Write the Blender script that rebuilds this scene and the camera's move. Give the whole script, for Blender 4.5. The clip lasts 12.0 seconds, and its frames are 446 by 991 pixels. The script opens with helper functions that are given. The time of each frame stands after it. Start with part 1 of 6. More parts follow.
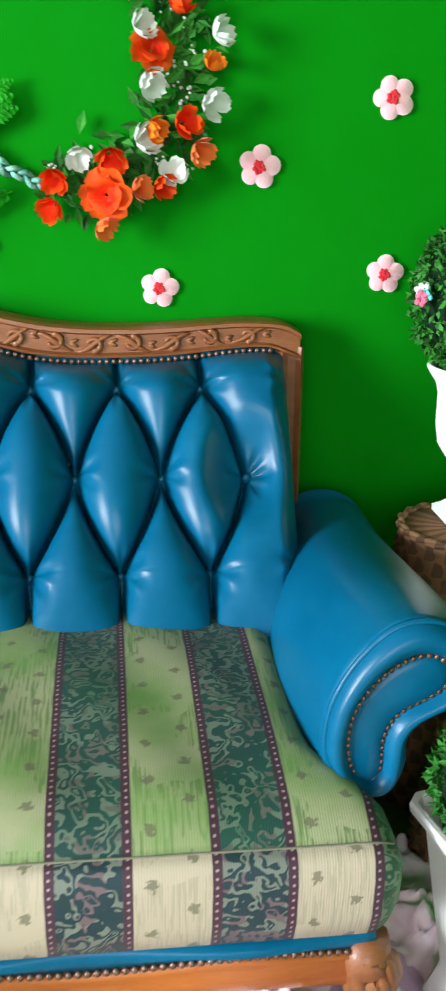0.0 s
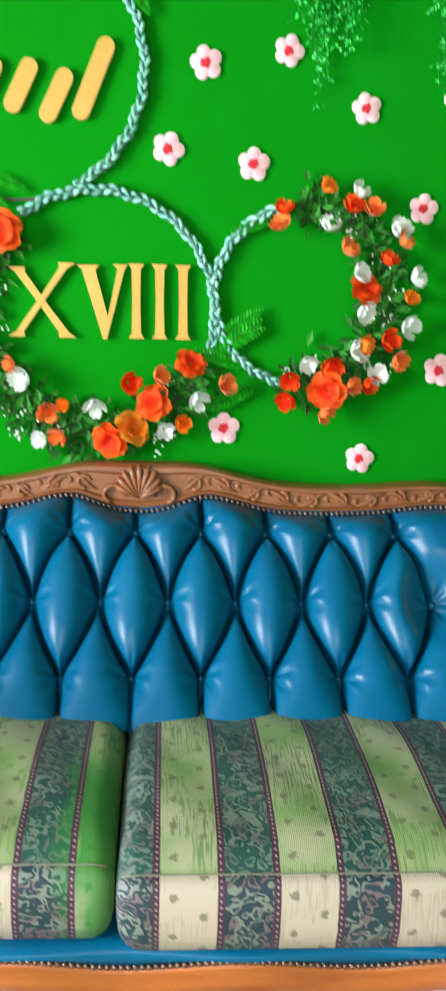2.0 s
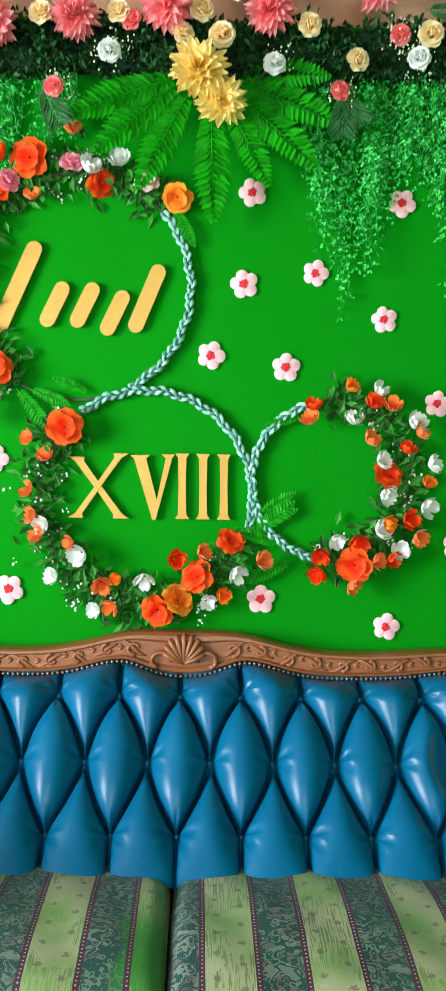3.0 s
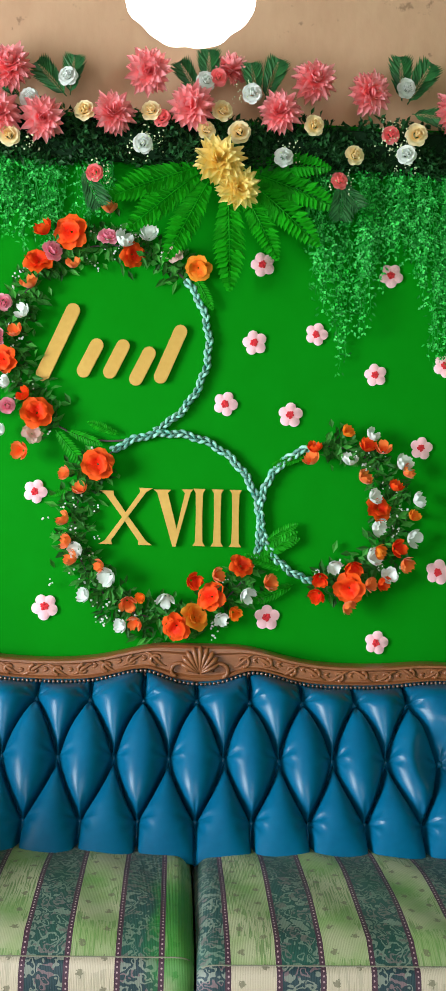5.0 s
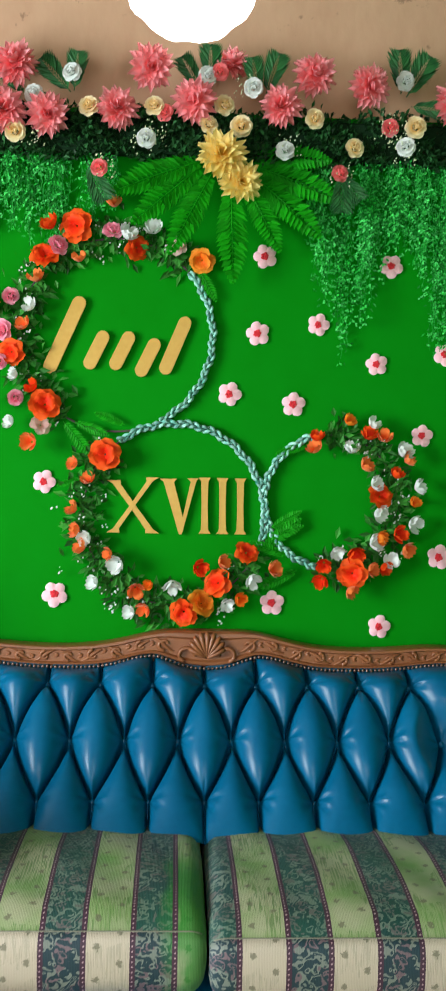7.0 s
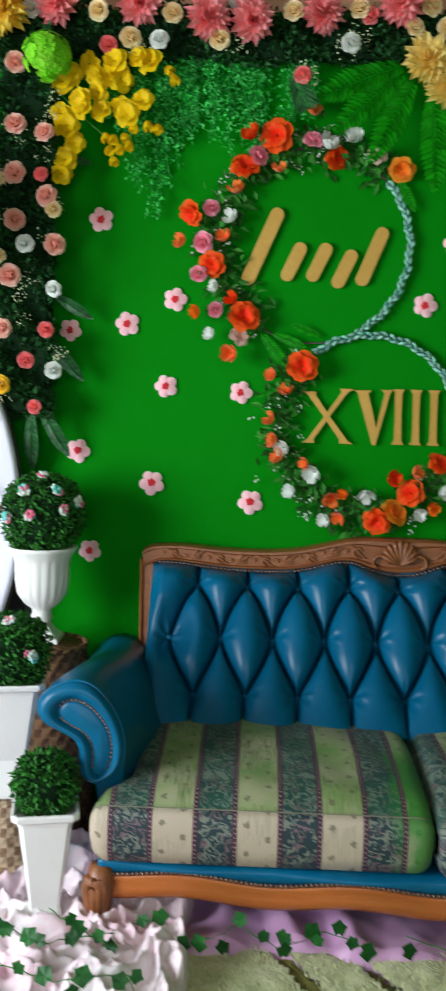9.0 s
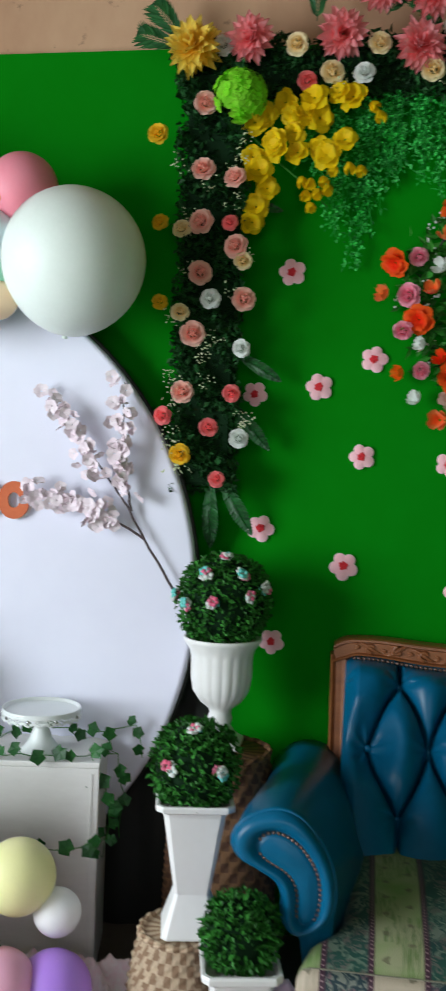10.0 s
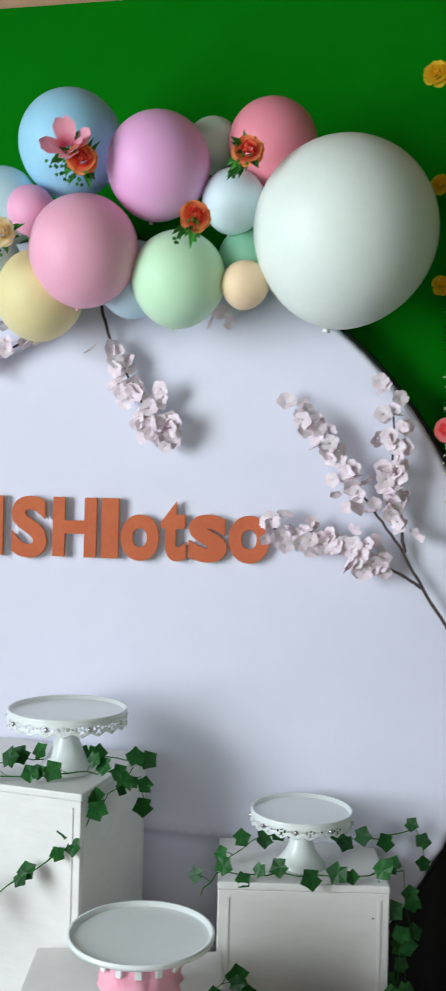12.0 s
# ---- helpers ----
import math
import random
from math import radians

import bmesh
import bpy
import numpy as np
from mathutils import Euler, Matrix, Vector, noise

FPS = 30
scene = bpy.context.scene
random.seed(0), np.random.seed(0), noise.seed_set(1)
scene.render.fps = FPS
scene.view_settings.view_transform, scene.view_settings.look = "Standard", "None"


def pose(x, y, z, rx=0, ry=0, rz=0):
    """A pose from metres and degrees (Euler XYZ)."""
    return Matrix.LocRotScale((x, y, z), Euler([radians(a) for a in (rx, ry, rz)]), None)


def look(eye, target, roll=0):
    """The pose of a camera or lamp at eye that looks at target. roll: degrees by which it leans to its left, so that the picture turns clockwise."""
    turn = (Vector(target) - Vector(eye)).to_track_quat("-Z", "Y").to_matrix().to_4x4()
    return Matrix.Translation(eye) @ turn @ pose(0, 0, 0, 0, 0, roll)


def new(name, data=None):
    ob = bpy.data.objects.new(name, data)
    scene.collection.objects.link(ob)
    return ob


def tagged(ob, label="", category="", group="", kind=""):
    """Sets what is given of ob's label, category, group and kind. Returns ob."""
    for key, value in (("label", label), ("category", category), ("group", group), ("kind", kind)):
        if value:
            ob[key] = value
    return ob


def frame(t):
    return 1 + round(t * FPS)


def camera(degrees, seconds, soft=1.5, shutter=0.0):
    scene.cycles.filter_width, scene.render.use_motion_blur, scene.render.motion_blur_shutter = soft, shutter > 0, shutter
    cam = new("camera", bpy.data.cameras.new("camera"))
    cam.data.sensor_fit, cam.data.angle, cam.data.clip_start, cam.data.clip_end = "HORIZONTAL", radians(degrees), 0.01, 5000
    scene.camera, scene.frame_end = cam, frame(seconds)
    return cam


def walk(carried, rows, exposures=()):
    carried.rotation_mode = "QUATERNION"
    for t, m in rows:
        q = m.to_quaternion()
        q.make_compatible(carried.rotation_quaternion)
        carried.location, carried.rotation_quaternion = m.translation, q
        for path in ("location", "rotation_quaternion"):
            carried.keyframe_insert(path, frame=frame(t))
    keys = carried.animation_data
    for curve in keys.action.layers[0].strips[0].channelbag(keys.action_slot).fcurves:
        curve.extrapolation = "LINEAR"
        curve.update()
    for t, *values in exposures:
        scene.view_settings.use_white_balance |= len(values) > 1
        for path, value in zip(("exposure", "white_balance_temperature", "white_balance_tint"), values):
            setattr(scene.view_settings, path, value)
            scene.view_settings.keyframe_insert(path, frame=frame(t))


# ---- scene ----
cam = camera(25.9, 12.0, soft=1.0, shutter=0.4)
PATH = [
    (0, (0.474, -2.019, 1.256), (0.703, -0.145, 0.598), 1.1),
    (0.5, (0.382, -2.16, 1.278), (0.585, -0.28, 0.627), 1.8),
    (1, (0.329, -2.334, 1.301), (0.52, -0.436, 0.702), 1.9),
    (1.5, (0.233, -2.435, 1.329), (0.366, -0.491, 0.876), 1.7),
    (2, (0.057, -2.54, 1.389), (0.183, -0.581, 1.007), 1.6),
    (2.5, (0.023, -2.663, 1.452), (0.096, -0.67, 1.31), 1.1),
    (3, (0.031, -2.783, 1.476), (0.082, -0.785, 1.401), 1.2),
    (3.2, (0.032, -2.841, 1.479), (0.084, -0.842, 1.437), 1.1),
    (4.8, (-0.085, -3.154, 1.441), (0.005, -1.156, 1.465), 1.9),
    (5, (-0.093, -3.176, 1.44), (0.004, -1.179, 1.459), 1.8),
    (5.5, (-0.085, -3.212, 1.452), (0.02, -1.215, 1.466), 1.7),
    (6, (-0.092, -3.217, 1.466), (0.01, -1.22, 1.475), 1.5),
    (6.5, (-0.081, -3.218, 1.457), (0.012, -1.22, 1.478), 1.4),
    (6.7, (-0.09, -3.227, 1.454), (0.013, -1.23, 1.473), 1.3),
    (8.3, (-0.33, -3.327, 1.446), (-0.291, -1.344, 1.193), 1.3),
    (8.5, (-0.372, -3.351, 1.445), (-0.35, -1.363, 1.227), 1.3),
    (9, (-0.503, -3.316, 1.434), (-0.561, -1.326, 1.24), 1.6),
    (9.5, (-0.597, -3.104, 1.437), (-0.826, -1.12, 1.337), 1.4),
    (10, (-0.77, -2.945, 1.446), (-1.073, -0.969, 1.379), 2.0),
    (10.5, (-0.994, -2.788, 1.462), (-1.342, -0.82, 1.408), 1.6),
    (11, (-1.194, -2.649, 1.461), (-1.583, -0.688, 1.424), 0.5),
    (11.5, (-1.32, -2.491, 1.457), (-1.703, -0.528, 1.46), 0.8),
    (12, (-1.472, -2.435, 1.413), (-1.841, -0.47, 1.416), 1.4),
]
EXPOSURES = [(0, 0.99), (3.2, 0.82), (5, 0.46), (6.7, 0.38), (8.5, -0.06), (9.0, -0.26), (9.5, -0.62), (10.0, -0.80), (10.8, -0.96), (12, -1.05)]
walk(cam, [(t, look(eye, target, roll)) for t, eye, target, roll in PATH], EXPOSURES)

# ---- world, light ----
world = bpy.data.worlds.new("world")
scene.world = world
world.use_nodes = True
wn = world.node_tree.nodes
sky = wn.new("ShaderNodeTexSky")
sky.sky_type = "NISHITA"
sky.sun_disc = False
sky.sun_elevation, sky.sun_rotation = radians(42), radians(215)
world.node_tree.links.new(sky.outputs[0], wn["Background"].inputs[0])
wn["Background"].inputs[1].default_value = 0.12

sun = new("sun", bpy.data.lights.new("sun", "SUN"))
sun.data.energy, sun.data.angle, sun.data.color = 2.0, radians(0.6), (1.0, 0.95, 0.88)
sun.matrix_world = look((-3, -8, 7), (0, 0, 0))


def window_light(name, eye, target, w, h, watts, color):
    lamp = new(name, bpy.data.lights.new(name, "AREA"))
    lamp.data.shape, lamp.data.size, lamp.data.size_y = "RECTANGLE", w, h
    lamp.data.energy, lamp.data.color = watts, color
    lamp.matrix_world = look(eye, target)
    return lamp


window_light("window_light_west", (-3.93, -2.9, 1.55), (0, -2.7, 1.5), 2.2, 1.9, 310, (0.86, 0.94, 1.0))
window_light("window_light_south", (-0.6, -5.42, 1.75), (-0.6, 0, 2.0), 3.0, 1.9, 50, (1.0, 0.98, 0.95))


# ---- materials ----
def C(h):
    v = [int(h[i:i + 2], 16) / 255 for i in (1, 3, 5)]
    return tuple(c / 12.92 if c <= 0.04045 else ((c + 0.055) / 1.055) ** 2.4 for c in v) + (1.0,)


def material(name, a, b=None, rough=0.6, scale=6.0, bump=0.0, bump_scale=60.0, metal=0.0, rand=0.0, island=0.0, sheen=0.0,
             coat=0.0, sss=0.0, detail=4.0, stretch=(1, 1, 1), spec=0.5, rough_var=0.0, rand_hue=0.0, thin=0.0, tip=None, reach=0.05):
    """A surface: two colours mixed by noise at two scales, grain as bump, and change from piece to piece."""
    m = bpy.data.materials.new(name)
    m.use_nodes = True
    nt = m.node_tree
    n, l = nt.nodes, nt.links
    p = n["Principled BSDF"]
    b = b or a
    tc = n.new("ShaderNodeTexCoord")
    mp = n.new("ShaderNodeMapping")
    mp.inputs["Scale"].default_value = stretch
    l.new(tc.outputs["Object"], mp.inputs["Vector"])
    big = n.new("ShaderNodeTexNoise")
    big.inputs["Scale"].default_value, big.inputs["Detail"].default_value = scale, detail
    fine = n.new("ShaderNodeTexNoise")
    fine.inputs["Scale"].default_value, fine.inputs["Detail"].default_value = scale * 9, 3
    l.new(mp.outputs[0], big.inputs["Vector"])
    l.new(mp.outputs[0], fine.inputs["Vector"])
    add = n.new("ShaderNodeMath")
    add.operation = "MULTIPLY_ADD"
    add.inputs[1].default_value, add.inputs[2].default_value = 0.35, 0.0
    l.new(fine.outputs["Fac"], add.inputs[0])
    mul = n.new("ShaderNodeMath")
    mul.operation = "MULTIPLY_ADD"
    mul.inputs[1].default_value = 0.65
    l.new(big.outputs["Fac"], mul.inputs[0])
    l.new(add.outputs[0], mul.inputs[2])
    ramp = n.new("ShaderNodeMapRange")
    ramp.inputs["From Min"].default_value, ramp.inputs["From Max"].default_value = 0.32, 0.68
    l.new(mul.outputs[0], ramp.inputs["Value"])
    mix = n.new("ShaderNodeMix")
    mix.data_type = "RGBA"
    mix.inputs["A"].default_value, mix.inputs["B"].default_value = a, b
    l.new(ramp.outputs[0], mix.inputs["Factor"])
    color = mix.outputs["Result"]
    if rand or island:
        src = n.new("ShaderNodeObjectInfo").outputs["Random"] if rand else n.new("ShaderNodeNewGeometry").outputs["Random Per Island"]
        amount = rand or island
        mr = n.new("ShaderNodeMapRange")
        mr.inputs["To Min"].default_value, mr.inputs["To Max"].default_value = 1 - amount, 1 + amount
        l.new(src, mr.inputs["Value"])
        hue = n.new("ShaderNodeHueSaturation")
        l.new(mr.outputs[0], hue.inputs["Value"])
        if rand_hue:
            hr = n.new("ShaderNodeMapRange")
            hr.inputs["To Min"].default_value, hr.inputs["To Max"].default_value = 0.5 - rand_hue, 0.5 + rand_hue
            l.new(src, hr.inputs["Value"])
            l.new(hr.outputs[0], hue.inputs["Hue"])
        l.new(color, hue.inputs["Color"])
        color = hue.outputs[0]
    if tip:      # petals that change colour towards their tips
        ln = n.new("ShaderNodeVectorMath")
        ln.operation = "LENGTH"
        l.new(tc.outputs["Object"], ln.inputs[0])
        far = n.new("ShaderNodeMapRange")
        far.inputs["From Min"].default_value, far.inputs["From Max"].default_value = reach * 0.45, reach
        l.new(ln.outputs["Value"], far.inputs["Value"])
        mt = n.new("ShaderNodeMix")
        mt.data_type = "RGBA"
        mt.inputs["B"].default_value = tip
        l.new(far.outputs[0], mt.inputs["Factor"])
        l.new(color, mt.inputs["A"])
        color = mt.outputs["Result"]
    if thin:     # cloth and leaves let light through
        tr = n.new("ShaderNodeBsdfTranslucent")
        l.new(color, tr.inputs["Color"])
        ms = n.new("ShaderNodeMixShader")
        ms.inputs[0].default_value = thin
        out = n["Material Output"]
        l.new(p.outputs[0], ms.inputs[1])
        l.new(tr.outputs[0], ms.inputs[2])
        l.new(ms.outputs[0], out.inputs["Surface"])
    l.new(color, p.inputs["Base Color"])
    p.inputs["Roughness"].default_value, p.inputs["Metallic"].default_value = rough, metal
    p.inputs["Specular IOR Level"].default_value = spec
    if rough_var:
        rr = n.new("ShaderNodeMapRange")
        rr.inputs["To Min"].default_value, rr.inputs["To Max"].default_value = rough - rough_var, rough + rough_var
        l.new(fine.outputs["Fac"], rr.inputs["Value"])
        l.new(rr.outputs[0], p.inputs["Roughness"])
    if sheen:
        p.inputs["Sheen Weight"].default_value = sheen
    if coat:
        p.inputs["Coat Weight"].default_value, p.inputs["Coat Roughness"].default_value = coat, 0.15
    if sss:
        p.inputs["Subsurface Weight"].default_value, p.inputs["Subsurface Radius"].default_value = sss, (0.02, 0.02, 0.02)
    if bump:
        bn = n.new("ShaderNodeTexNoise")
        bn.inputs["Scale"].default_value, bn.inputs["Detail"].default_value = bump_scale, 5
        l.new(mp.outputs[0], bn.inputs["Vector"])
        bu = n.new("ShaderNodeBump")
        bu.inputs["Strength"].default_value, bu.inputs["Distance"].default_value = bump, 0.004
        l.new(bn.outputs["Fac"], bu.inputs["Height"])
        l.new(bu.outputs[0], p.inputs["Normal"])
    return m


M = {}
M["green"] = material("green_wall_paint", (0.0005, 0.200, 0.002, 1), (0.0008, 0.232, 0.005, 1), 0.8, 1.3, 0.12, 35, spec=0.06)
M["brown"] = material("tan_plaster", (0.52, 0.30, 0.175, 1), (0.62, 0.39, 0.235, 1), 0.85, 2.2, 0.35, 28, stretch=(1, 1, 0.5))
def specks(m, scale, amount, color):
    """Small dark stains with ragged edges."""
    n, l = m.node_tree.nodes, m.node_tree.links
    p = n["Principled BSDF"]
    src = p.inputs["Base Color"].links[0].from_socket
    t = n.new("ShaderNodeTexCoord")
    q = n.new("ShaderNodeTexNoise")
    q.inputs["Scale"].default_value, q.inputs["Detail"].default_value, q.inputs["Roughness"].default_value = scale, 5, 0.62
    l.new(t.outputs["Object"], q.inputs["Vector"])
    r = n.new("ShaderNodeMapRange")
    r.inputs["From Min"].default_value, r.inputs["From Max"].default_value = amount, amount + 0.05
    r.inputs["To Max"].default_value = 0.6
    l.new(q.outputs["Fac"], r.inputs["Value"])
    x = n.new("ShaderNodeMix")
    x.data_type = "RGBA"
    x.inputs["B"].default_value = color
    l.new(r.outputs[0], x.inputs["Factor"])
    l.new(src, x.inputs["A"])
    l.new(x.outputs["Result"], p.inputs["Base Color"])


specks(M["brown"], 13, 0.66, (0.20, 0.11, 0.06, 1))
M["room"] = material("sage_plaster", (0.065, 0.085, 0.060, 1), (0.085, 0.105, 0.072, 1), 0.9, 2.0, 0.2, 30)
M["ceiling"] = material("tan_ceiling", (0.12, 0.085, 0.055, 1), (0.15, 0.105, 0.07, 1), 0.9, 2.0, 0.1, 30)
M["floor"] = material("floor_concrete", (0.11, 0.088, 0.068, 1), (0.145, 0.115, 0.09, 1), 0.6, 3, 0.15, 40)
M["leather"] = material("blue_leather", (0.0003, 0.092, 0.192, 1), (0.0007, 0.120, 0.236, 1), 0.32, 5, 0.05, 300, spec=0.27, rough_var=0.06)
M["wood"] = material("carved_wood", (0.19, 0.062, 0.022, 1), (0.30, 0.105, 0.035, 1), 0.42, 7, 0.25, 60, stretch=(1, 6, 6), spec=0.45, coat=0.15)
M["wood_pale"] = material("apron_wood", (0.36, 0.088, 0.016, 1), (0.48, 0.140, 0.028, 1), 0.38, 5, 0.2, 60, stretch=(0.6, 6, 8), coat=0.2)
M["nail"] = material("nail_brass", (0.16, 0.09, 0.07, 1), (0.26, 0.16, 0.12, 1), 0.42, 80, metal=0.7)
M["leaf_dark"] = material("boxwood_leaf", (0.008, 0.045, 0.012, 1), (0.022, 0.10, 0.026, 1), 0.5, 9, island=0.55, rand_hue=0.0, spec=0.12)
M["leaf"] = material("topiary_leaf", (0.014, 0.10, 0.012, 1), (0.04, 0.19, 0.03, 1), 0.42, 14, island=0.6, spec=0.12)
M["leaf_bright"] = material("fern_leaf", (0.005, 0.28, 0.004, 1), (0.016, 0.44, 0.012, 1), 0.5, 14, island=0.3, spec=0.12, thin=0.35)
M["leaf_mid"] = material("wreath_leaf", (0.012, 0.12, 0.015, 1), (0.06, 0.30, 0.04, 1), 0.45, 14, island=0.65, spec=0.15, thin=0.25)
M["leaf_palm"] = material("palm_leaf", (0.008, 0.060, 0.018, 1), (0.030, 0.155, 0.040, 1), 0.4, 14, island=0.4, spec=0.2)
M["vine"] = material("vine_green", (0.008, 0.24, 0.02, 1), (0.02, 0.36, 0.05, 1), 0.5, 14, island=0.45, spec=0.12)
M["vine_bud"] = material("vine_bud", (0.02, 0.60, 0.06, 1), (0.16, 0.86, 0.26, 1), 0.5, 14, island=0.35, spec=0.12, thin=0.3)
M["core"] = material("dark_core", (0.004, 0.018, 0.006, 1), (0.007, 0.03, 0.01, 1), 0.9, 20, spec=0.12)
M["felt"] = material("pink_felt", (0.93, 0.46, 0.52, 1), (0.95, 0.55, 0.60, 1), 0.9, 18, 0.3, 300, rand=0.05, spec=0.12, tip=(0.96, 0.62, 0.66, 1), reach=0.042)
M["felt_edge"] = material("pale_felt_edge", (0.9, 0.72, 0.66, 1), (0.92, 0.78, 0.74, 1), 0.9, 25, spec=0.12)
M["felt_red"] = material("red_felt_centre", (0.66, 0.02, 0.035, 1), (0.78, 0.06, 0.07, 1), 0.8, 60, 0.5, 400, spec=0.12)
M["gold"] = material("gold_board", (0.52, 0.30, 0.05, 1), (0.60, 0.37, 0.08, 1), 0.45, 8, 0.05, 200, metal=0.25)
M["cord"] = material("teal_cord", (0.012, 0.24, 0.18, 1), (0.42, 0.74, 0.62, 1), 0.7, 40, 0.4, 200, island=0.3, spec=0.2)
M["orange"] = material("orange_petal", (0.90, 0.075, 0.008, 1), (0.95, 0.20, 0.030, 1), 0.55, 28, island=0.22, spec=0.12, thin=0.3, tip=(0.95, 0.25, 0.05, 1), reach=0.026, sheen=0.25)
M["red"] = material("scarlet_petal", (0.80, 0.012, 0.004, 1), (0.93, 0.065, 0.010, 1), 0.55, 40, island=0.2, spec=0.12, thin=0.3, tip=(0.95, 0.14, 0.015, 1), reach=0.050)
M["amber"] = material("amber_petal", (0.90, 0.12, 0.008, 1), (0.94, 0.26, 0.02, 1), 0.55, 28, island=0.2, spec=0.12, thin=0.3, tip=(0.95, 0.38, 0.035, 1), reach=0.044)
M["posy"] = material("red_rose_petal", (0.92, 0.06, 0.07, 1), (0.94, 0.14, 0.12, 1), 0.55, 26, island=0.12, spec=0.12, thin=0.25, tip=(0.97, 0.46, 0.12, 1), reach=0.038)
M["white"] = material("white_petal", (0.74, 0.80, 0.76, 1), (0.86, 0.88, 0.84, 1), 0.6, 22, island=0.10, spec=0.12, thin=0.25)
M["magenta"] = material("pink_petal", (0.86, 0.12, 0.26, 1), (0.92, 0.30, 0.42, 1), 0.6, 28, island=0.18, spec=0.12, thin=0.3, tip=(0.95, 0.45, 0.55, 1), reach=0.034, sheen=0.35)
M["blush"] = material("blush_petal", (0.90, 0.58, 0.52, 1), (0.94, 0.70, 0.64, 1), 0.6, 28, island=0.10, spec=0.12, thin=0.3)
M["coral"] = material("coral_petal", (0.98, 0.22, 0.23, 1), (0.99, 0.32, 0.32, 1), 0.6, 30, island=0.10, spec=0.1, thin=0.45, tip=(0.99, 0.47, 0.49, 1), reach=0.078)
M["salmon"] = material("salmon_petal", (0.93, 0.30, 0.22, 1), (0.97, 0.48, 0.38, 1), 0.6, 30, island=0.12, spec=0.12, thin=0.35, tip=(0.98, 0.62, 0.52, 1), reach=0.036, sheen=0.35)
M["cream"] = material("cream_petal", (0.94, 0.66, 0.20, 1), (0.96, 0.76, 0.36, 1), 0.6, 30, island=0.10, spec=0.12, thin=0.35, tip=(0.97, 0.86, 0.55, 1), reach=0.03, sheen=0.35)
M["lemon"] = material("lemon_petal", (0.97, 0.68, 0.09, 1), (0.98, 0.76, 0.16, 1), 0.6, 30, island=0.10, spec=0.1, thin=0.45, tip=(0.99, 0.84, 0.34, 1), reach=0.080)
M["yellow"] = material("yellow_petal", (0.95, 0.60, 0.02, 1), (0.97, 0.70, 0.07, 1), 0.6, 30, island=0.12, spec=0.1, thin=0.45, tip=(0.99, 0.80, 0.16, 1), reach=0.085)
M["orchid"] = material("orchid_petal", (0.86, 0.60, 0.004, 1), (0.95, 0.74, 0.015, 1), 0.5, 30, island=0.20, spec=0.12, thin=0.4)
M["lime"] = material("lime_petal", (0.20, 0.74, 0.015, 1), (0.38, 0.88, 0.06, 1), 0.6, 30, island=0.22, spec=0.12, thin=0.4)
M["blossom"] = material("cherry_petal", (0.84, 0.70, 0.76, 1), (0.90, 0.82, 0.86, 1), 0.6, 30, island=0.1, sss=0.1, spec=0.12)
M["spray"] = material("pale_spray", (0.55, 0.68, 0.34, 1), (0.80, 0.84, 0.62, 1), 0.7, 40, spec=0.12)
M["twig"] = material("dark_twig", (0.05, 0.035, 0.04, 1), (0.10, 0.07, 0.07, 1), 0.8, 60)
M["panel"] = material("white_fabric_panel", (0.79, 0.80, 0.93, 1), (0.83, 0.84, 0.96, 1), 0.75, 1.6, 0.10, 120)
M["panel_dark"] = material("black_stand", (0.006, 0.008, 0.007, 1), (0.012, 0.014, 0.012, 1), 0.7, 4)
M["rust"] = material("rust_foam", (0.56, 0.125, 0.045, 1), (0.64, 0.16, 0.06, 1), 0.8, 10, 0.2, 260)
M["foam"] = material("white_foam", (0.72, 0.72, 0.72, 1), (0.8, 0.8, 0.8, 1), 0.9, 10)
M["plinth"] = material("white_painted_board", (0.80, 0.79, 0.76, 1), (0.88, 0.87, 0.84, 1), 0.5, 3, 0.12, 40, stretch=(1, 1, 3))
M["enamel"] = material("white_enamel", (0.80, 0.86, 0.84, 1), (0.86, 0.90, 0.88, 1), 0.28, 6, coat=0.3)
M["plastic"] = material("white_plastic", (0.86, 0.86, 0.83, 1), (0.90, 0.90, 0.88, 1), 0.38, 5, 0.05, 80)
M["pinkruff"] = material("pink_ruffle", (0.86, 0.34, 0.46, 1), (0.9, 0.50, 0.58, 1), 0.8, 30)
M["gem"] = material("clear_gem", (0.5, 0.5, 0.5, 1), (0.75, 0.75, 0.75, 1), 0.1, 60, metal=0.8)
M["ivy"] = material("ivy_leaf", (0.006, 0.055, 0.012, 1), (0.022, 0.13, 0.022, 1), 0.38, 30, island=0.5, rand=0.35, spec=0.2)
M["rug"] = material("shag_rug", (0.48, 0.51, 0.26, 1), (0.66, 0.68, 0.42, 1), 0.95, 14, 0.9, 110, sheen=0.2)
M["rug_stripe"] = material("rug_stripe", (0.13, 0.13, 0.025, 1), (0.22, 0.21, 0.05, 1), 0.95, 14, 0.9, 110)
M["satin"] = material("lilac_satin", (0.62, 0.31, 0.58, 1), (0.78, 0.48, 0.72, 1), 0.34, 3, 0.05, 60, sheen=0.1)
M["tulle"] = material("white_pink_tulle", (0.96, 0.94, 0.94, 1), (0.92, 0.58, 0.68, 1), 0.7, 7, 0.2, 60)
M["seam"] = material("dark_piping", (0.16, 0.16, 0.11, 1), (0.24, 0.22, 0.16, 1), 0.8, 40)
M["glow"] = bpy.data.materials.new("daylight_glow")
M["glow"].use_nodes = True
M["glow"].node_tree.nodes["Principled BSDF"].inputs["Emission Color"].default_value = (1, 1, 0.97, 1)
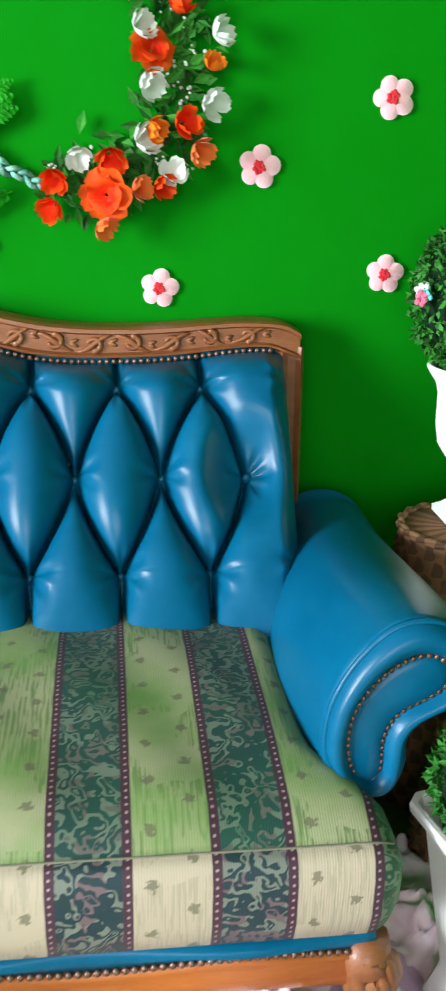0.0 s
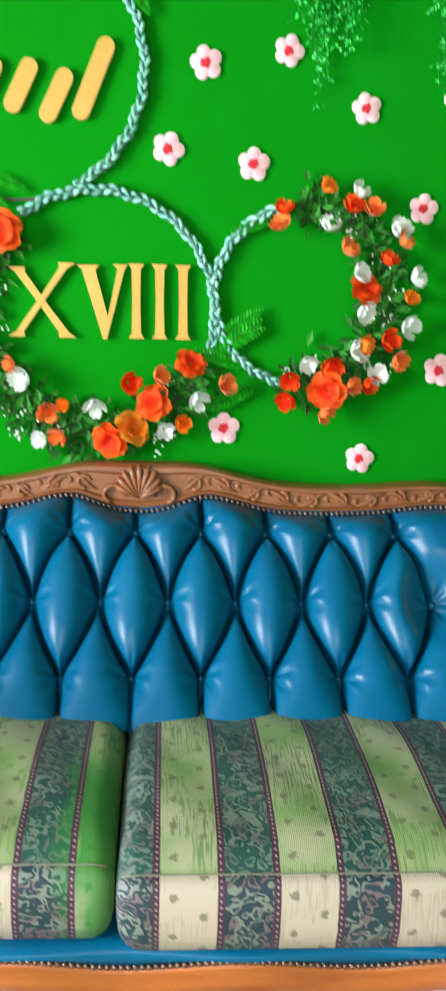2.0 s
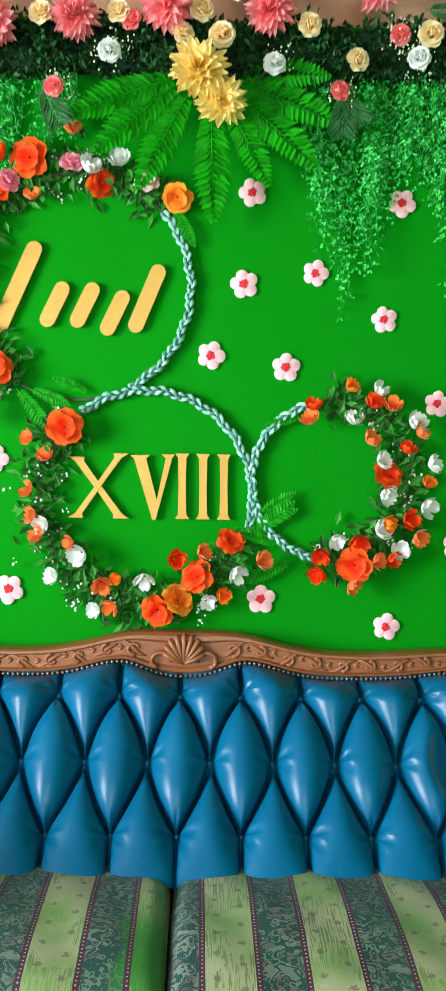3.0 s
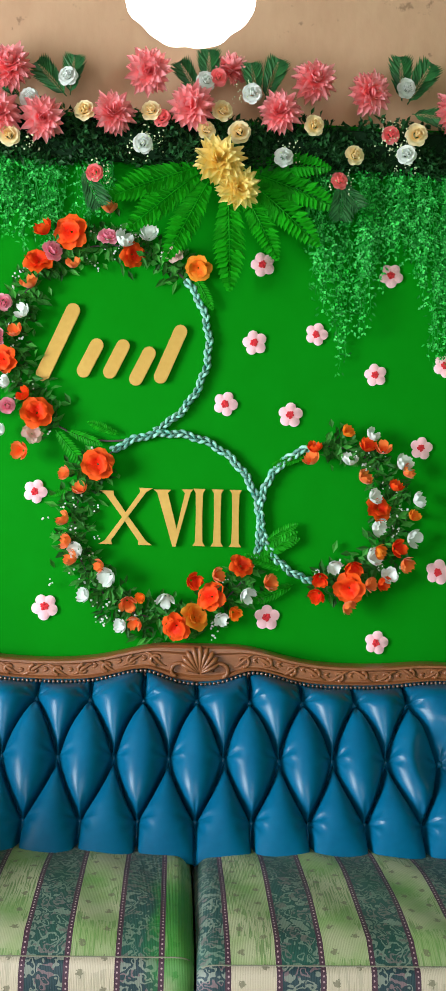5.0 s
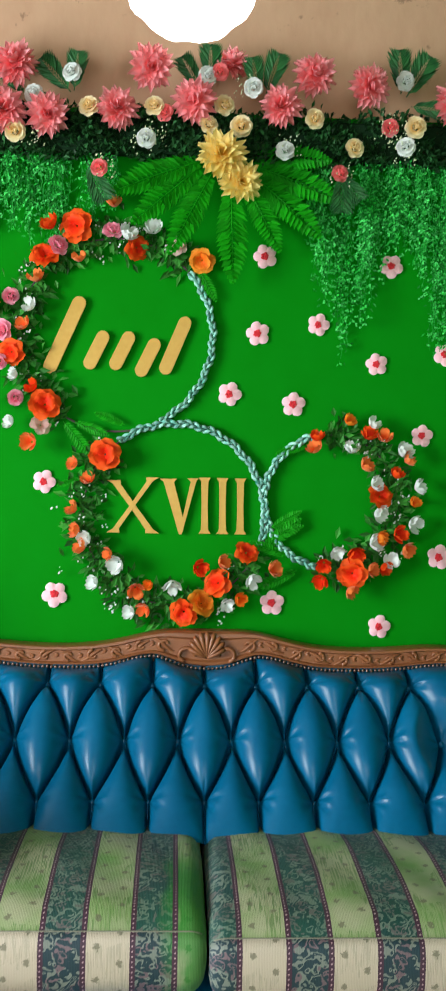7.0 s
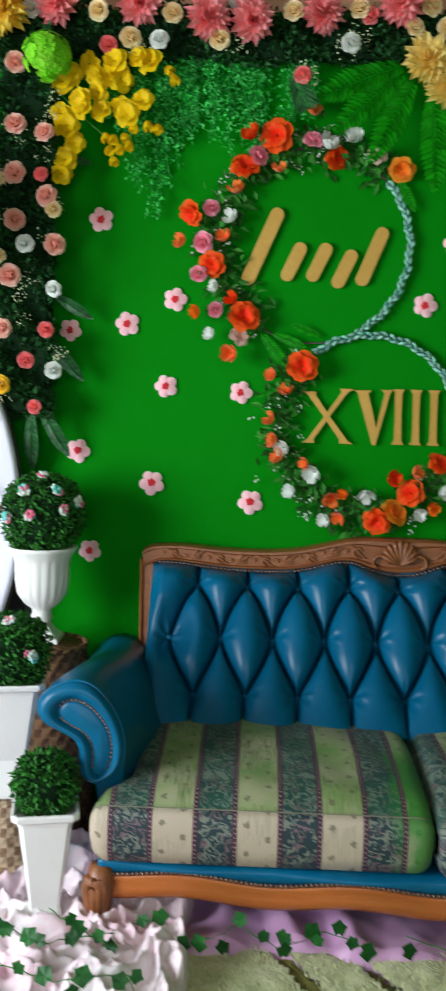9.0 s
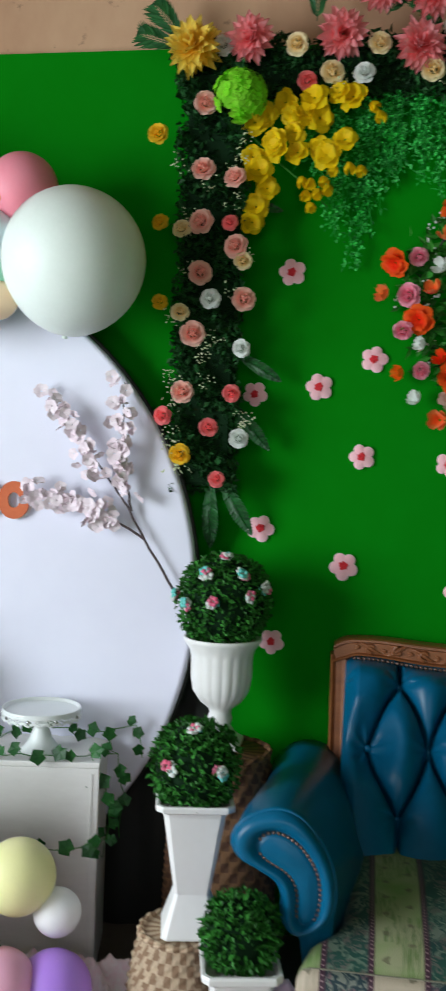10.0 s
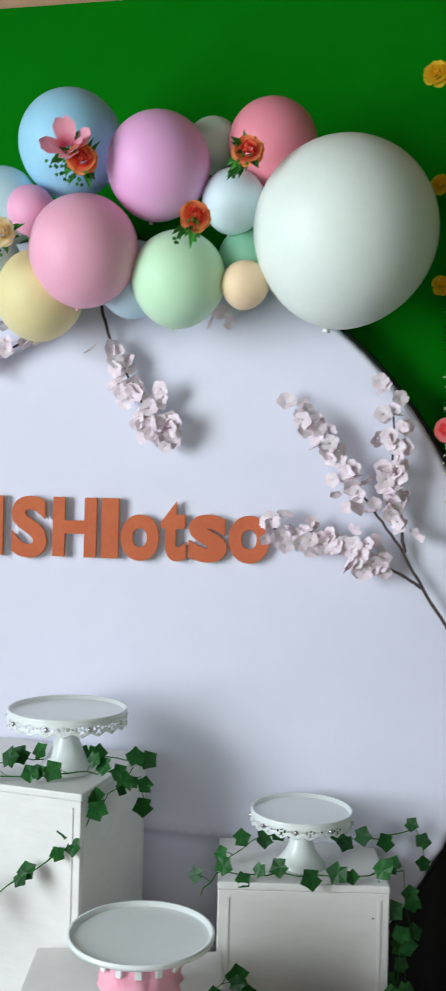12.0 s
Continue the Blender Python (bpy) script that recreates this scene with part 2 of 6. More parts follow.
M["glow"].node_tree.nodes["Principled BSDF"].inputs["Emission Strength"].default_value = 7.0


def stripe_fabric():
    """Woven upholstery: cream bands with sprigs, teal brocade bands, maroon ribbons with pale dots. Bands repeat every 0.2135 m along x."""
    m = bpy.data.materials.new("striped_brocade")
    m.use_nodes = True
    nt = m.node_tree
    n, l = nt.nodes, nt.links
    p = n["Principled BSDF"]
    tc = n.new("ShaderNodeTexCoord")
    sep = n.new("ShaderNodeSeparateXYZ")
    l.new(tc.outputs["UV"], sep.inputs[0])

    def math_(op, a, b=None, c=None):
        q = n.new("ShaderNodeMath")
        q.operation = op
        for i, v in enumerate((a, b, c)):
            if v is None:
                continue
            if isinstance(v, (int, float)):
                q.inputs[i].default_value = v
            else:
                l.new(v, q.inputs[i])
        return q.outputs[0]

    def mixc(f, a, b):
        q = n.new("ShaderNodeMix")
        q.data_type = "RGBA"
        for key, v in (("Factor", f), ("A", a), ("B", b)):
            if isinstance(v, (tuple, float, int)):
                q.inputs[key].default_value = v
            else:
                l.new(v, q.inputs[key])
        return q.outputs["Result"]

    u, v = sep.outputs[0], sep.outputs[1]
    per = math_("FRACT", math_("ADD", math_("DIVIDE", u, 0.2135), 0.5))
    d = math_("ABSOLUTE", math_("SUBTRACT", per, 0.5))           # 0 in the middle of a cream band
    cream_band = math_("LESS_THAN", d, 0.238)
    ribbon = math_("MULTIPLY", math_("GREATER_THAN", d, 0.238), math_("LESS_THAN", d, 0.300))
    # sprigs on the cream: a lattice of small blots
    cu = math_("SUBTRACT", math_("FRACT", math_("DIVIDE", u, 0.0534)), 0.5)
    row = math_("FLOOR", math_("DIVIDE", u, 0.0534))
    cv = math_("SUBTRACT", math_("FRACT", math_("ADD", math_("DIVIDE", v, 0.075), math_("MULTIPLY", row, 0.5))), 0.5)
    wob = n.new("ShaderNodeTexNoise")
    wob.inputs["Scale"].default_value, wob.inputs["Detail"].default_value = 150, 3
    l.new(tc.outputs["UV"], wob.inputs["Vector"])
    dist = math_("SQRT", math_("ADD", math_("POWER", math_("MULTIPLY", cu, 0.0534), 2), math_("POWER", math_("MULTIPLY", cv, 0.075), 2)))
    sprig = math_("LESS_THAN", math_("ADD", dist, math_("MULTIPLY", math_("SUBTRACT", wob.outputs["Fac"], 0.5), 0.022)), 0.0075)
    # worn dark threads that run along the bands
    worn = n.new("ShaderNodeTexNoise")
    mp = n.new("ShaderNodeMapping")
    mp.inputs["Scale"].default_value = (260, 14, 1)
    l.new(tc.outputs["UV"], mp.inputs["Vector"])
    l.new(mp.outputs[0], worn.inputs["Vector"])
    worn.inputs["Scale"].default_value, worn.inputs["Detail"].default_value = 1.0, 2
    patch = n.new("ShaderNodeTexNoise")
    patch.inputs["Scale"].default_value = 7
    l.new(tc.outputs["UV"], patch.inputs["Vector"])
    on_top = math_("MULTIPLY_ADD", math_("GREATER_THAN", v, 0.716), 0.75, 0.25)
    wear = math_("MULTIPLY", math_("GREATER_THAN", worn.outputs["Fac"], 0.535), math_("GREATER_THAN", patch.outputs["Fac"], 0.45))
    weave = math_("MULTIPLY_ADD", math_("SINE", math_("MULTIPLY", u, 1700)), 0.5, 0.5)
    cream = mixc(math_("MULTIPLY", weave, 0.35), (0.52, 0.43, 0.32, 1), (0.37, 0.31, 0.22, 1))
    cream = mixc(math_("MULTIPLY", math_("MULTIPLY", wear, on_top), 0.8), cream, (0.065, 0.10, 0.04, 1))
    # brocade: scrolling pale and rose figures on teal
    vor = n.new("ShaderNodeTexVoronoi")
    vor.feature = "SMOOTH_F1"
    vor.inputs["Scale"].default_value = 31
    warp = n.new("ShaderNodeTexNoise")
    warp.inputs["Scale"].default_value, warp.inputs["Detail"].default_value = 22, 2
    l.new(tc.outputs["UV"], warp.inputs["Vector"])
    addv = n.new("ShaderNodeMixRGB")
    addv.blend_type = "LINEAR_LIGHT"
    addv.inputs[0].default_value = 0.06
    l.new(tc.outputs["UV"], addv.inputs[1])
    l.new(warp.outputs["Color"], addv.inputs[2])
    l.new(addv.outputs[0], vor.inputs["Vector"])
    rings = math_("MULTIPLY_ADD", math_("SINE", math_("MULTIPLY", vor.outputs["Distance"], 23)), 0.5, 0.5)
    fig = math_("GREATER_THAN", rings, 0.60)
    rose = math_("GREATER_THAN", warp.outputs["Fac"], 0.53)
    figure = mixc(rose, (0.22, 0.24, 0.19, 1), (0.20, 0.12, 0.13, 1))
    ground = mixc(math_("MULTIPLY", weave, 0.5), (0.006, 0.028, 0.038, 1), (0.018, 0.050, 0.058, 1))
    brocade = mixc(math_("MULTIPLY", fig, 0.78), ground, figure)
    # ribbons
    dv = math_("SUBTRACT", math_("FRACT", math_("DIVIDE", v, 0.012)), 0.5)
    mid = math_("SUBTRACT", d, 0.266)
    dd = math_("SQRT", math_("ADD", math_("POWER", math_("MULTIPLY", dv, 0.012), 2), math_("POWER", math_("MULTIPLY", mid, 0.2135), 2)))
    dot = math_("LESS_THAN", dd, 0.0021)
    rib = mixc(dot, (0.055, 0.018, 0.036, 1), (0.42, 0.27, 0.28, 1))
    # green bounce light painted into the top panel's colour, uneven, with darker patches
    bounce_noise = n.new("ShaderNodeTexNoise")
    bounce_noise.inputs["Scale"].default_value, bounce_noise.inputs["Detail"].default_value = 5.5, 4
    l.new(tc.outputs["UV"], bounce_noise.inputs["Vector"])
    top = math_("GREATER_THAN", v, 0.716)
    green_bounce = n.new("ShaderNodeMapRange")
    green_bounce.inputs["From Min"].default_value, green_bounce.inputs["From Max"].default_value = 0.40, 0.66
    green_bounce.inputs["To Min"].default_value, green_bounce.inputs["To Max"].default_value = 0.42, 0.98
    l.new(bounce_noise.outputs["Fac"], green_bounce.inputs["Value"])
    cream = mixc(math_("MULTIPLY", top, green_bounce.outputs[0]), cream, (0.15, 0.29, 0.065, 1))
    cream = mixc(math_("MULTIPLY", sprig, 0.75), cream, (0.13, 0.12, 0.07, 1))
    brocade = mixc(math_("MULTIPLY", math_("MULTIPLY", top, green_bounce.outputs[0]), 0.45), brocade, (0.01, 0.13, 0.06, 1))
    base = mixc(cream_band, brocade, cream)
    # strong painted green bounce: one cushion's inner edge, the other's outer end
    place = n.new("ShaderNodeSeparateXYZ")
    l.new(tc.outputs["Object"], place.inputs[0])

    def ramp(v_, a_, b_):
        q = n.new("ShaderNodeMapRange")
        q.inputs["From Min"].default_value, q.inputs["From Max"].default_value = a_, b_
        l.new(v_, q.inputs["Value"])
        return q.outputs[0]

    wavy = math_("MULTIPLY_ADD", math_("SUBTRACT", bounce_noise.outputs["Fac"], 0.5), 0.16, place.outputs[0])
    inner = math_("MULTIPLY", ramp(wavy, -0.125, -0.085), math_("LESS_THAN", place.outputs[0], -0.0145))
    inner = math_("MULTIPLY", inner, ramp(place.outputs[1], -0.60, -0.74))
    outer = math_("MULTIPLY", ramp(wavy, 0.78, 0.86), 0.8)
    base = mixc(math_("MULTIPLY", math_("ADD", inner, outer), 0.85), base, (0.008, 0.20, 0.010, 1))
    base = mixc(ribbon, base, rib)
    l.new(base, p.inputs["Base Color"])
    p.inputs["Roughness"].default_value = 0.62
    p.inputs["Sheen Weight"].default_value = 0.04
    bu = n.new("ShaderNodeBump")
    bu.inputs["Strength"].default_value, bu.inputs["Distance"].default_value = 0.25, 0.0015
    l.new(math_("ADD", weave, math_("MULTIPLY", fig, 0.8)), bu.inputs["Height"])
    l.new(bu.outputs[0], p.inputs["Normal"])
    return m


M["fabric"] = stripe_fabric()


def wicker(name, pale, dark, bands):
    m = material(name, pale, tuple(c * 0.72 for c in pale[:3]) + (1,), 0.7, 30, 0.4, 200, island=0.15)
    nt = m.node_tree
    n, l = nt.nodes, nt.links
    p = n["Principled BSDF"]
    src = p.inputs["Base Color"].links[0].from_socket
    tc = n.new("ShaderNodeTexCoord")
    sep = n.new("ShaderNodeSeparateXYZ")
    l.new(tc.outputs["Object"], sep.inputs[0])
    a = n.new("ShaderNodeMath")
    a.operation = "MULTIPLY"
    a.inputs[1].default_value = bands
    l.new(sep.outputs[2], a.inputs[0])
    s = n.new("ShaderNodeMath")
    s.operation = "SINE"
    l.new(a.outputs[0], s.inputs[0])
    turn = n.new("ShaderNodeMath")
    turn.operation = "ARCTAN2"
    l.new(sep.outputs[0], turn.inputs[0])
    l.new(sep.outputs[1], turn.inputs[1])
    stave = n.new("ShaderNodeMath")
    stave.operation = "MULTIPLY"
    stave.inputs[1].default_value = 20.0
    l.new(turn.outputs[0], stave.inputs[0])
    wave = n.new("ShaderNodeMath")
    wave.operation = "SINE"
    l.new(stave.outputs[0], wave.inputs[0])
    both = n.new("ShaderNodeMath")
    both.operation = "MULTIPLY"
    l.new(s.outputs[0], both.inputs[0])
    l.new(wave.outputs[0], both.inputs[1])
    g = n.new("ShaderNodeMath")
    g.operation = "GREATER_THAN"
    g.inputs[1].default_value = 0.05
    l.new(both.outputs[0], g.inputs[0])
    mix = n.new("ShaderNodeMix")
    mix.data_type = "RGBA"
    l.new(g.outputs[0], mix.inputs["Factor"])
    l.new(src, mix.inputs["A"])
    mix.inputs["B"].default_value = dark
    l.new(mix.outputs["Result"], p.inputs["Base Color"])
    return m


M["wicker_brown"] = wicker("brown_wicker", (0.30, 0.15, 0.065, 1), (0.12, 0.055, 0.028, 1), 110)
M["wicker_pale"] = wicker("pale_wicker", (0.62, 0.47, 0.31, 1), (0.26, 0.16, 0.09, 1), 120)


def latex(name, c):
    c = tuple(min(0.95, v * 1.24 + 0.045) for v in c[:3]) + (1,)
    m = material(name, c, tuple(v * 0.95 for v in c[:3]) + (1,), 0.45, 2, spec=0.3, sss=0.3)
    return m


# ---- building helpers ----
def link_mesh(name, verts, faces, mat, parent=None, smooth=False, label=""):
    me = bpy.data.meshes.new(name)
    me.from_pydata([tuple(v) for v in verts], [], faces)
    me.update()
    if smooth:
        for f in me.polygons:
            f.use_smooth = True
    me.materials.append(mat)
    ob = new(name, me)
    if parent is not None:
        ob.parent = parent
    if label:
        ob["label"] = label
    return ob


def share(name, me, parent, m, label=""):
    """One more object on a mesh that exists already."""
    ob = new(name, me)
    ob.parent = parent
    ob.matrix_basis = m
    if label:
        ob["label"] = label
    return ob


def part(name, bm, mat, parent, label="", smooth=False):
    me = bpy.data.meshes.new(name)
    bm.to_mesh(me)
    bm.free()
    me.materials.append(mat)
    if smooth:
        for f in me.polygons:
            f.use_smooth = True
    ob = new(name, me)
    ob.parent = parent
    if label:
        ob["label"] = label
    return ob


def thing(name, loc, label, category, group="", kind=""):
    ob = new(name)
    ob.location = loc
    ob.empty_display_size = 0.05
    return tagged(ob, label, category, group, kind)


def box_bm(x0, x1, y0, y1, z0, z1, bevel=0.0, seg=2):
    bm = bmesh.new()
    bmesh.ops.create_cube(bm, size=1.0)
    for v in bm.verts:
        v.co = ((x0 + x1) / 2 + v.co.x * (x1 - x0), (y0 + y1) / 2 + v.co.y * (y1 - y0), (z0 + z1) / 2 + v.co.z * (z1 - z0))
    if bevel:
        bmesh.ops.bevel(bm, geom=bm.edges[:], offset=bevel, segments=seg, affect="EDGES", profile=0.5)
    return bm


def lathe(profile, n=40, wob=None):
    """Verts and faces of a profile of (r, z) turned round z."""
    vs, fs = [], []
    for r, z in profile:
        for i in range(n):
            a = 2 * math.pi * i / n
            k = wob(a, z) if wob else 1.0
            vs.append((r * k * math.cos(a), r * k * math.sin(a), z))
    for j in range(len(profile) - 1):
        for i in range(n):
            a, b = j * n + i, j * n + (i + 1) % n
            fs.append((a, b, b + n, a + n))
    return vs, fs


def grid_faces(nu, nv, base=0, loop=False):
    fs = []
    for j in range(nv - 1):
        for i in range(nu if loop else nu - 1):
            a, b = base + j * nu + i, base + j * nu + (i + 1) % nu
            fs.append((a, b, b + nu, a + nu))
    return fs


def tube(points, radius, n=6, vs=None, fs=None):
    """A round tube along points, added to vs and fs; radius may be a list."""
    vs = [] if vs is None else vs
    fs = [] if fs is None else fs
    base = len(vs)
    pts = [Vector(p) for p in points]
    up = Vector((0.13, 0.31, 0.94))
    for i, p in enumerate(pts):
        d = (pts[min(i + 1, len(pts) - 1)] - pts[max(i - 1, 0)]).normalized()
        a = d.cross(up)
        a = a.normalized() if a.length > 1e-4 else Vector((1, 0, 0))
        b = d.cross(a).normalized()
        r = radius[i] if isinstance(radius, (list, tuple)) else radius
        for k in range(n):
            t = 2 * math.pi * k / n
            vs.append(p + a * (r * math.cos(t)) + b * (r * math.sin(t)))
    fs.extend(grid_faces(n, len(pts), base, True))
    fs.append(tuple(range(base + n - 1, base - 1, -1)))
    fs.append(tuple(range(base + (len(pts) - 1) * n, base + len(pts) * n)))
    return vs, fs


def bead(vs, fs, p, r, squash=(1, 1, 1)):
    base = len(vs)
    rings, n = 3, 6
    vs.append(Vector(p) + Vector((0, 0, r * squash[2])))
    for j in range(1, rings + 1):
        th = math.pi * j / (rings + 1)
        for i in range(n):
            a = 2 * math.pi * i / n
            vs.append(Vector(p) + Vector((r * squash[0] * math.sin(th) * math.cos(a), r * squash[1] * math.sin(th) * math.sin(a), r * squash[2] * math.cos(th))))
    vs.append(Vector(p) - Vector((0, 0, r * squash[2])))
    for i in range(n):
        fs.append((base, base + 1 + i, base + 1 + (i + 1) % n))
        fs.append((base + 1 + rings * n, base + 1 + (rings - 1) * n + (i + 1) % n, base + 1 + (rings - 1) * n + i))
    for j in range(rings - 1):
        for i in range(n):
            a, b = base + 1 + j * n + i, base + 1 + j * n + (i + 1) % n
            fs.append((a, a + n, b + n, b))


def leaf(vs, fs, p, d, n, length, width, fold=0.25):
    """A small folded leaf at p that grows along d, with its face to n."""
    d = Vector(d).normalized()
    s = d.cross(Vector(n))
    s = s.normalized() if s.length > 1e-4 else Vector((1, 0, 0))
    n = s.cross(d)
    p = Vector(p)
    b = len(vs)
    vs.extend((p, p + d * length * 0.45 + s * width / 2 + n * width * fold, p + d * length, p + d * length * 0.45 - s * width / 2 + n * width * fold))
    fs.extend(((b, b + 1, b + 2), (b, b + 2, b + 3)))


rnd = random.Random(7)


def rvec(k=1.0):
    return Vector((rnd.uniform(-1, 1), rnd.uniform(-1, 1), rnd.uniform(-1, 1))) * k


def petal(vs, fs, ang, r0, length, width, t0, t1, tip=0.6, cup=0.15, z0=0.0, nu=4, nv=5, ruffle=0.0):
    """A curved petal from the axis outwards; t0 and t1: its rise at base and tip in degrees; tip: how pointed the end is."""
    base = len(vs)
    r, z = r0, z0
    ca, sa = math.cos(ang), math.sin(ang)
    for j in range(nv):
        v = j / (nv - 1)
        t = radians(t0 + (t1 - t0) * v)
        if j:
            r += length / (nv - 1) * math.cos(t)
            z += length / (nv - 1) * math.sin(t)
        if tip >= 0.8:
            w = width * (max(0.08, math.sin(math.pi * min(1.0, 0.12 + 0.88 * v) ** tip)) if v < 1 else 0.06)
        else:
            w = width * math.sin(math.pi * (0.13 + 0.62 * v)) ** 0.7 * (0.55 if j == nv - 1 else 1.0)
        for i in range(nu):
            u = 2 * i / (nu - 1) - 1
            zz = z + cup * width * u * u + (ruffle * rnd.uniform(-1, 1) * width if v > 0.4 else 0)
            vs.append(Vector((r * ca - u * w / 2 * sa, r * sa + u * w / 2 * ca, zz)))
    fs.extend(grid_faces(nu, nv, base))


def mesh_of(name, vs, fs, mat, smooth=True):
    me = bpy.data.meshes.new(name)
    me.from_pydata([tuple(v) for v in vs], [], fs)
    me.update()
    for f in me.polygons:
        f.use_smooth = smooth
    me.materials.append(mat)
    return me


def rose_mesh(name, mat, R=0.03, seed=0):
    rnd.seed(seed)
    vs, fs = [], []
    for n, r0, ln, wd, t0, t1, z in ((3, 0.10, 0.42, 0.42, 80, 150, 0.36), (4, 0.20, 0.50, 0.60, 78, 118, 0.24), (5, 0.30, 0.60, 0.74, 62, 78, 0.14), (5, 0.34, 0.70, 0.86, 45, 25, 0.08), (6, 0.36, 0.78, 0.86, 22, -12, 0.02)):
        off = rnd.uniform(0, 6)
        for k in range(n):
            petal(vs, fs, off + 2 * math.pi * k / n + rnd.uniform(-.15, .15), r0 * R, ln * R, wd * R * 1.25, t0 + rnd.uniform(-8, 8), t1 + rnd.uniform(-12, 12), 0.55, 0.12, z * R, ruffle=0.03)
    bead(vs, fs, (0, 0, 0.35 * R), 0.16 * R)
    return mesh_of(name, vs, fs, mat)


def tulip_mesh(name, mat, R=0.03, seed=0, open_=0.0):
    rnd.seed(seed)
    vs, fs = [], []
    for n, t0, t1, z in ((3, 30, 88 - open_, 0), (4, 15, 75 - open_ * 1.5, 0)):
        off = rnd.uniform(0, 6)
        for k in range(n):
            petal(vs, fs, off + 2 * math.pi * k / n, 0.1 * R, 1.35 * R, 1.05 * R, t0, t1 + rnd.uniform(-8, 8), 0.7, 0.2, 0, ruffle=0.03)
    return mesh_of(name, vs, fs, mat)


def bloom_mesh(name, mat, R=0.04, seed=0, n=6, rough=0.11):
    """An open blossom with broad ruffled petals."""
    rnd.seed(seed)
    vs, fs = [], []
    for ring, (m_, t0, t1, ln) in enumerate(((n, 25, -10, 1.0), (n - 1, 50, 20, 0.72))):
        off = rnd.uniform(0, 6)
        for k in range(m_):
            petal(vs, fs, off + 2 * math.pi * k / m_ + rnd.uniform(-.1, .1), 0.06 * R, ln * R, 1.0 * R, t0, t1 + rnd.uniform(-15, 15), 0.5, 0.10, 0.03 * R * ring, 4, 5, rough)
    return mesh_of(name, vs, fs, mat)


def dahlia_mesh(name, mat, R=0.06, seed=0):
    """A full pompon of pointed petals, uneven in length, the inner ones upright."""
    rnd.seed(seed)
    vs, fs = [], []
    for n, t0, t1, ln, z in ((13, -8, -35, 0.92, 0.0), (15, 8, -14, 1.0, 0.08), (15, 24, 4, 1.0, 0.14), (14, 38, 22, 0.96, 0.20), (12, 52, 38, 0.90, 0.26), (9, 66, 56, 0.82, 0.30), (5, 80, 72, 0.74, 0.34)):
        off = rnd.uniform(0, 6)
        for k in range(n):
            petal(vs, fs, off + 2 * math.pi * k / n + rnd.uniform(-.12, .12), 0.05 * R, ln * R * rnd.uniform(0.80, 1.12), 0.44 * R, t0 + rnd.uniform(-12, 12), t1 + rnd.uniform(-26, 22), 0.9, 0.22, z * R)
    return mesh_of(name, vs, fs, mat)


def hydrangea_mesh(name, mat, R=0.07, seed=0):
    rnd.seed(seed)
    vs, fs = [], []
    for _ in range(70):
        d = rvec().normalized()
        d.z = abs(d.z)
        c = d * R * rnd.uniform(0.7, 0.95)
        q = Vector((0, 0, 1)).rotation_difference(d)
        v2, f2 = [], []
        for k in range(4):
            petal(v2, f2, k * math.pi / 2 + rnd.uniform(-.2, .2), 0.0, 0.30 * R, 0.30 * R, 15, -5, 0.5, 0.1)
        b = len(vs)
        vs.extend(q @ v + c for v in v2)
        fs.extend(tuple(i + b for i in f) for f in f2)
    return mesh_of(name, vs, fs, mat)


def facing(p, n, roll=0.0, s=1.0):
    """A matrix that puts a flower's axis along n at p."""
    q = Vector((0, 0, 1)).rotation_difference(Vector(n).normalized())
    return Matrix.Translation(p) @ q.to_matrix().to_4x4() @ Matrix.Rotation(roll, 4, "Z") @ Matrix.Scale(s, 4)

# ---- the room ----
def slab(name, x0, x1, y0, y1, z0, z1, mat, label, category):
    ob = part(name, box_bm(x0, x1, y0, y1, z0, z1), mat, None)
    return tagged(ob, label, category, kind="structure")


GREEN_TOP = 2.705
slab("wall_north", -4.0, 2.62, 0.0, 0.16, 0.0, GREEN_TOP, M["green"], "bright green painted wall behind the sofa", "wall")
slab("floor", -4.1, 2.62, -5.6, 0.16, -0.12, 0.0, M["floor"], "plain brown concrete floor", "floor")
slab("ceiling", -4.1, 2.62, -5.6, 0.3, 3.7, 3.8, M["ceiling"], "plain tan ceiling", "ceiling")
slab("wall_east", 2.5, 2.62, -5.48, 0.0, 0.0, 3.7, M["green"], "bright green painted side wall", "wall")


def wall_with_hole(name, cx, cz, r, x0, x1, z0, z1, y0, y1, mat, label, n=64):
    """A wall with a ragged round opening right through it."""
    rnd.seed(5)
    vs, fs = [], []
    for y in (y0, y1):
        for i in range(n):
            a = 2 * math.pi * (i + 0.5) / n
            k = r * (1 + 0.018 * math.sin(9 * a) + 0.010 * math.sin(17 * a + 1))
            vs.append((cx + k * math.cos(a), y, cz + k * math.sin(a)))
        for i in range(n):
            a = 2 * math.pi * (i + 0.5) / n
            c, s = math.cos(a), math.sin(a)
            t = min(((x1 - cx) if c > 0 else (x0 - cx)) / c, ((z1 - cz) if s > 0 else (z0 - cz)) / s)
            vs.append((cx + t * c, y, cz + t * s))
    for i in range(n):
        j = (i + 1) % n
        fs.append((i, n + i, n + j, j))
        fs.append((2 * n + i, 2 * n + j, 3 * n + j, 3 * n + i))
        fs.append((i, j, 2 * n + j, 2 * n + i))
    ob = link_mesh(name, vs, fs, mat)
    return tagged(ob, label, "wall", kind="structure")


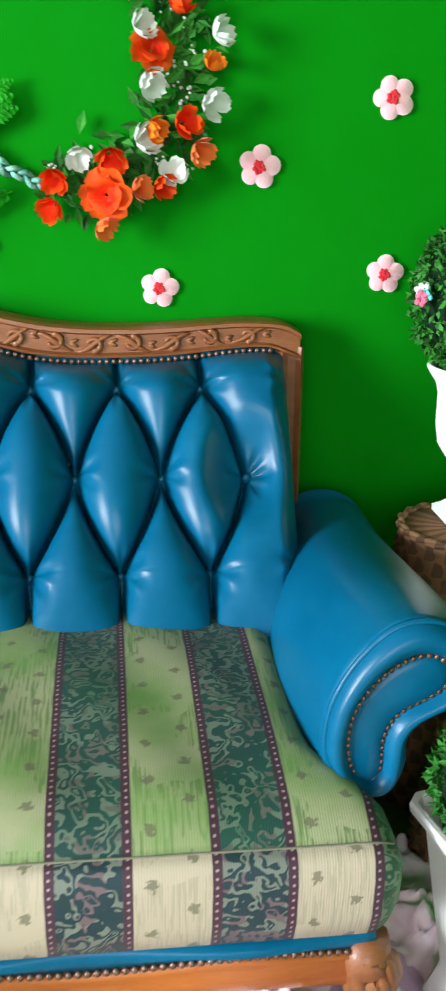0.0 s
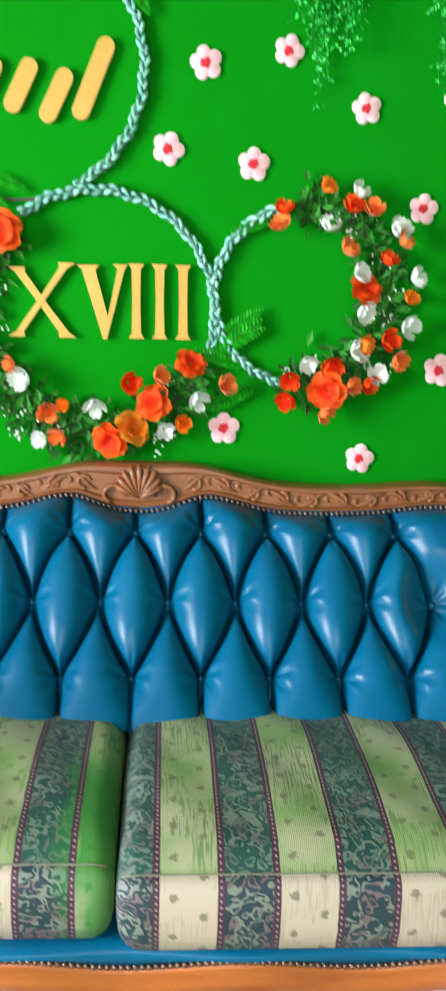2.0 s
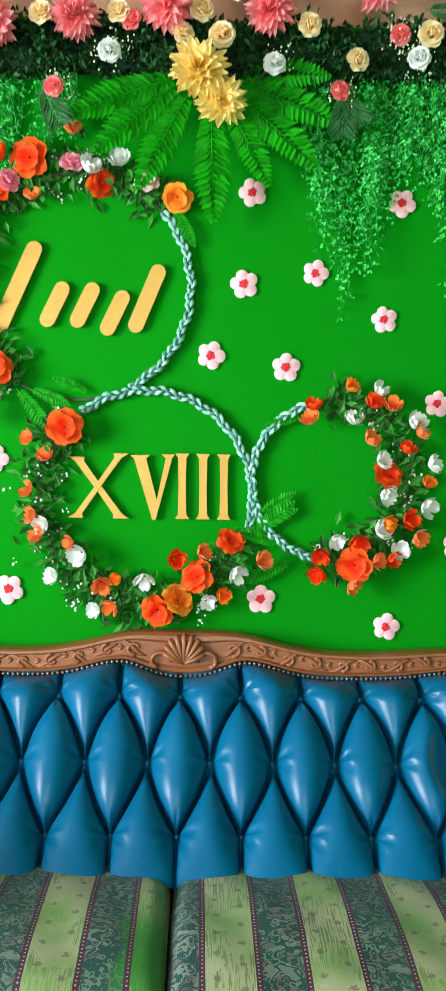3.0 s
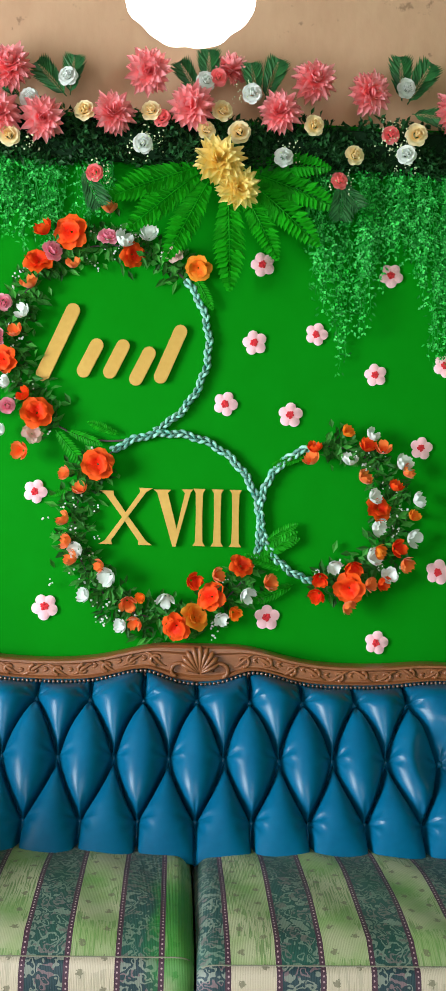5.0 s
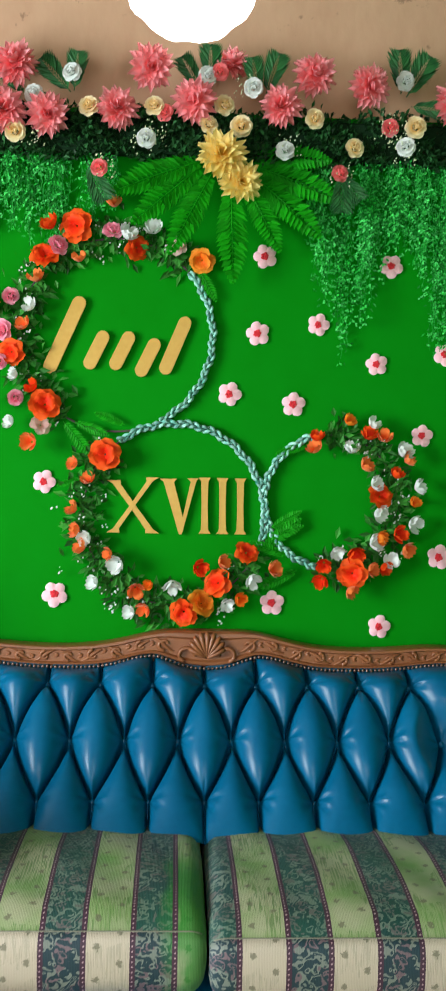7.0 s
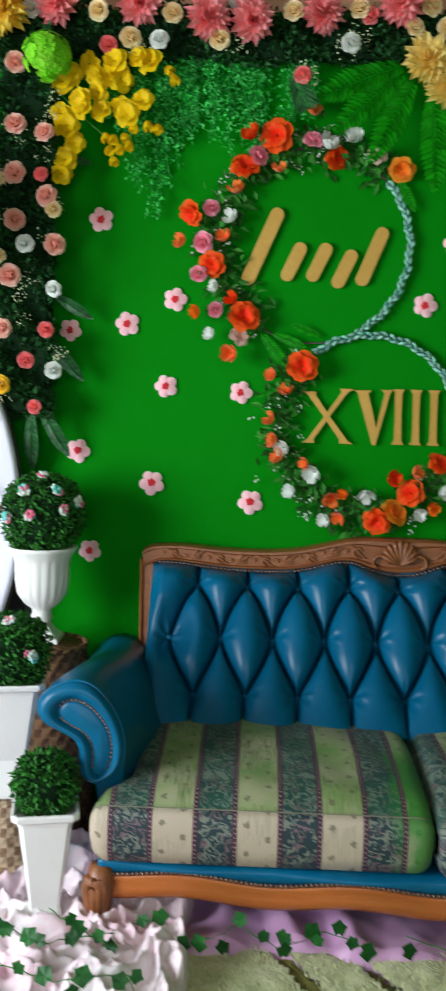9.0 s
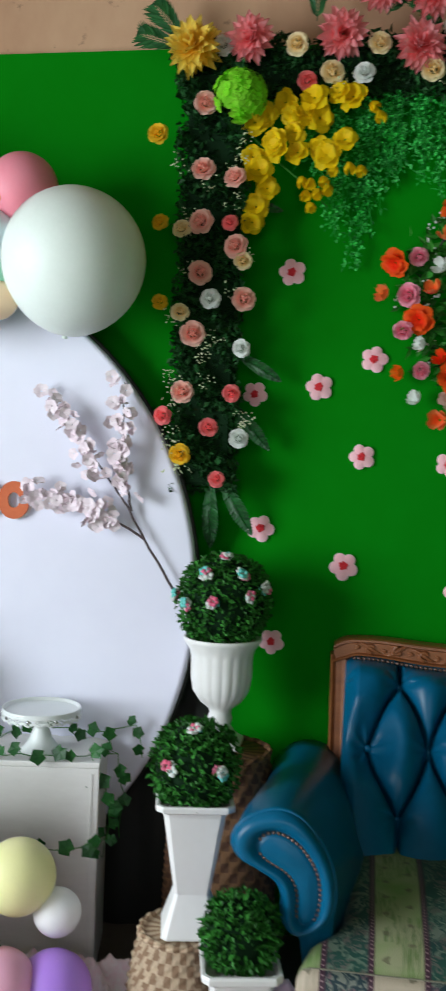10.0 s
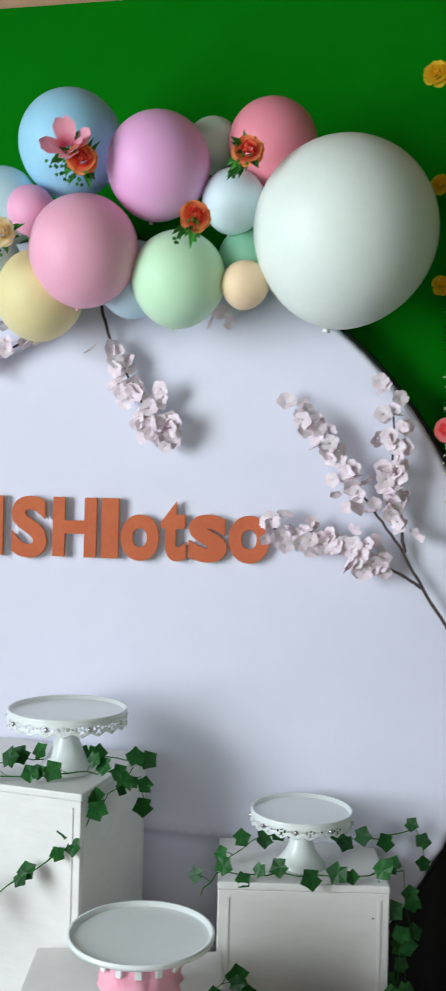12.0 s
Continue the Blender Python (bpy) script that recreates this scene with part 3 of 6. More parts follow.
wall_with_hole("wall_north_upper", -0.098, 3.178, 0.230, -4.0, 2.62, GREEN_TOP, 3.7, 0.03, 0.16, M["brown"], "tan plastered upper wall with a round opening")
glow = link_mesh("backdrop", [(-0.8, 0.6, 2.5), (0.6, 0.6, 2.5), (0.6, 0.6, 3.8), (-0.8, 0.6, 3.8)], [(0, 1, 2, 3)], M["glow"])
tagged(glow, "white daylight seen through the round opening", "sky", kind="structure")
rnd.seed(3)
lv, lf = [], []
for k in range(14):
    x = rnd.choice((rnd.uniform(-0.26, -0.18), rnd.uniform(-0.1, 0.0)))
    leaf(lv, lf, (x, 0.22, 2.945 + rnd.uniform(0, 0.05)), (rnd.uniform(-1, 1), 0, 1), (0, -1, 0.2), 0.035, 0.016)
tagged(link_mesh("outdoor_leaves", lv, lf, M["leaf_bright"]), "few green leaves outside the round opening", "leaves", kind="stuff")


def wall_x(name, x0, x1, win, label):
    """The west wall, with a window opening (y0, y1, z0, z1)."""
    y0, y1, z0, z1 = win
    bm = bmesh.new()
    for a in ((-5.6, 0.3, 0, z0), (-5.6, 0.3, z1, 3.7), (-5.6, y0, z0, z1), (y1, 0.3, z0, z1)):
        b2 = box_bm(x0, x1, a[0], a[1], a[2], a[3])
        me = bpy.data.meshes.new("tmp")
        b2.to_mesh(me)
        b2.free()
        bm.from_mesh(me)
        bpy.data.meshes.remove(me)
    return tagged(part(name, bm, M["room"], None), label, "wall", kind="structure")


wall_x("wall_west", -4.12, -4.0, (-4.0, -1.8, 0.6, 2.5), "sage plastered wall with a wide window")
bm = bmesh.new()
for a in ((-4.12, 2.62, 0, 0.8), (-4.12, 2.62, 2.7, 3.7), (-4.12, -2.1, 0.8, 2.7), (0.9, 2.62, 0.8, 2.7)):
    b2 = box_bm(a[0], a[1], -5.6, -5.48, a[2], a[3])
    me = bpy.data.meshes.new("tmp")
    b2.to_mesh(me)
    b2.free()
    bm.from_mesh(me)
    bpy.data.meshes.remove(me)
tagged(part("wall_south", bm, M["room"], None), "sage plastered wall with a wide window", "wall", kind="structure")

# ---- the sofa ----
def rail_top(x):
    """Height of the top of the carved back rail."""
    a = abs(x)
    z = 0.934 + 0.055 * math.exp(-(max(a - 0.10, 0.0) / 0.19) ** 2) + 0.014 * math.exp(-((a - 0.75) / 0.14) ** 2)
    if a > 0.815:
        z -= 7.0 * (a - 0.815) ** 2
    return z


def rail_low(x):
    a = abs(x)
    return 0.872 + 0.040 * math.exp(-((a - 0.175) / (0.085 if a < 0.175 else 0.12)) ** 2) + 0.022 * math.exp(-((a - 0.78) / 0.15) ** 2)


def back_y(z):
    """The reclined plane of the backrest."""
    return -0.085 - 0.70 * (0.88 - z)


def build_sofa():
    sofa = thing("sofa", (0, 0, 0), "carved wooden sofa with deep buttoned blue leather and striped cushions", "sofa")
    # tufted back
    DX, XO, Z0, Z1, Z2 = 0.1655, -0.008, 0.814, 0.663, 0.508
    nu, nv = 681, 220
    x0, x1, zt, zb = -0.825, 0.825, 0.930, 0.40
    nrm = Vector((0, -1, 0.70)).normalized()
    vs = []
    for j in range(nv):
        z = zt + (zb - zt) * j / (nv - 1)
        for i in range(nu):
            x = x0 + (x1 - x0) * i / (nu - 1)
            w = (Z0 - z) / (Z0 - Z1) if z > Z1 else 1 + (Z1 - z) / (Z1 - Z2)
            u = abs(x - XO) / DX + 0.035 * math.sin(w * 3.1 + x * 7.0) * min(1.0, max(0.0, w)) * 0.4
            edge = max(0.0, min(1.0, (0.825 - abs(x)) / 0.045))
            edge = edge * edge * (3 - 2 * edge)
            groove = 0.0
            if w < 0 or w > 2:
                su = 1.0 if u > 4.5 else abs(math.sin(math.pi * u))
                h = su ** (0.52 - 0.16 * min(1.0, max(-w, w - 2) * 2.5))
                groove = math.exp(-(su / 0.09) ** 2) * min(1.0, max(-w, w - 2) * 4)
            else:
                half = w / 2 + 0.055 * math.sin(math.pi * w)      # the seams bow round each diamond
                a, b = u - half, u + half
                if w <= 1:
                    sa, sb = (1.0 if a > 4.5 else abs(math.sin(math.pi * a))), (1.0 if b > 4.5 else abs(math.sin(math.pi * b)))
                else:
                    sa, sb = (1.0 if a > 3.5 else abs(math.sin(math.pi * a))), (1.0 if b > 5.5 else abs(math.sin(math.pi * b)))
                h = (sa * sb) ** 0.29
                for p_, q_ in ((sa, sb), (sb, sa)):
                    groove = max(groove, math.exp(-(p_ / 0.095) ** 2) * min(1.0, q_ / 0.35))
            # a dimple round the outermost buttons
            for bx, bw in ((4.5, 1.0),):
                dd = math.hypot((u - bx) * DX, (w - bw) * (Z0 - Z1))
                s_ = min(1.0, dd / 0.11)
                h *= 0.18 + 0.82 * s_ * s_ * (3 - 2 * s_)
            depth = 0.086 * h * (0.25 + 0.75 * edge ** 0.5)
            if z > 0.77:
                s_ = max(0.0, min(1.0, (rail_low(x) - 0.010 - z) / 0.075))
                depth *= (s_ * s_ * (3 - 2 * s_)) ** 0.42
            if z < 0.50:
                k = min(1.0, (0.50 - z) / 0.10)
                depth = depth * (1 - k) + (0.058 + 0.026 * h) * k * edge ** 0.5
            depth -= 0.036 * groove
            # slack and small pinched folds in the leather
            depth += 0.005 * noise.noise(Vector((x * 11, z * 9, 3))) * h
            row = min(2, max(0, round(w)))
            zb_ = (Z0, Z1, Z2)[row]
            kx = round(u - 0.5) + 0.5 if row == 1 else round(u)
            ox, oz = (u - kx) * DX, z - zb_
            dist = math.hypot(ox, oz)
            if 0.006 < dist < 0.075:
                ang = math.atan2(oz, ox)
                depth += 0.0035 * math.sin(ang * 7 + 9 * noise.noise(Vector((kx * 3.1, row * 5.7, 1)))) * math.exp(-((dist - 0.028) / 0.018) ** 2)
            zz = min(z, rail_low(x) + 0.010)
            p = Vector((x, back_y(zz), zz)) + nrm * depth
            vs.append(p)
    fs = [tuple(reversed(f)) for f in grid_faces(nu, nv)]
    link_mesh("backrest", vs, fs, M["leather"], sofa, True, "deep buttoned blue leather backrest")
    me = None
    for row, z in enumerate((Z0, Z1, Z2)):
        for k in range(-5, 6):
            x = (k + (0.5 if row == 1 else 0)) * DX + XO
            if abs(x) > 0.76:
                continue
            if me is None:
                bv, bf = [], []
                bead(bv, bf, (0, 0, 0), 0.011, (1, 0.6, 1))
                me = mesh_of("button", bv, bf, M["leather"])
            share("button", me, sofa, Matrix.Translation(Vector((x, back_y(z), z)) + nrm * 0.007))
    # back board behind the leather
    bv = []
    for y, zt_, zb_ in ((-0.015, 0.90, 0.30), (-0.045, 0.90, 0.30)):
        for x, z in ((-0.82, zb_), (0.82, zb_), (0.82, zt_), (-0.82, zt_)):
            bv.append((x, y, z))
    link_mesh("back_board", bv, [(0, 1, 2, 3), (7, 6, 5, 4), (0, 4, 5, 1), (1, 5, 6, 2), (2, 6, 7, 3), (3, 7, 4, 0)], M["wood"], sofa)
    # carved rail: a moulded strip between rail_low and rail_top
    prof = [(0.00, -0.030), (0.00, -0.085), (0.06, -0.098), (0.14, -0.100), (0.20, -0.090), (0.74, -0.088), (0.82, -0.099), (0.93, -0.098), (1.0, -0.085), (1.0, -0.030)]
    n = 121
    vs = []
    for i in range(n):
        x = -0.862 + 1.724 * i / (n - 1)
        lo, hi = rail_low(x), rail_top(x)
        if abs(x) > 0.80:
            lo = rail_low(0.8) - (abs(x) - 0.8) * 0.4
        for t, y in prof:
            vs.append((x, y, lo + (hi - lo) * t))
    fs = grid_faces(len(prof), n)
    fs += [tuple(range(len(prof) - 1, -1, -1)), tuple(range((n - 1) * len(prof), n * len(prof)))]
    link_mesh("back_rail", vs, fs, M["wood"], sofa, False, "carved brown wooden top rail")
    # scrollwork in low relief
    for side in (-1, 1):
        for k in range(9):
            cv, cf = [], []
            xc = side * (0.140 + k * 0.077)
            lo, hi = rail_low(xc), rail_top(xc)
            zc, hh = lo + (hi - lo) * 0.48, (hi - lo) * 0.25
            flip = 1 if k % 2 else -1
            pts = []
            for q in range(15):
                a = q / 14 * 4.6
                rr = hh * (1 - 0.62 * q / 14)
                pts.append((xc + side * (rr * math.sin(a) * 1.25 - 0.004), -0.090, zc + flip * rr * math.cos(a)))
            tube(pts, [0.0074 - 0.0026 * q / 14 for q in range(15)], 5, cv, cf)
            pts = [(xc + side * (-0.035 + 0.07 * q / 8), -0.089, zc + flip * hh * (1.05 * math.cos(math.pi * q / 8))) for q in range(9)]
            tube(pts, [0.002 + 0.0052 * math.sin(math.pi * q / 8) for q in range(9)], 5, cv, cf)
            for s2 in (-0.4, 0.5):
                pts = [(xc + side * (0.028 + 0.018 * q / 4), -0.089, zc - flip * hh * (0.1 + s2 * q / 4)) for q in range(5)]
                tube(pts, [0.001, 0.004, 0.0048, 0.0036, 0.001], 5, cv, cf)
            link_mesh("carved_scroll", cv, cf, M["wood"], sofa, True)
    # shell at the middle of the rail
    sv, sf = [], []
    zc = 0.903
    for k in range(-4, 5):
        a = radians(90 + k * 16)
        L = 0.087 - 0.0011 * k * k
        pts = [(math.cos(a) * L * q / 7 * 0.96, -0.099 - 0.010 * math.sin(math.pi * q / 7), zc + math.sin(a) * L * q / 7) for q in range(8)]
        tube(pts, [0.003 + 0.0072 * q / 7 for q in range(7)] + [0.005], 6, sv, sf)
    for side in (-1, 1):
        pts = [(side * (0.064 + 0.026 * math.cos(a)), -0.099, zc + 0.010 + 0.022 * math.sin(a)) for a in [x * 0.42 for x in range(-3, 9)]]
        tube(pts, 0.007, 6, sv, sf)
    link_mesh("shell", sv, sf, M["wood"], sofa, True, "carved wooden shell ornament")
    # posts
    for side in (-1, 1):
        prof = [(-0.029, -0.03), (-0.029, -0.082), (-0.018, -0.094), (-0.006, -0.086), (0.010, -0.086), (0.020, -0.094), (0.027, -0.082), (0.027, -0.03)]
        vs = []
        for j in range(14):
            z = 0.25 + (0.895 - 0.25) * j / 13
            xo = 0.844 - 0.012 * (0.895 - z)
            for px, py in prof:
                vs.append((side * (xo + px), py - 0.10 * (0.895 - z), z))
        fs = grid_faces(len(prof), 14, 0, True)
        fs.append(tuple(range(13 * len(prof), 14 * len(prof))))
        link_mesh("back_post", vs, fs, M["wood"], sofa)
    # nail rows
    nv_, nf = [], []
    for i in range(118):
        x = -0.80 + 1.60 * i / 117
        bead(nv_, nf, (x, -0.098, rail_low(x) - 0.004), 0.0058, (1, 0.8, 1))
    link_mesh("nail_trim", nv_, nf, M["nail"], sofa, True)

    # arms: a rolled section swept from the scroll at the front to the back post
    def smooth(ctrl, per, closed):
        """A smooth curve through control points, per steps between two of them."""
        m, out = len(ctrl), []
        for i in range(m if closed else m - 1):
            pick = [ctrl[(i + d) % m] if closed else ctrl[min(m - 1, max(0, i + d))] for d in (-1, 0, 1, 2)]
            for q in range(per):
                t = q / per
                c = (-t + 2 * t * t - t ** 3, 2 - 5 * t * t + 3 * t ** 3, t + 4 * t * t - 3 * t ** 3, t ** 3 - t * t)
                out.append(tuple(sum(c[k] * pick[k][a] for k in range(4)) / 2 for a in (0, 1)))
        return out if closed else out + [ctrl[-1]]

    scroll = [(0.888, 0.434), (0.847, 0.455), (0.818, 0.491), (0.813, 0.540), (0.825, 0.594), (0.854, 0.647), (0.897, 0.690), (0.946, 0.702), (1.001, 0.682),
              (1.030, 0.656), (1.039, 0.623), (1.021, 0.592), (0.983, 0.572), (0.943, 0.549), (0.926, 0.520), (0.926, 0.479), (0.914, 0.447)]
    inset = [(0.882, 0.457), (0.864, 0.464), (0.851, 0.482), (0.845, 0.523), (0.851, 0.564), (0.868, 0.599), (0.897, 0.631), (0.932, 0.650), (0.960, 0.650),
             (0.977, 0.638), (0.984, 0.620), (0.976, 0.602), (0.954, 0.586), (0.925, 0.571), (0.904, 0.550), (0.894, 0.518), (0.894, 0.477)]
    front = smooth([(0.828, 0.26), (0.822, 0.40), (0.816, 0.47)] + scroll[3:15] + [(0.884, 0.41), (0.872, 0.26)], 4, False)
    rear = smooth([(0.766, 0.27), (0.755, 0.39), (0.768, 0.455), (0.798, 0.50), (0.806, 0.548), (0.826, 0.60), (0.868, 0.642), (0.921, 0.656), (0.975, 0.640),
                   (1.015, 0.60), (1.033, 0.54), (1.02, 0.50), (0.99, 0.475), (0.955, 0.46), (0.930, 0.45), (0.915, 0.38), (0.905, 0.27)], 4, False)
    FY = -0.868
    for side in (-1, 1):
        sx, sz = (-0.048, -0.035) if side > 0 else (0.0, 0.0)
        vs, m = [], len(front)
        secs = (-0.868, -0.85, -0.80, -0.72, -0.64, -0.56, -0.48, -0.40, -0.32, -0.24, -0.16, -0.09)
        for y in secs:
            f = min(1.0, (y - FY) / 0.68)
            f = f * f * (3 - 2 * f)
            for k, ((ax, az), (bx, bz)) in enumerate(zip(front, rear)):
                ax, az = ax + sx, az + (sz if az > 0.3 else 0)
                bz = bz - (0.068 if side > 0 else 0.018)
                x, z = ax + (bx - ax) * f, az + (bz - az) * f
                inner = max(0.0, 1 - k / (m * 0.45))
                x -= 0.045 * math.sin(math.pi * min(1.0, (y - FY) / 0.7)) * inner ** 0.6 * (1 if z > 0.33 else 0.4)
                z += 0.004 * noise.noise(Vector((y * 7, k * 0.2, side)))
                vs.append((side * x, y, z))
        fs = grid_faces(m, len(secs))
        if side > 0:
            fs = [tuple(reversed(f)) for f in fs]
        fs += [tuple(range(m)) if side > 0 else tuple(range(m - 1, -1, -1)), tuple(range((len(secs) - 1) * m, len(secs) * m))]
        link_mesh("arm", vs, fs, M["leather"], sofa, True, "rolled blue leather arm")
        # scroll facing: a padded roll round an inset comma panel
        oc = [(x + sx, z + sz) for x, z in smooth(scroll, 5, True)]
        ic = [(x + sx, z + sz) for x, z in smooth(inset, 5, True)]
        fv, rings = [], ((0.0, 0.006), (0.02, -0.012), (0.16, -0.026), (0.42, -0.032), (0.70, -0.026), (0.88, -0.014), (0.97, -0.008), (1.06, -0.013), (1.25, -0.017))
        for k, dy in rings:
            for (ax, az), (bx, bz) in zip(oc, ic):
                fv.append((side * (ax + (bx - ax) * k), FY + dy, az + (bz - az) * k))
        n = len(oc)
        ff = grid_faces(n, len(rings), 0, True) + [tuple(range((len(rings) - 1) * n, len(rings) * n))]
        link_mesh("arm_front", fv, [tuple(reversed(f)) for f in ff] if side < 0 else ff, M["leather"], sofa, True, "blue leather scroll facing")
        wv, wf = [], []
        tube([(side * x, FY - 0.006, z) for x, z in oc + oc[:1]], 0.0055, 6, wv, wf)
        link_mesh("welt", wv, wf, M["leather"], sofa, True)
        # nail rows along both edges of the inset panel
        for a, b in ((6, 47), (53, 82)):
            nv_, nf, gone = [], [], 0.0
            for i in range(a, b):
                step = math.dist(ic[i], ic[i - 1])
                gone += step
                while gone > 0.0112:
                    gone -= 0.0112
                    t = 1 - gone / step
                    bead(nv_, nf, (side * (ic[i - 1][0] + (ic[i][0] - ic[i - 1][0]) * t), FY - 0.011, ic[i - 1][1] + (ic[i][1] - ic[i - 1][1]) * t), 0.0048, (1, 0.8, 1))
            link_mesh("nail_trim", nv_, nf, M["nail"], sofa, True)

    # seat base: leather strip, apron and feet
    n = 101
    vs = []
    def base_y(x):
        return -0.945 - 0.025 * math.cos(min(1.0, abs(x) / 0.93) * math.pi / 2) + 0.010 * math.cos(x * 14.6) - 0.028 * x
    def apron_top(x):
        return 0.224 - 0.013 * math.cos(2 * math.pi * x / 0.43)
    def apron_low(x):
        return 0.156 - 0.013 * math.cos(2 * math.pi * x / 0.43)
    for i in range(n):
        x = -0.868 + 1.693 * i / (n - 1)
        y, t = base_y(x), apron_top(x)
        for dy, z in ((0.10, 0.256), (0.0, 0.258), (-0.020, 0.254), (-0.026, 0.244), (-0.015, t + 0.002), (0.03, t), (0.10, t)):
            vs.append((x, y + dy, z))
    fs = grid_faces(7, n) + [tuple(range(6, -1, -1)), tuple(range((n - 1) * 7, n * 7))]
    link_mesh("seat_base", vs, fs, M["leather"], sofa, True, "blue leather band under the cushions")
    vs = []
    for i in range(n):
        x = -0.852 + 1.662 * i / (n - 1)
        y, t, b = base_y(x), apron_top(x), apron_low(x)
        for dy, z in ((0.06, t), (-0.012, t), (-0.022, t - 0.008), (-0.016, t - 0.016), (-0.024, (t + b) / 2), (-0.018, b + 0.012), (-0.008, b), (0.06, b)):
            vs.append((x, y + dy, z))
    fs = grid_faces(8, n, 0) + [(i * 8 + 7, i * 8, i * 8 + 8, i * 8 + 15) for i in range(n - 1)]
    fs += [tuple(range(7, -1, -1)), tuple(range((n - 1) * 8, n * 8))]
    link_mesh("apron", vs, fs, M["wood_pale"], sofa, True, "serpentine orange-brown wooden apron")
    nv_, nf = [], []
    for i in range(132):
        x = -0.852 + 1.662 * i / 131
        bead(nv_, nf, (x, base_y(x) - 0.020, apron_top(x) + 0.003), 0.0058, (1, 0.8, 1))
    link_mesh("nail_trim", nv_, nf, M["nail"], sofa, True)
    for sx, sy in ((-1, -0.925), (1, -0.972), (-1, -0.10), (1, -0.10)):
        lv, lf_ = [], []
        if sy < -0.5:
            for k in range(6):      # fluted knee
                a = radians(-150 + k * 24) if sx < 0 else radians(-30 - k * 24)
                dx, dy = math.cos(a) * 0.026, math.sin(a) * 0.026
                pts = [(sx * (0.868 if sx < 0 else 0.826) + dx * s, sy + dy * s, z) for z, s in ((0.214, 0.5), (0.204, 1.05), (0.182, 1.25), (0.150, 1.1), (0.11, 0.8), (0.06, 0.8), (0.0, 1.1))]
                tube(pts, [0.008, 0.013, 0.014, 0.013, 0.011, 0.011, 0.013], 6, lv, lf_)
        tube([(sx * (0.86 if sx < 0 else 0.818), sy, z) for z in (0.235, 0.19, 0.1, 0.0)], [0.030, 0.040, 0.024, 0.028], 10, lv, lf_)
        link_mesh("leg", lv, lf_, M["wood"], sofa, True)
    link = part("seat_deck", box_bm(-0.85, 0.85, -0.92, -0.06, 0.20, 0.250), M["leather"], sofa)
    return sofa


build_sofa()


def seat_cushion(xa, xb, outer, pattern_x, label):
    """A boxed cushion from xa to xb; outer: the side (+1, -1) that is notched round the arm."""
    nu, rows = 61, []
    # section from bottom back, round the front, over the top to the back
    sec = [(-0.42, 0.268, 0.0), (-0.80, 0.262, 0.0), (-1.000, 0.257, 0.0), (-1.030, 0.266, 0.02), (-1.045, 0.305, 0.4), (-1.047, 0.365, 0.6), (-1.040, 0.392, 0.5), (-1.030, 0.405, 0.2), (-1.024, 0.410, 0.05), (-1.012, 0.4135, 0.05)]
    for q in range(1, 15):
        t = q / 14
        sec.append((-1.01 + 0.60 * t, 0.415 + 0.042 * math.sin(math.pi * (0.08 + 0.72 * t)) ** 0.9 + 0.012 * t, 1.0))
    sec.append((-0.385, 0.455, 0.6))
    sec.append((-0.375, 0.42, 0.2))
    sec.append((-0.38, 0.33, 0.0))
    sec = [(y + (0.026 if outer > 0 else 0.062) * min(1.0, max(0.0, (-y - 0.40) / 0.55)), z, puff) for y, z, puff in sec]
    vs, uv = [], []
    length = 0.716 - sum(math.dist(sec[k][:2], sec[k + 1][:2]) for k in range(8))
    for j, (y, z, puff) in enumerate(sec):
        if j:
            length += math.hypot(y - sec[j - 1][0], z - sec[j - 1][1])
        lo, hi = xa, xb
        notch = 1 / (1 + math.exp(-(y + 0.875) / 0.028))
        if outer > 0:
            hi = xb - 0.090 * notch
        else:
            lo = xa + 0.090 * notch
        for i in range(nu):
            u = i / (nu - 1)
            s = 0.5 - 0.5 * math.cos(math.pi * u)
            s = 0.35 * u + 0.65 * s
            x = lo + (hi - lo) * s
            e = min(x - lo, hi - x)
            rr = 0.045
            round_ = 1 - math.sqrt(max(0, 1 - (1 - min(1, e / rr)) ** 2))
            mid = 0.36
            zz = mid + (z - mid) * (1 - 0.55 * round_)
            yy = -0.70 + (y + 0.70) * (1 - 0.07 * round_)
            zz += puff * 0.010 * math.sin(math.pi * s) + 0.0025 * math.sin(x * 31 + y * 17) * puff
            if j == 8:
                yy, zz = yy + 0.004, zz - 0.004
            vs.append((x, yy, zz))
            uv.append((x - pattern_x, length))
    ns = len(sec)
    fs = [tuple(reversed(f)) for f in grid_faces(nu, ns)]
    # end caps
    fs.append(tuple(j * nu for j in range(ns)))
    fs.append(tuple(j * nu + nu - 1 for j in range(ns - 1, -1, -1)))
    ob = thing("seat_cushion", (0, 0, 0), label, "cushion", "cushions of the sofa")
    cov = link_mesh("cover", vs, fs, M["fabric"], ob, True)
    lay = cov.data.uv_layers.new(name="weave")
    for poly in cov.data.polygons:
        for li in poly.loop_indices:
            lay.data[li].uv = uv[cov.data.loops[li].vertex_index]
    # piped seam along the front edge
    pv, pf = [], []
    tube([vs[8 * nu + i] for i in range(2, nu - 2)], 0.0024, 5, pv, pf)
    link_mesh("seam", pv, pf, M["seam"], ob, True, "dark seam along the front edge")
    return ob


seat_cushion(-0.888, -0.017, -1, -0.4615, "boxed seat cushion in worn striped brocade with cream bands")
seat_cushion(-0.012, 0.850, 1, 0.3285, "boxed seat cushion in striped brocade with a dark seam")

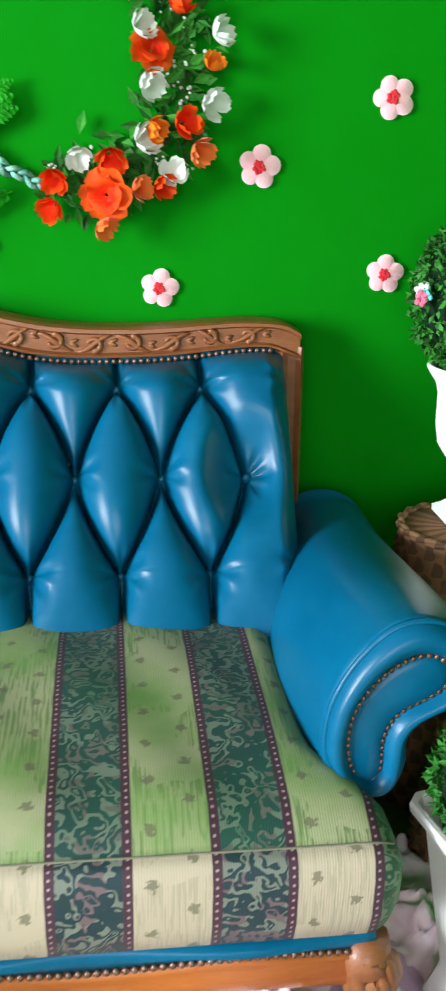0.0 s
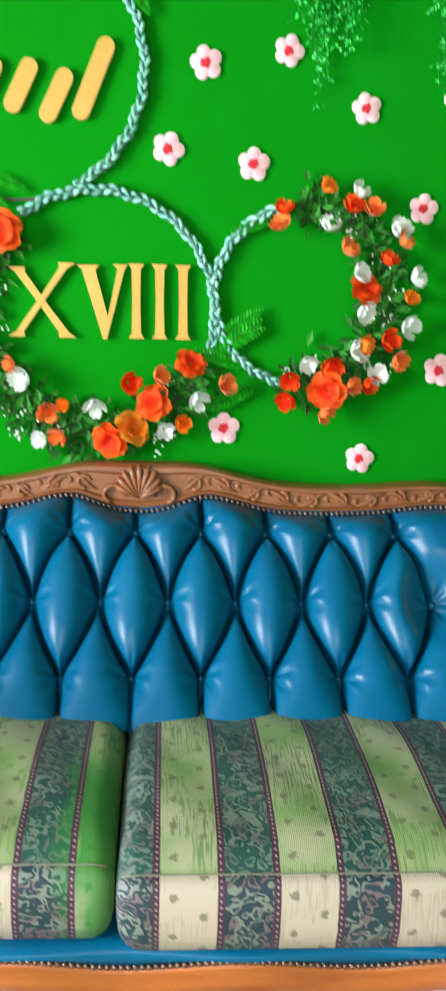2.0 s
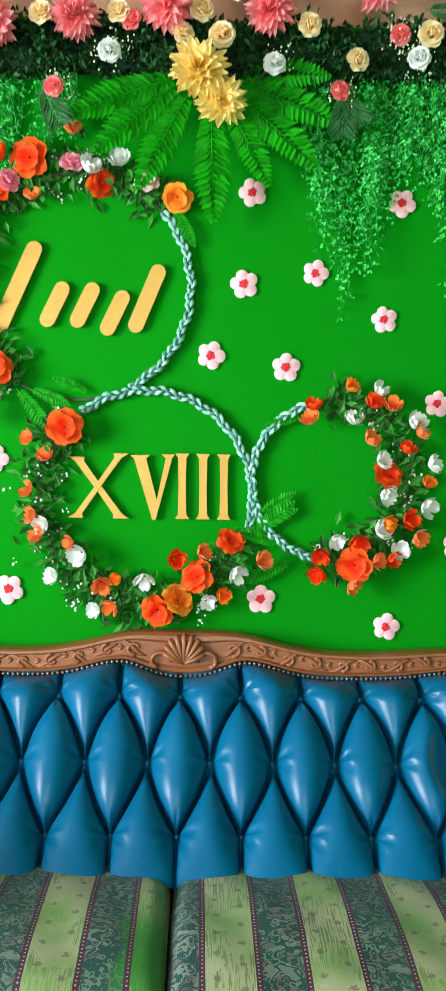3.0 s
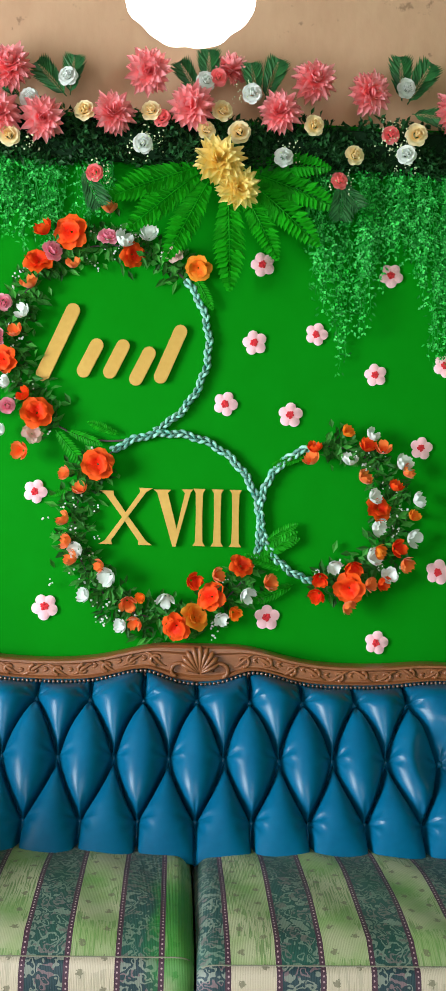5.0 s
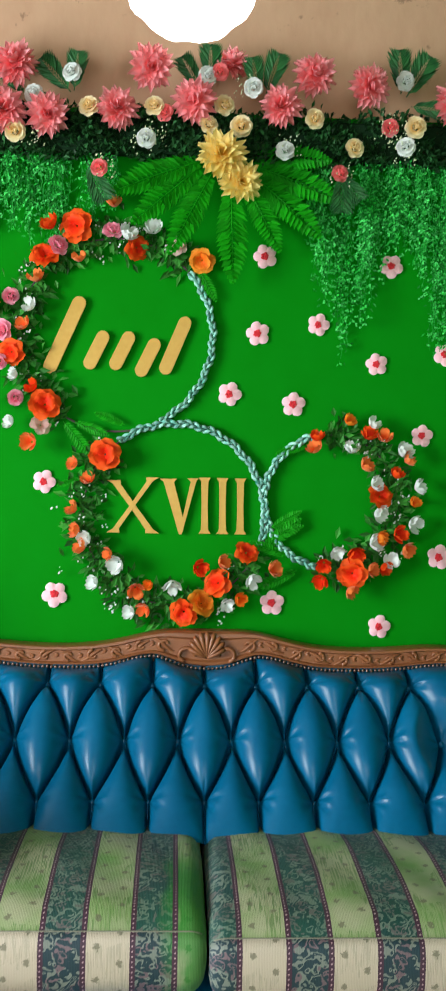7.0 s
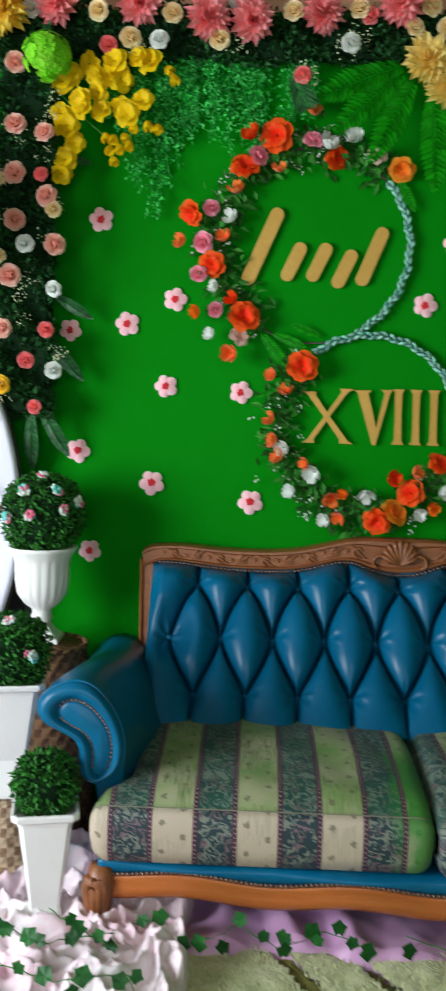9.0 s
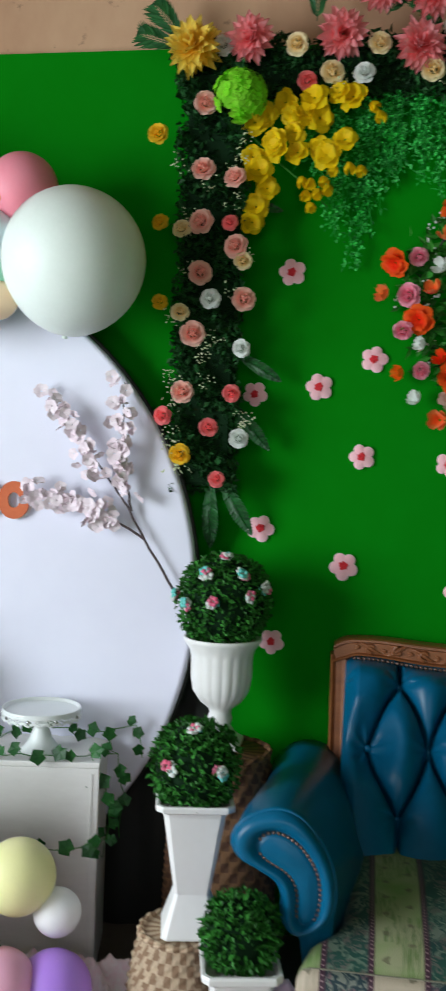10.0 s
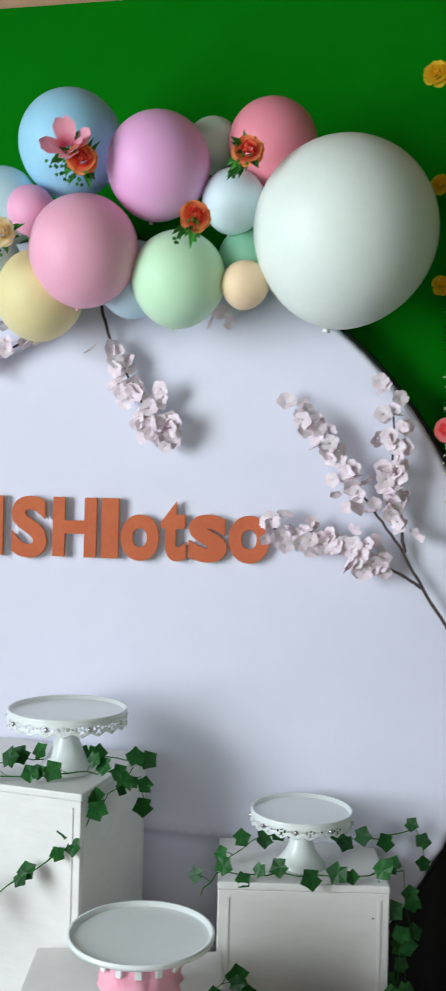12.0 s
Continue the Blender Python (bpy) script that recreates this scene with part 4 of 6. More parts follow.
# ---- flowers on the green wall ----
FLOWER = {
    "R": bloom_mesh("bloom", M["red"], 0.050, 1, 6, 0.17), "r": tulip_mesh("flower", M["red"], 0.031, 2, 8), "o": tulip_mesh("flower", M["orange"], 0.027, 3, 10),
    "A": bloom_mesh("bloom", M["amber"], 0.044, 4, 6, 0.17), "a": tulip_mesh("flower", M["amber"], 0.025, 5), "w": tulip_mesh("white_flower", M["white"], 0.029, 6, 8),
    "M": rose_mesh("flower", M["magenta"], 0.030, 7), "B": bloom_mesh("flower", M["blush"], 0.034, 8)}
FLOWER_LABEL = {"R": "scarlet cloth bloom", "r": "red cloth tulip", "o": "orange cloth tulip", "A": "amber cloth bloom", "a": "amber cloth tulip",
                "w": "white cloth flower", "M": "pink cloth rose", "B": "blush cloth flower"}


def felt_flower_mesh():
    vs, fs, ev, ef = [], [], [], []
    for lst, fl, k, y0, y1 in ((vs, fs, 0.96, -0.009, -0.004), (ev, ef, 1.0, -0.0065, -0.002)):
        n = 72
        ring = []
        for i in range(n):
            a = 2 * math.pi * i / n
            r = 0.0395 * k * (0.72 + 0.30 * abs(math.cos(2.5 * a)) ** 0.7) * (1 + 0.05 * math.sin(a + 0.6))
            ring.append((r * math.sin(a), r * math.cos(a)))
        for y in (y0, y1):
            lst.extend((x, y - 0.004 * (math.hypot(x, z) / 0.04) ** 2, z) for x, z in ring)
        lst.append((0, y0 + 0.001, 0))
        for i in range(n):
            j = (i + 1) % n
            fl.append((2 * n, i, j))
            fl.append((i, n + i, n + j, j))
    return mesh_of("petals", vs, fs, M["felt"]), mesh_of("backing", ev, ef, M["felt_edge"], False)


FELT, FELT_BACK = felt_flower_mesh()
rnd.seed(11)
cvs, cfs = [], []
for k in range(16):
    a = k * 2.4
    bead(cvs, cfs, (0.011 * math.sqrt(k / 16) * math.cos(a), -0.011 - 0.002 * math.cos(k), 0.011 * math.sqrt(k / 16) * math.sin(a)), 0.0042)
FELT_EYE = mesh_of("centre", cvs, cfs, M["felt_red"])
FELT_AT = [(0.167, 2.233), (0.594, 2.215), (0.148, 1.975), (0.058, 1.770), (0.216, 1.076), (0.580, 1.001), (0.779, 1.239), (0.711, 1.648), (-0.506, 1.093),
           (0.273, 1.742), (0.351, 2.010), (0.551, 1.884), (-0.550, 1.464), (1.050, 1.031), (1.043, 1.374), (-1.034, 2.028), (-0.940, 1.685), (-0.805, 1.479),
           (-0.846, 1.149), (-1.102, 1.252), (-1.057, 0.906), (-1.134, 1.659), (-0.779, 1.771), (0.783, 1.924), (1.010, 1.695), (0.853, 2.230)]
for i, (x, z) in enumerate(FELT_AT):
    f = thing("felt_flower", (x, -0.002, z), "pink felt flower with a red centre on the wall", "flower", "felt flowers on the green wall")
    f.rotation_euler = (0, rnd.uniform(0, 2.0), 0)
    s = rnd.uniform(0.94, 1.08)
    f.scale = (s, s * 0.55, s)
    share("backing", FELT_BACK, f, Matrix())
    share("petals", FELT, f, Matrix())
    share("centre", FELT_EYE, f, Matrix(), "red felt centre")


def fern_mesh(name, mat, length=0.2, width=0.09, pairs=16, droop=0.5, seed=1):
    """A frond along +x, face to +z, bending down."""
    rnd.seed(seed)
    vs, fs = [], []
    spine = []
    for q in range(pairs + 1):
        t = q / pairs
        spine.append(Vector((length * t, 0, -droop * length * t * t * 0.5)))
    tube(spine, [0.0022 * (1 - 0.7 * q / pairs) for q in range(pairs + 1)], 4, vs, fs)
    for q in range(1, pairs + 1):
        t = q / pairs
        w = width * (math.sin(math.pi * (0.10 + 0.86 * t)) ** 0.8) * 0.5
        for s in (-1, 1):
            d = Vector((0.8 if pairs > 12 else 1.5, s, rnd.uniform(-0.25, 0.1)))
            leaf(vs, fs, spine[q], d, (rnd.uniform(-.2, .2), 0, 1), w * 1.12, max(0.006, length / pairs * (1.7 if pairs > 14 else 1.1 if pairs > 12 else 1.15)), 0.12)
    return mesh_of(name, vs, fs, mat, False)


FERN = fern_mesh("fern_frond", M["leaf_bright"], 0.26, 0.105, 19)
FERN_DARK = fern_mesh("fern_frond", M["leaf_palm"], 0.20, 0.07, 17)
FERN_SMALL = fern_mesh("fern_frond", M["leaf_bright"], 0.13, 0.05, 13, 0.2, 4)
PALM = fern_mesh("palm_leaf", M["leaf_palm"], 0.135, 0.15, 11, 0.1, 5)


def frond(me, parent, p, angle, tilt=0.25, s=1.0, name="fern_frond", off=None):
    """A frond that lies against the wall, growing at that angle (degrees, 0 to the right, 90 up)."""
    m = Matrix.Translation(p) @ Matrix.Rotation(radians(-angle), 4, "Y") @ Matrix.Rotation(radians(90), 4, "X") @ Matrix.Rotation(-tilt, 4, "Y") @ Matrix.Scale(s, 4)
    return share(name, me, parent, m)


def wreath(cx, cz, r, blooms, cord_from, cord_to, green_from, green_to, label, fronds=(), seed=0):
    w = thing("wreath", (cx, 0, cz), label, "wreath", "round wreaths on the green wall")
    rnd.seed(seed)
    hv, hf = [], []
    tube([(r * math.cos(2 * math.pi * i / 60), -0.012, r * math.sin(2 * math.pi * i / 60)) for i in range(61)], 0.0035, 5, hv, hf)
    link_mesh("hoop", hv, hf, M["twig"], w, True)
    # braided cord over the bare stretch
    vs, fs = [], []
    n = int(abs(cord_to - cord_from) * 1.1) + 12
    for s in range(3):
        pts = []
        for i in range(n * 2):
            a = radians(cord_from + (cord_to - cord_from) * i / (n * 2 - 1))
            ph = r * a / 0.0125 + s * 2 * math.pi / 3
            rr = r + 0.0082 * math.sin(ph) + 0.003 * math.sin(a * 23)
            pts.append((rr * math.cos(a), -0.017 - 0.0085 * math.sin(2 * ph), rr * math.sin(a)))
        tube(pts, [0.0036 + 0.0026 * abs(math.sin(r * radians(cord_from + (cord_to - cord_from) * q / (n * 2 - 1)) / 0.0125 + s * 2 * math.pi / 3)) for q in range(len(pts))], 5, vs, fs)
    link_mesh("braided_cord", vs, fs, M["cord"], w, True, "braided teal and white cord")
    # greenery
    gv, gf = [], []
    for i in range(int(abs(green_to - green_from) * r * 11)):
        a = radians(rnd.uniform(green_from, green_to))
        rr = r + rnd.gauss(0, 0.030)
        p = (rr * math.cos(a), -0.012 - abs(rnd.gauss(0, 0.014)), rr * math.sin(a))
        d = rvec() + Vector((math.cos(a), -0.2, math.sin(a))) * rnd.choice((-0.7, 1))
        d.y *= 0.4
        leaf(gv, gf, p, d, Vector((0, -1, 0)) + rvec(0.6), rnd.uniform(0.022, 0.050), rnd.uniform(0.012, 0.022))
    link_mesh("greenery", gv, gf, M["leaf_mid"], w)["kind"] = "stuff"
    bv, bf = [], []
    for i in range(int(abs(green_to - green_from) * r * 0.6)):
        a = radians(rnd.uniform(green_from, green_to))
        rr = r + rnd.gauss(0.015, 0.040)
        for _ in range(4):
            bead(bv, bf, Vector((rr * math.cos(a), -0.03, rr * math.sin(a))) + rvec(0.014), rnd.uniform(0.002, 0.0042))
    link_mesh("berry_sprays", bv, bf, M["white"], w)["kind"] = "stuff"
    for a, k, kind in blooms:
        a = radians(a)
        p = Vector((r * k * math.cos(a), -0.042 - rnd.uniform(0, 0.018), r * k * math.sin(a)))
        nrm = Vector((rnd.uniform(-0.8, 0.8), -1, rnd.uniform(-0.6, 0.9)))
        if kind in "arwo":
            nrm = Vector((math.cos(a) * 0.8 + rnd.uniform(-0.6, 0.6), -0.75, math.sin(a) * 0.6 + rnd.uniform(-0.2, 0.8)))
        share(FLOWER[kind].name.split(".")[0], FLOWER[kind], w, facing(p, nrm, rnd.uniform(0, 6), rnd.uniform(0.80, 1.15)), FLOWER_LABEL[kind])
    for a, k, ang, s in fronds:
        a = radians(a)
        frond(FERN_SMALL, w, (r * k * math.cos(a), -0.02, r * k * math.sin(a)), ang, 0.15, s)
    return w


wreath(-0.320, 1.954, 0.319,
       [(42, 1.17, 'A'), (56, 1.09, 'B'), (78, 0.91, 'R'), (93, 1.03, 'M'), (92, 1.29, 'o'), (111, 1.16, 'R'), (118, 0.81, 'o'), (122, 1.24, 'r'), (134, 1.06, 'R'),
        (148, 0.95, 'o'), (125, 1.07, 'M'), (167, 1.31, 'R'), (162, 1.13, 'M'), (180, 1.34, 'o'), (180, 1.14, 'M'), (178, 0.92, 'o'), (192, 1.07, 'R'), (195, 1.23, 'M'),
        (214, 1.22, 'M'), (211, 1.37, 'a'), (227, 1.03, 'R'), (216, 1.00, 'r'), (232, 1.22, 'B'), (234, 1.40, 'o'), (223, 1.40, 'w'), (205, 1.09, 'w'), (164, 0.88, 'w'),
        (85, 0.97, 'w'), (71, 1.11, 'w')],
       -62, 42, 45, 240, "round wreath of red, orange and pink cloth flowers with braided cord", ((42, 1.1, -60, 1.0), (240, 1.05, -50, 1.1), (246, 1.0, -20, 0.9)), 21)
wreath(-0.116, 1.365, 0.302,
       [(140, 0.99, 'R'), (154, 1.19, 'o'), (160, 0.98, 'o'), (179, 1.06, 'o'), (191, 1.04, 'o'), (202, 1.03, 'o'), (213, 0.79, 'o'), (243, 0.90, 'o'), (253, 0.78, 'a'),
        (254, 1.04, 'o'), (270, 0.74, 'w'), (295, 0.63, 'r'), (277, 1.06, 'R'), (288, 1.01, 'A'), (304, 0.89, 'R'), (314, 0.72, 'o'), (333, 0.89, 'R'), (331, 1.21, 'o'),
        (309, 1.15, 'a'), (222, 0.79, 'w'), (223, 1.12, 'w'), (248, 1.15, 'w'), (301, 1.12, 'w'), (321, 1.08, 'w'), (196, 0.97, 'w')],
       -18, 128, 135, 335, "round wreath of scarlet and orange cloth flowers with braided cord", ((120, 1.12, 160, 0.8), (340, 1.05, 40, 1.2), (345, 1.0, 20, 1.1), (160, 1.1, 200, 0.6)), 22)
wreath(0.406, 1.420, 0.224,
       [(106, 0.93, 'r'), (109, 0.77, 'o'), (81, 1.17, 'a'), (70, 0.77, 'w'), (62, 1.06, 'r'), (51, 1.19, 'o'), (64, 1.26, 'w'), (35, 1.24, 'w'), (49, 0.67, 'o'),
        (23, 0.63, 'w'), (22, 1.00, 'r'), (30, 1.23, 'o'), (7, 0.71, 'R'), (348, 0.66, 'w'), (10, 1.24, 'w'), (358, 1.20, 'a'), (346, 1.22, 'w'), (324, 0.84, 'a'),
        (334, 1.07, 'r'), (329, 1.26, 'o'), (313, 0.86, 'w'), (275, 0.72, 'w'), (296, 0.79, 'r'), (263, 0.91, 'r'), (264, 1.15, 'r'), (287, 1.10, 'R'), (281, 1.31, 'o'),
        (299, 1.15, 'o'), (309, 1.22, 'r'), (315, 1.25, 'w')],
       100, 258, -100, 95, "small round wreath of red and white cloth flowers with braided cord", ((115, 0.9, 195, 0.8), (232, 1.05, 160, 1.0), (245, 1.15, 205, 1.1), (205, 1.0, 30, 0.9)), 23)


# ---- gold lettering ----
def board(parent, name, poly, y0=-0.006, y1=-0.018, mat=None):
    n = len(poly)
    vs = [(x, y1, z) for x, z in poly] + [(x, y0, z) for x, z in poly]
    fs = [tuple(range(n)), tuple(range(2 * n - 1, n - 1, -1))] + [(i, n + i, n + (i + 1) % n, (i + 1) % n) for i in range(n)]
    return link_mesh(name, vs, fs, mat or M["gold"], parent)


def stroke(x0, z0, x1, z1, w0, w1, serif=0.010):
    """A flared stroke with small serifs, from (x0, z0) up to (x1, z1)."""
    t = 0.07
    ax, az = x0 + (x1 - x0) * t, z0 + (z1 - z0) * t
    bx, bz = x0 + (x1 - x0) * (1 - t), z0 + (z1 - z0) * (1 - t)
    return [(x0 - w0 / 2 - serif, z0), (x0 + w0 / 2 + serif, z0), (ax + w0 / 2, az), ((ax + bx) / 2 + (w0 + w1) / 4 * 0.86, (az + bz) / 2), (bx + w1 / 2, bz),
            (x1 + w1 / 2 + serif, z1), (x1 - w1 / 2 - serif, z1), (bx - w1 / 2, bz), ((ax + bx) / 2 - (w0 + w1) / 4 * 0.86, (az + bz) / 2), (ax - w0 / 2, az)]


num = thing("roman_numerals", (-0.002, 0, 0.0146), "gold board roman numerals XVIII on the green wall", "lettering")
num.scale = (0.991, 1, 0.991)
lo, hi = 1.298, 1.485
xl = board(num, "numeral_x", stroke(-0.188, lo, -0.318, hi - 0.012, 0.026, 0.026))
board(num, "numeral_x_stroke", stroke(-0.318, lo, -0.190, hi, 0.020, 0.020, 0.012), -0.006, -0.0205)
vv = [(-0.165, hi - 0.004), (-0.108, hi - 0.003), (-0.118, hi - 0.014), (-0.086, lo + 0.055), (-0.062, hi - 0.012), (-0.074, hi), (-0.036, hi), (-0.044, hi - 0.012), (-0.088, lo - 0.002), (-0.098, lo - 0.002), (-0.153, hi - 0.014)]
board(num, "numeral_v", vv)
for k in range(3):
    board(num, "numeral_i", stroke(-0.014 + k * 0.0600 + 0.002, lo + 0.002, -0.015 + k * 0.0600, hi + 0.003, 0.024, 0.024, 0.008))

name_sign = thing("name_sign", (0, 0, 0), "gold sign of plain rounded bars inside the upper wreath", "sign")


def bar(x0, z0, x1, z1, w):
    d = Vector((x1 - x0, z1 - z0))
    s = Vector((-d.y, d.x)).normalized() * w / 2
    pts = []
    for c, sgn in ((Vector((x1, z1)), 1), (Vector((x0, z0)), -1)):
        for q in range(9):
            a = math.pi * (q / 8) - math.pi / 2
            pts.append(tuple(c + d.normalized() * (w / 2 * math.cos(a) * sgn) + s * (math.sin(a) * sgn)))
    return pts


for x0, z0, x1, z1, w in ((-0.535, 1.845, -0.445, 2.055, 0.046), (-0.405, 1.860, -0.365, 1.945, 0.044), (-0.320, 1.860, -0.280, 1.945, 0.044), (-0.235, 1.840, -0.195, 1.925, 0.044), (-0.155, 1.850, -0.095, 2.000, 0.044)):
    board(name_sign, "bar", bar(x0, z0, x1, z1, w))

# ---- garland along the top of the wall ----
DAHLIA = dahlia_mesh("dahlia", M["coral"], 0.073, 31)
DAHLIA_Y = dahlia_mesh("yellow_dahlia", M["yellow"], 0.085, 32)
DAHLIA_C = dahlia_mesh("cream_dahlia", M["lemon"], 0.080, 36)
ROSE_C = rose_mesh("cream_rose", M["cream"], 0.030, 33)
ROSE_S = rose_mesh("salmon_rose", M["salmon"], 0.036, 34)
ROSE_R = rose_mesh("coral_rose", M["coral"], 0.026, 37)
ROSE_Y = rose_mesh("yellow_rose", M["yellow"], 0.030, 39)
ROSE_W = rose_mesh("white_rose", M["white"], 0.030, 35)
HYD = hydrangea_mesh("hydrangea", M["lime"], 0.078, 38)


def hedge(parent, x0, x1, z0, z1, y0, y1, count, seed, core=True):
    """A mat of small boxwood leaves over a dark backing."""
    rnd.seed(seed)
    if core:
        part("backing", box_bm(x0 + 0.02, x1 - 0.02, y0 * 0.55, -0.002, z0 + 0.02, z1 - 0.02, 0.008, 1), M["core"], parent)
    vs, fs = [], []
    for _ in range(count):
        x, z = rnd.uniform(x0, x1), rnd.uniform(z0, z1)
        e = noise.noise(Vector((x * 9, z * 9, seed))) * 0.02
        p = Vector((x + e, rnd.uniform(y0, y1) * (0.75 + 0.25 * math.sin(x * 23 + z * 31)), z + e))
        leaf(vs, fs, p, rvec() + Vector((0, -0.7, 0.1)), rvec() + Vector((0, -0.5, 0.8)), rnd.uniform(0.016, 0.030), rnd.uniform(0.011, 0.019))
    link_mesh("boxwood", vs, fs, M["leaf_dark"], parent)["kind"] = "stuff"


top = thing("top_garland", (0, 0, 0), "long boxwood garland with coral dahlias and roses along the wall top", "garland")
hedge(top, -1.40, 0.98, 2.525, 2.69, -0.115, -0.05, 9500, 41)
rnd.seed(42)
Y = -0.125
for x, z in ((-0.545, 2.632), (-0.329, 2.652), (-0.218, 2.795), (-0.077, 2.691), (0.198, 2.682), (0.301, 2.785), (0.479, 2.757), (0.758, 2.715), (-0.652, 2.778), (-0.688, 2.634), (-0.903, 2.679), (-1.161, 2.671), (-0.796, 2.808)):
    share("dahlia", DAHLIA, top, facing((x, Y, z), (rnd.uniform(-.3, .3), -1, rnd.uniform(-.35, .3)), rnd.uniform(0, 6), rnd.uniform(0.92, 1.06)), "coral pink dahlia")
share("dahlia", DAHLIA, top, facing((0.041, -0.07, 2.825), (0.2, -0.5, 1), 1, 0.8), "coral pink dahlia")
share("yellow_dahlia", DAHLIA_Y, top, facing((-1.325, -0.14, 2.64), (-0.2, -1, 0.1), 1, 0.95), "yellow dahlia")
for x, z in ((-0.415, 2.658), (-0.208, 2.668), (0.014, 2.679), (-0.035, 2.616), (0.071, 2.616), (0.306, 2.649), (0.437, 2.560), (0.635, 2.635), (-0.646, 2.570), (-1.030, 2.652), (-0.797, 2.647), (-0.929, 2.569)):
    share("cream_rose", ROSE_C, top, facing((x, Y - 0.005, z), (rnd.uniform(-.3, .3), -1, rnd.uniform(-.2, .3)), rnd.uniform(0, 6), rnd.uniform(0.92, 1.1)), "cream cloth rose")
for x, z in ((-0.174, 2.650), (0.553, 2.633), (-0.379, 2.468), (0.392, 2.478), (-0.001, 2.788), (-1.000, 2.550)):
    share("coral_rose", ROSE_R, top, facing((x, Y, z), (rnd.uniform(-.3, .3), -1, rnd.uniform(-.2, .2)), rnd.uniform(0, 6)), "coral cloth rose")
for x, z in ((-0.232, 2.567), (0.213, 2.545), (0.607, 2.573), (-0.040, 2.774), (0.108, 2.743), (0.598, 2.785), (-0.471, 2.766), (-1.245, 2.657), (-0.837, 2.567), (-0.590, 2.693)):
    share("white_rose", ROSE_W, top, facing((x, Y, z), (rnd.uniform(-.3, .3), -1, rnd.uniform(-.2, .2)), rnd.uniform(0, 6), 0.95), "white cloth rose")
for x, z, a in ((-0.467, 2.720, 88), (-0.478, 2.715, 128), (-0.030, 2.750, 92), (-0.060, 2.740, 128), (0.150, 2.735, 74), (0.125, 2.730, 104), (0.592, 2.755, 100), (0.610, 2.745, 64), (0.625, 2.715, -12),
                (-0.42, 2.49, -60), (0.397, 2.49, -50), (0.405, 2.49, -95), (-0.62, 2.70, 130), (-0.98, 2.73, 85), (-0.78, 2.74, 60), (-1.385, 2.67, 165), (-1.37, 2.69, 130)):
    frond(PALM, top, (x, -0.10, z), a + rnd.uniform(-6, 6), 0.15, rnd.uniform(0.75, 1.05), "palm_leaf")
# sprays of tiny flowers among the leaves
bv, bf = [], []
for x, z in ((-0.205, 2.592), (-0.244, 2.562), (0.231, 2.565), (0.548, 2.642), (0.597, 2.588), (0.568, 2.617), (0.612, 2.558), (0.083, 2.758), (-0.364, 2.474), (0.399, 2.480), (-0.898, 2.548), (-0.591, 2.564)):
    for _ in range(34):
        p = Vector((x, -0.115, z)) + rvec(0.036)
        bead(bv, bf, p, rnd.uniform(0.0016, 0.0032))
link_mesh("tiny_sprays", bv, bf, M["spray"], top)["kind"] = "stuff"
# ferns and pale dahlias that hang at the middle
for x, z, a, s in ((-0.05, 2.525, 203, 1.15), (-0.05, 2.505, 222, 1.1), (-0.02, 2.48, 244, 1.1), (0.045, 2.45, 272, 1.2), (0.09, 2.46, 297, 0.95), (0.105, 2.49, 318, 1.15), (0.115, 2.515, 338, 1.1), (0.11, 2.54, 358, 0.95)):
    frond(FERN, top, (x, -0.06, z), a, 0.35, s)
share("cream_dahlia", DAHLIA_C, top, facing((0.010, -0.15, 2.505), (-0.1, -1, 0.1), 0.3, 1.0), "pale yellow dahlia")
share("cream_dahlia", DAHLIA_C, top, facing((0.068, -0.14, 2.435), (0.2, -1, -0.25), 1.3, 0.85), "pale yellow dahlia")


# ---- hanging vines ----
def hanging(x0, x1, ztop, depth, strands, seed, label):
    """Threads of small green florets; depth(x) is how far they reach down."""
    rnd.seed(seed)
    t = thing("hanging_vine", ((x0 + x1) / 2, 0, ztop), label, "vine", "vines hanging from the top garland")
    cx = (x0 + x1) / 2
    sv, sf, bv, bf, lv, lf_ = [], [], [], [], [], []
    for _ in range(strands):
        x = rnd.uniform(x0, x1)
        L = depth(x) * rnd.uniform(0.55, 1.0)
        pts, y = [], -rnd.uniform(0.012, 0.06)
        n = max(4, int(L / 0.025))
        for q in range(n + 1):
            pts.append(Vector((x - cx, y, -L * q / n)))
            x += rnd.uniform(-0.007, 0.007)
        tube(pts, 0.0011, 3, sv, sf)
        for q in range(1, n + 1):
            for _k in range(3):
                d = rvec()
                d.y *= 0.5
                p = pts[q] + d * 0.013 + Vector((0, -0.004, rnd.uniform(-0.012, 0.012)))
                if rnd.random() < 0.40:
                    for _p in range(3):
                        leaf(bv, bf, p, rvec() + Vector((0, -0.2, 0)), (0, -1, 0.3), rnd.uniform(0.008, 0.013), rnd.uniform(0.006, 0.010))
                else:
                    leaf(lv, lf_, p, d + Vector((0, 0, -0.5)), (0, -1, 0.2), rnd.uniform(0.010, 0.020), rnd.uniform(0.004, 0.008))
    link_mesh("stem", sv, sf, M["vine"], t)["kind"] = "stuff"
    link_mesh("foliage", lv, lf_, M["vine"], t)["kind"] = "stuff"
    link_mesh("flower_haze", bv, bf, M["vine_bud"], t)["kind"] = "stuff"
    return t


def right_depth(x):
    return 0.30 + 0.36 * math.exp(-((x - 0.43) / 0.085) ** 2) + 0.40 * math.exp(-((x - 0.80) / 0.10) ** 2) - 0.14 * math.exp(-((x - 0.27) / 0.05) ** 2)


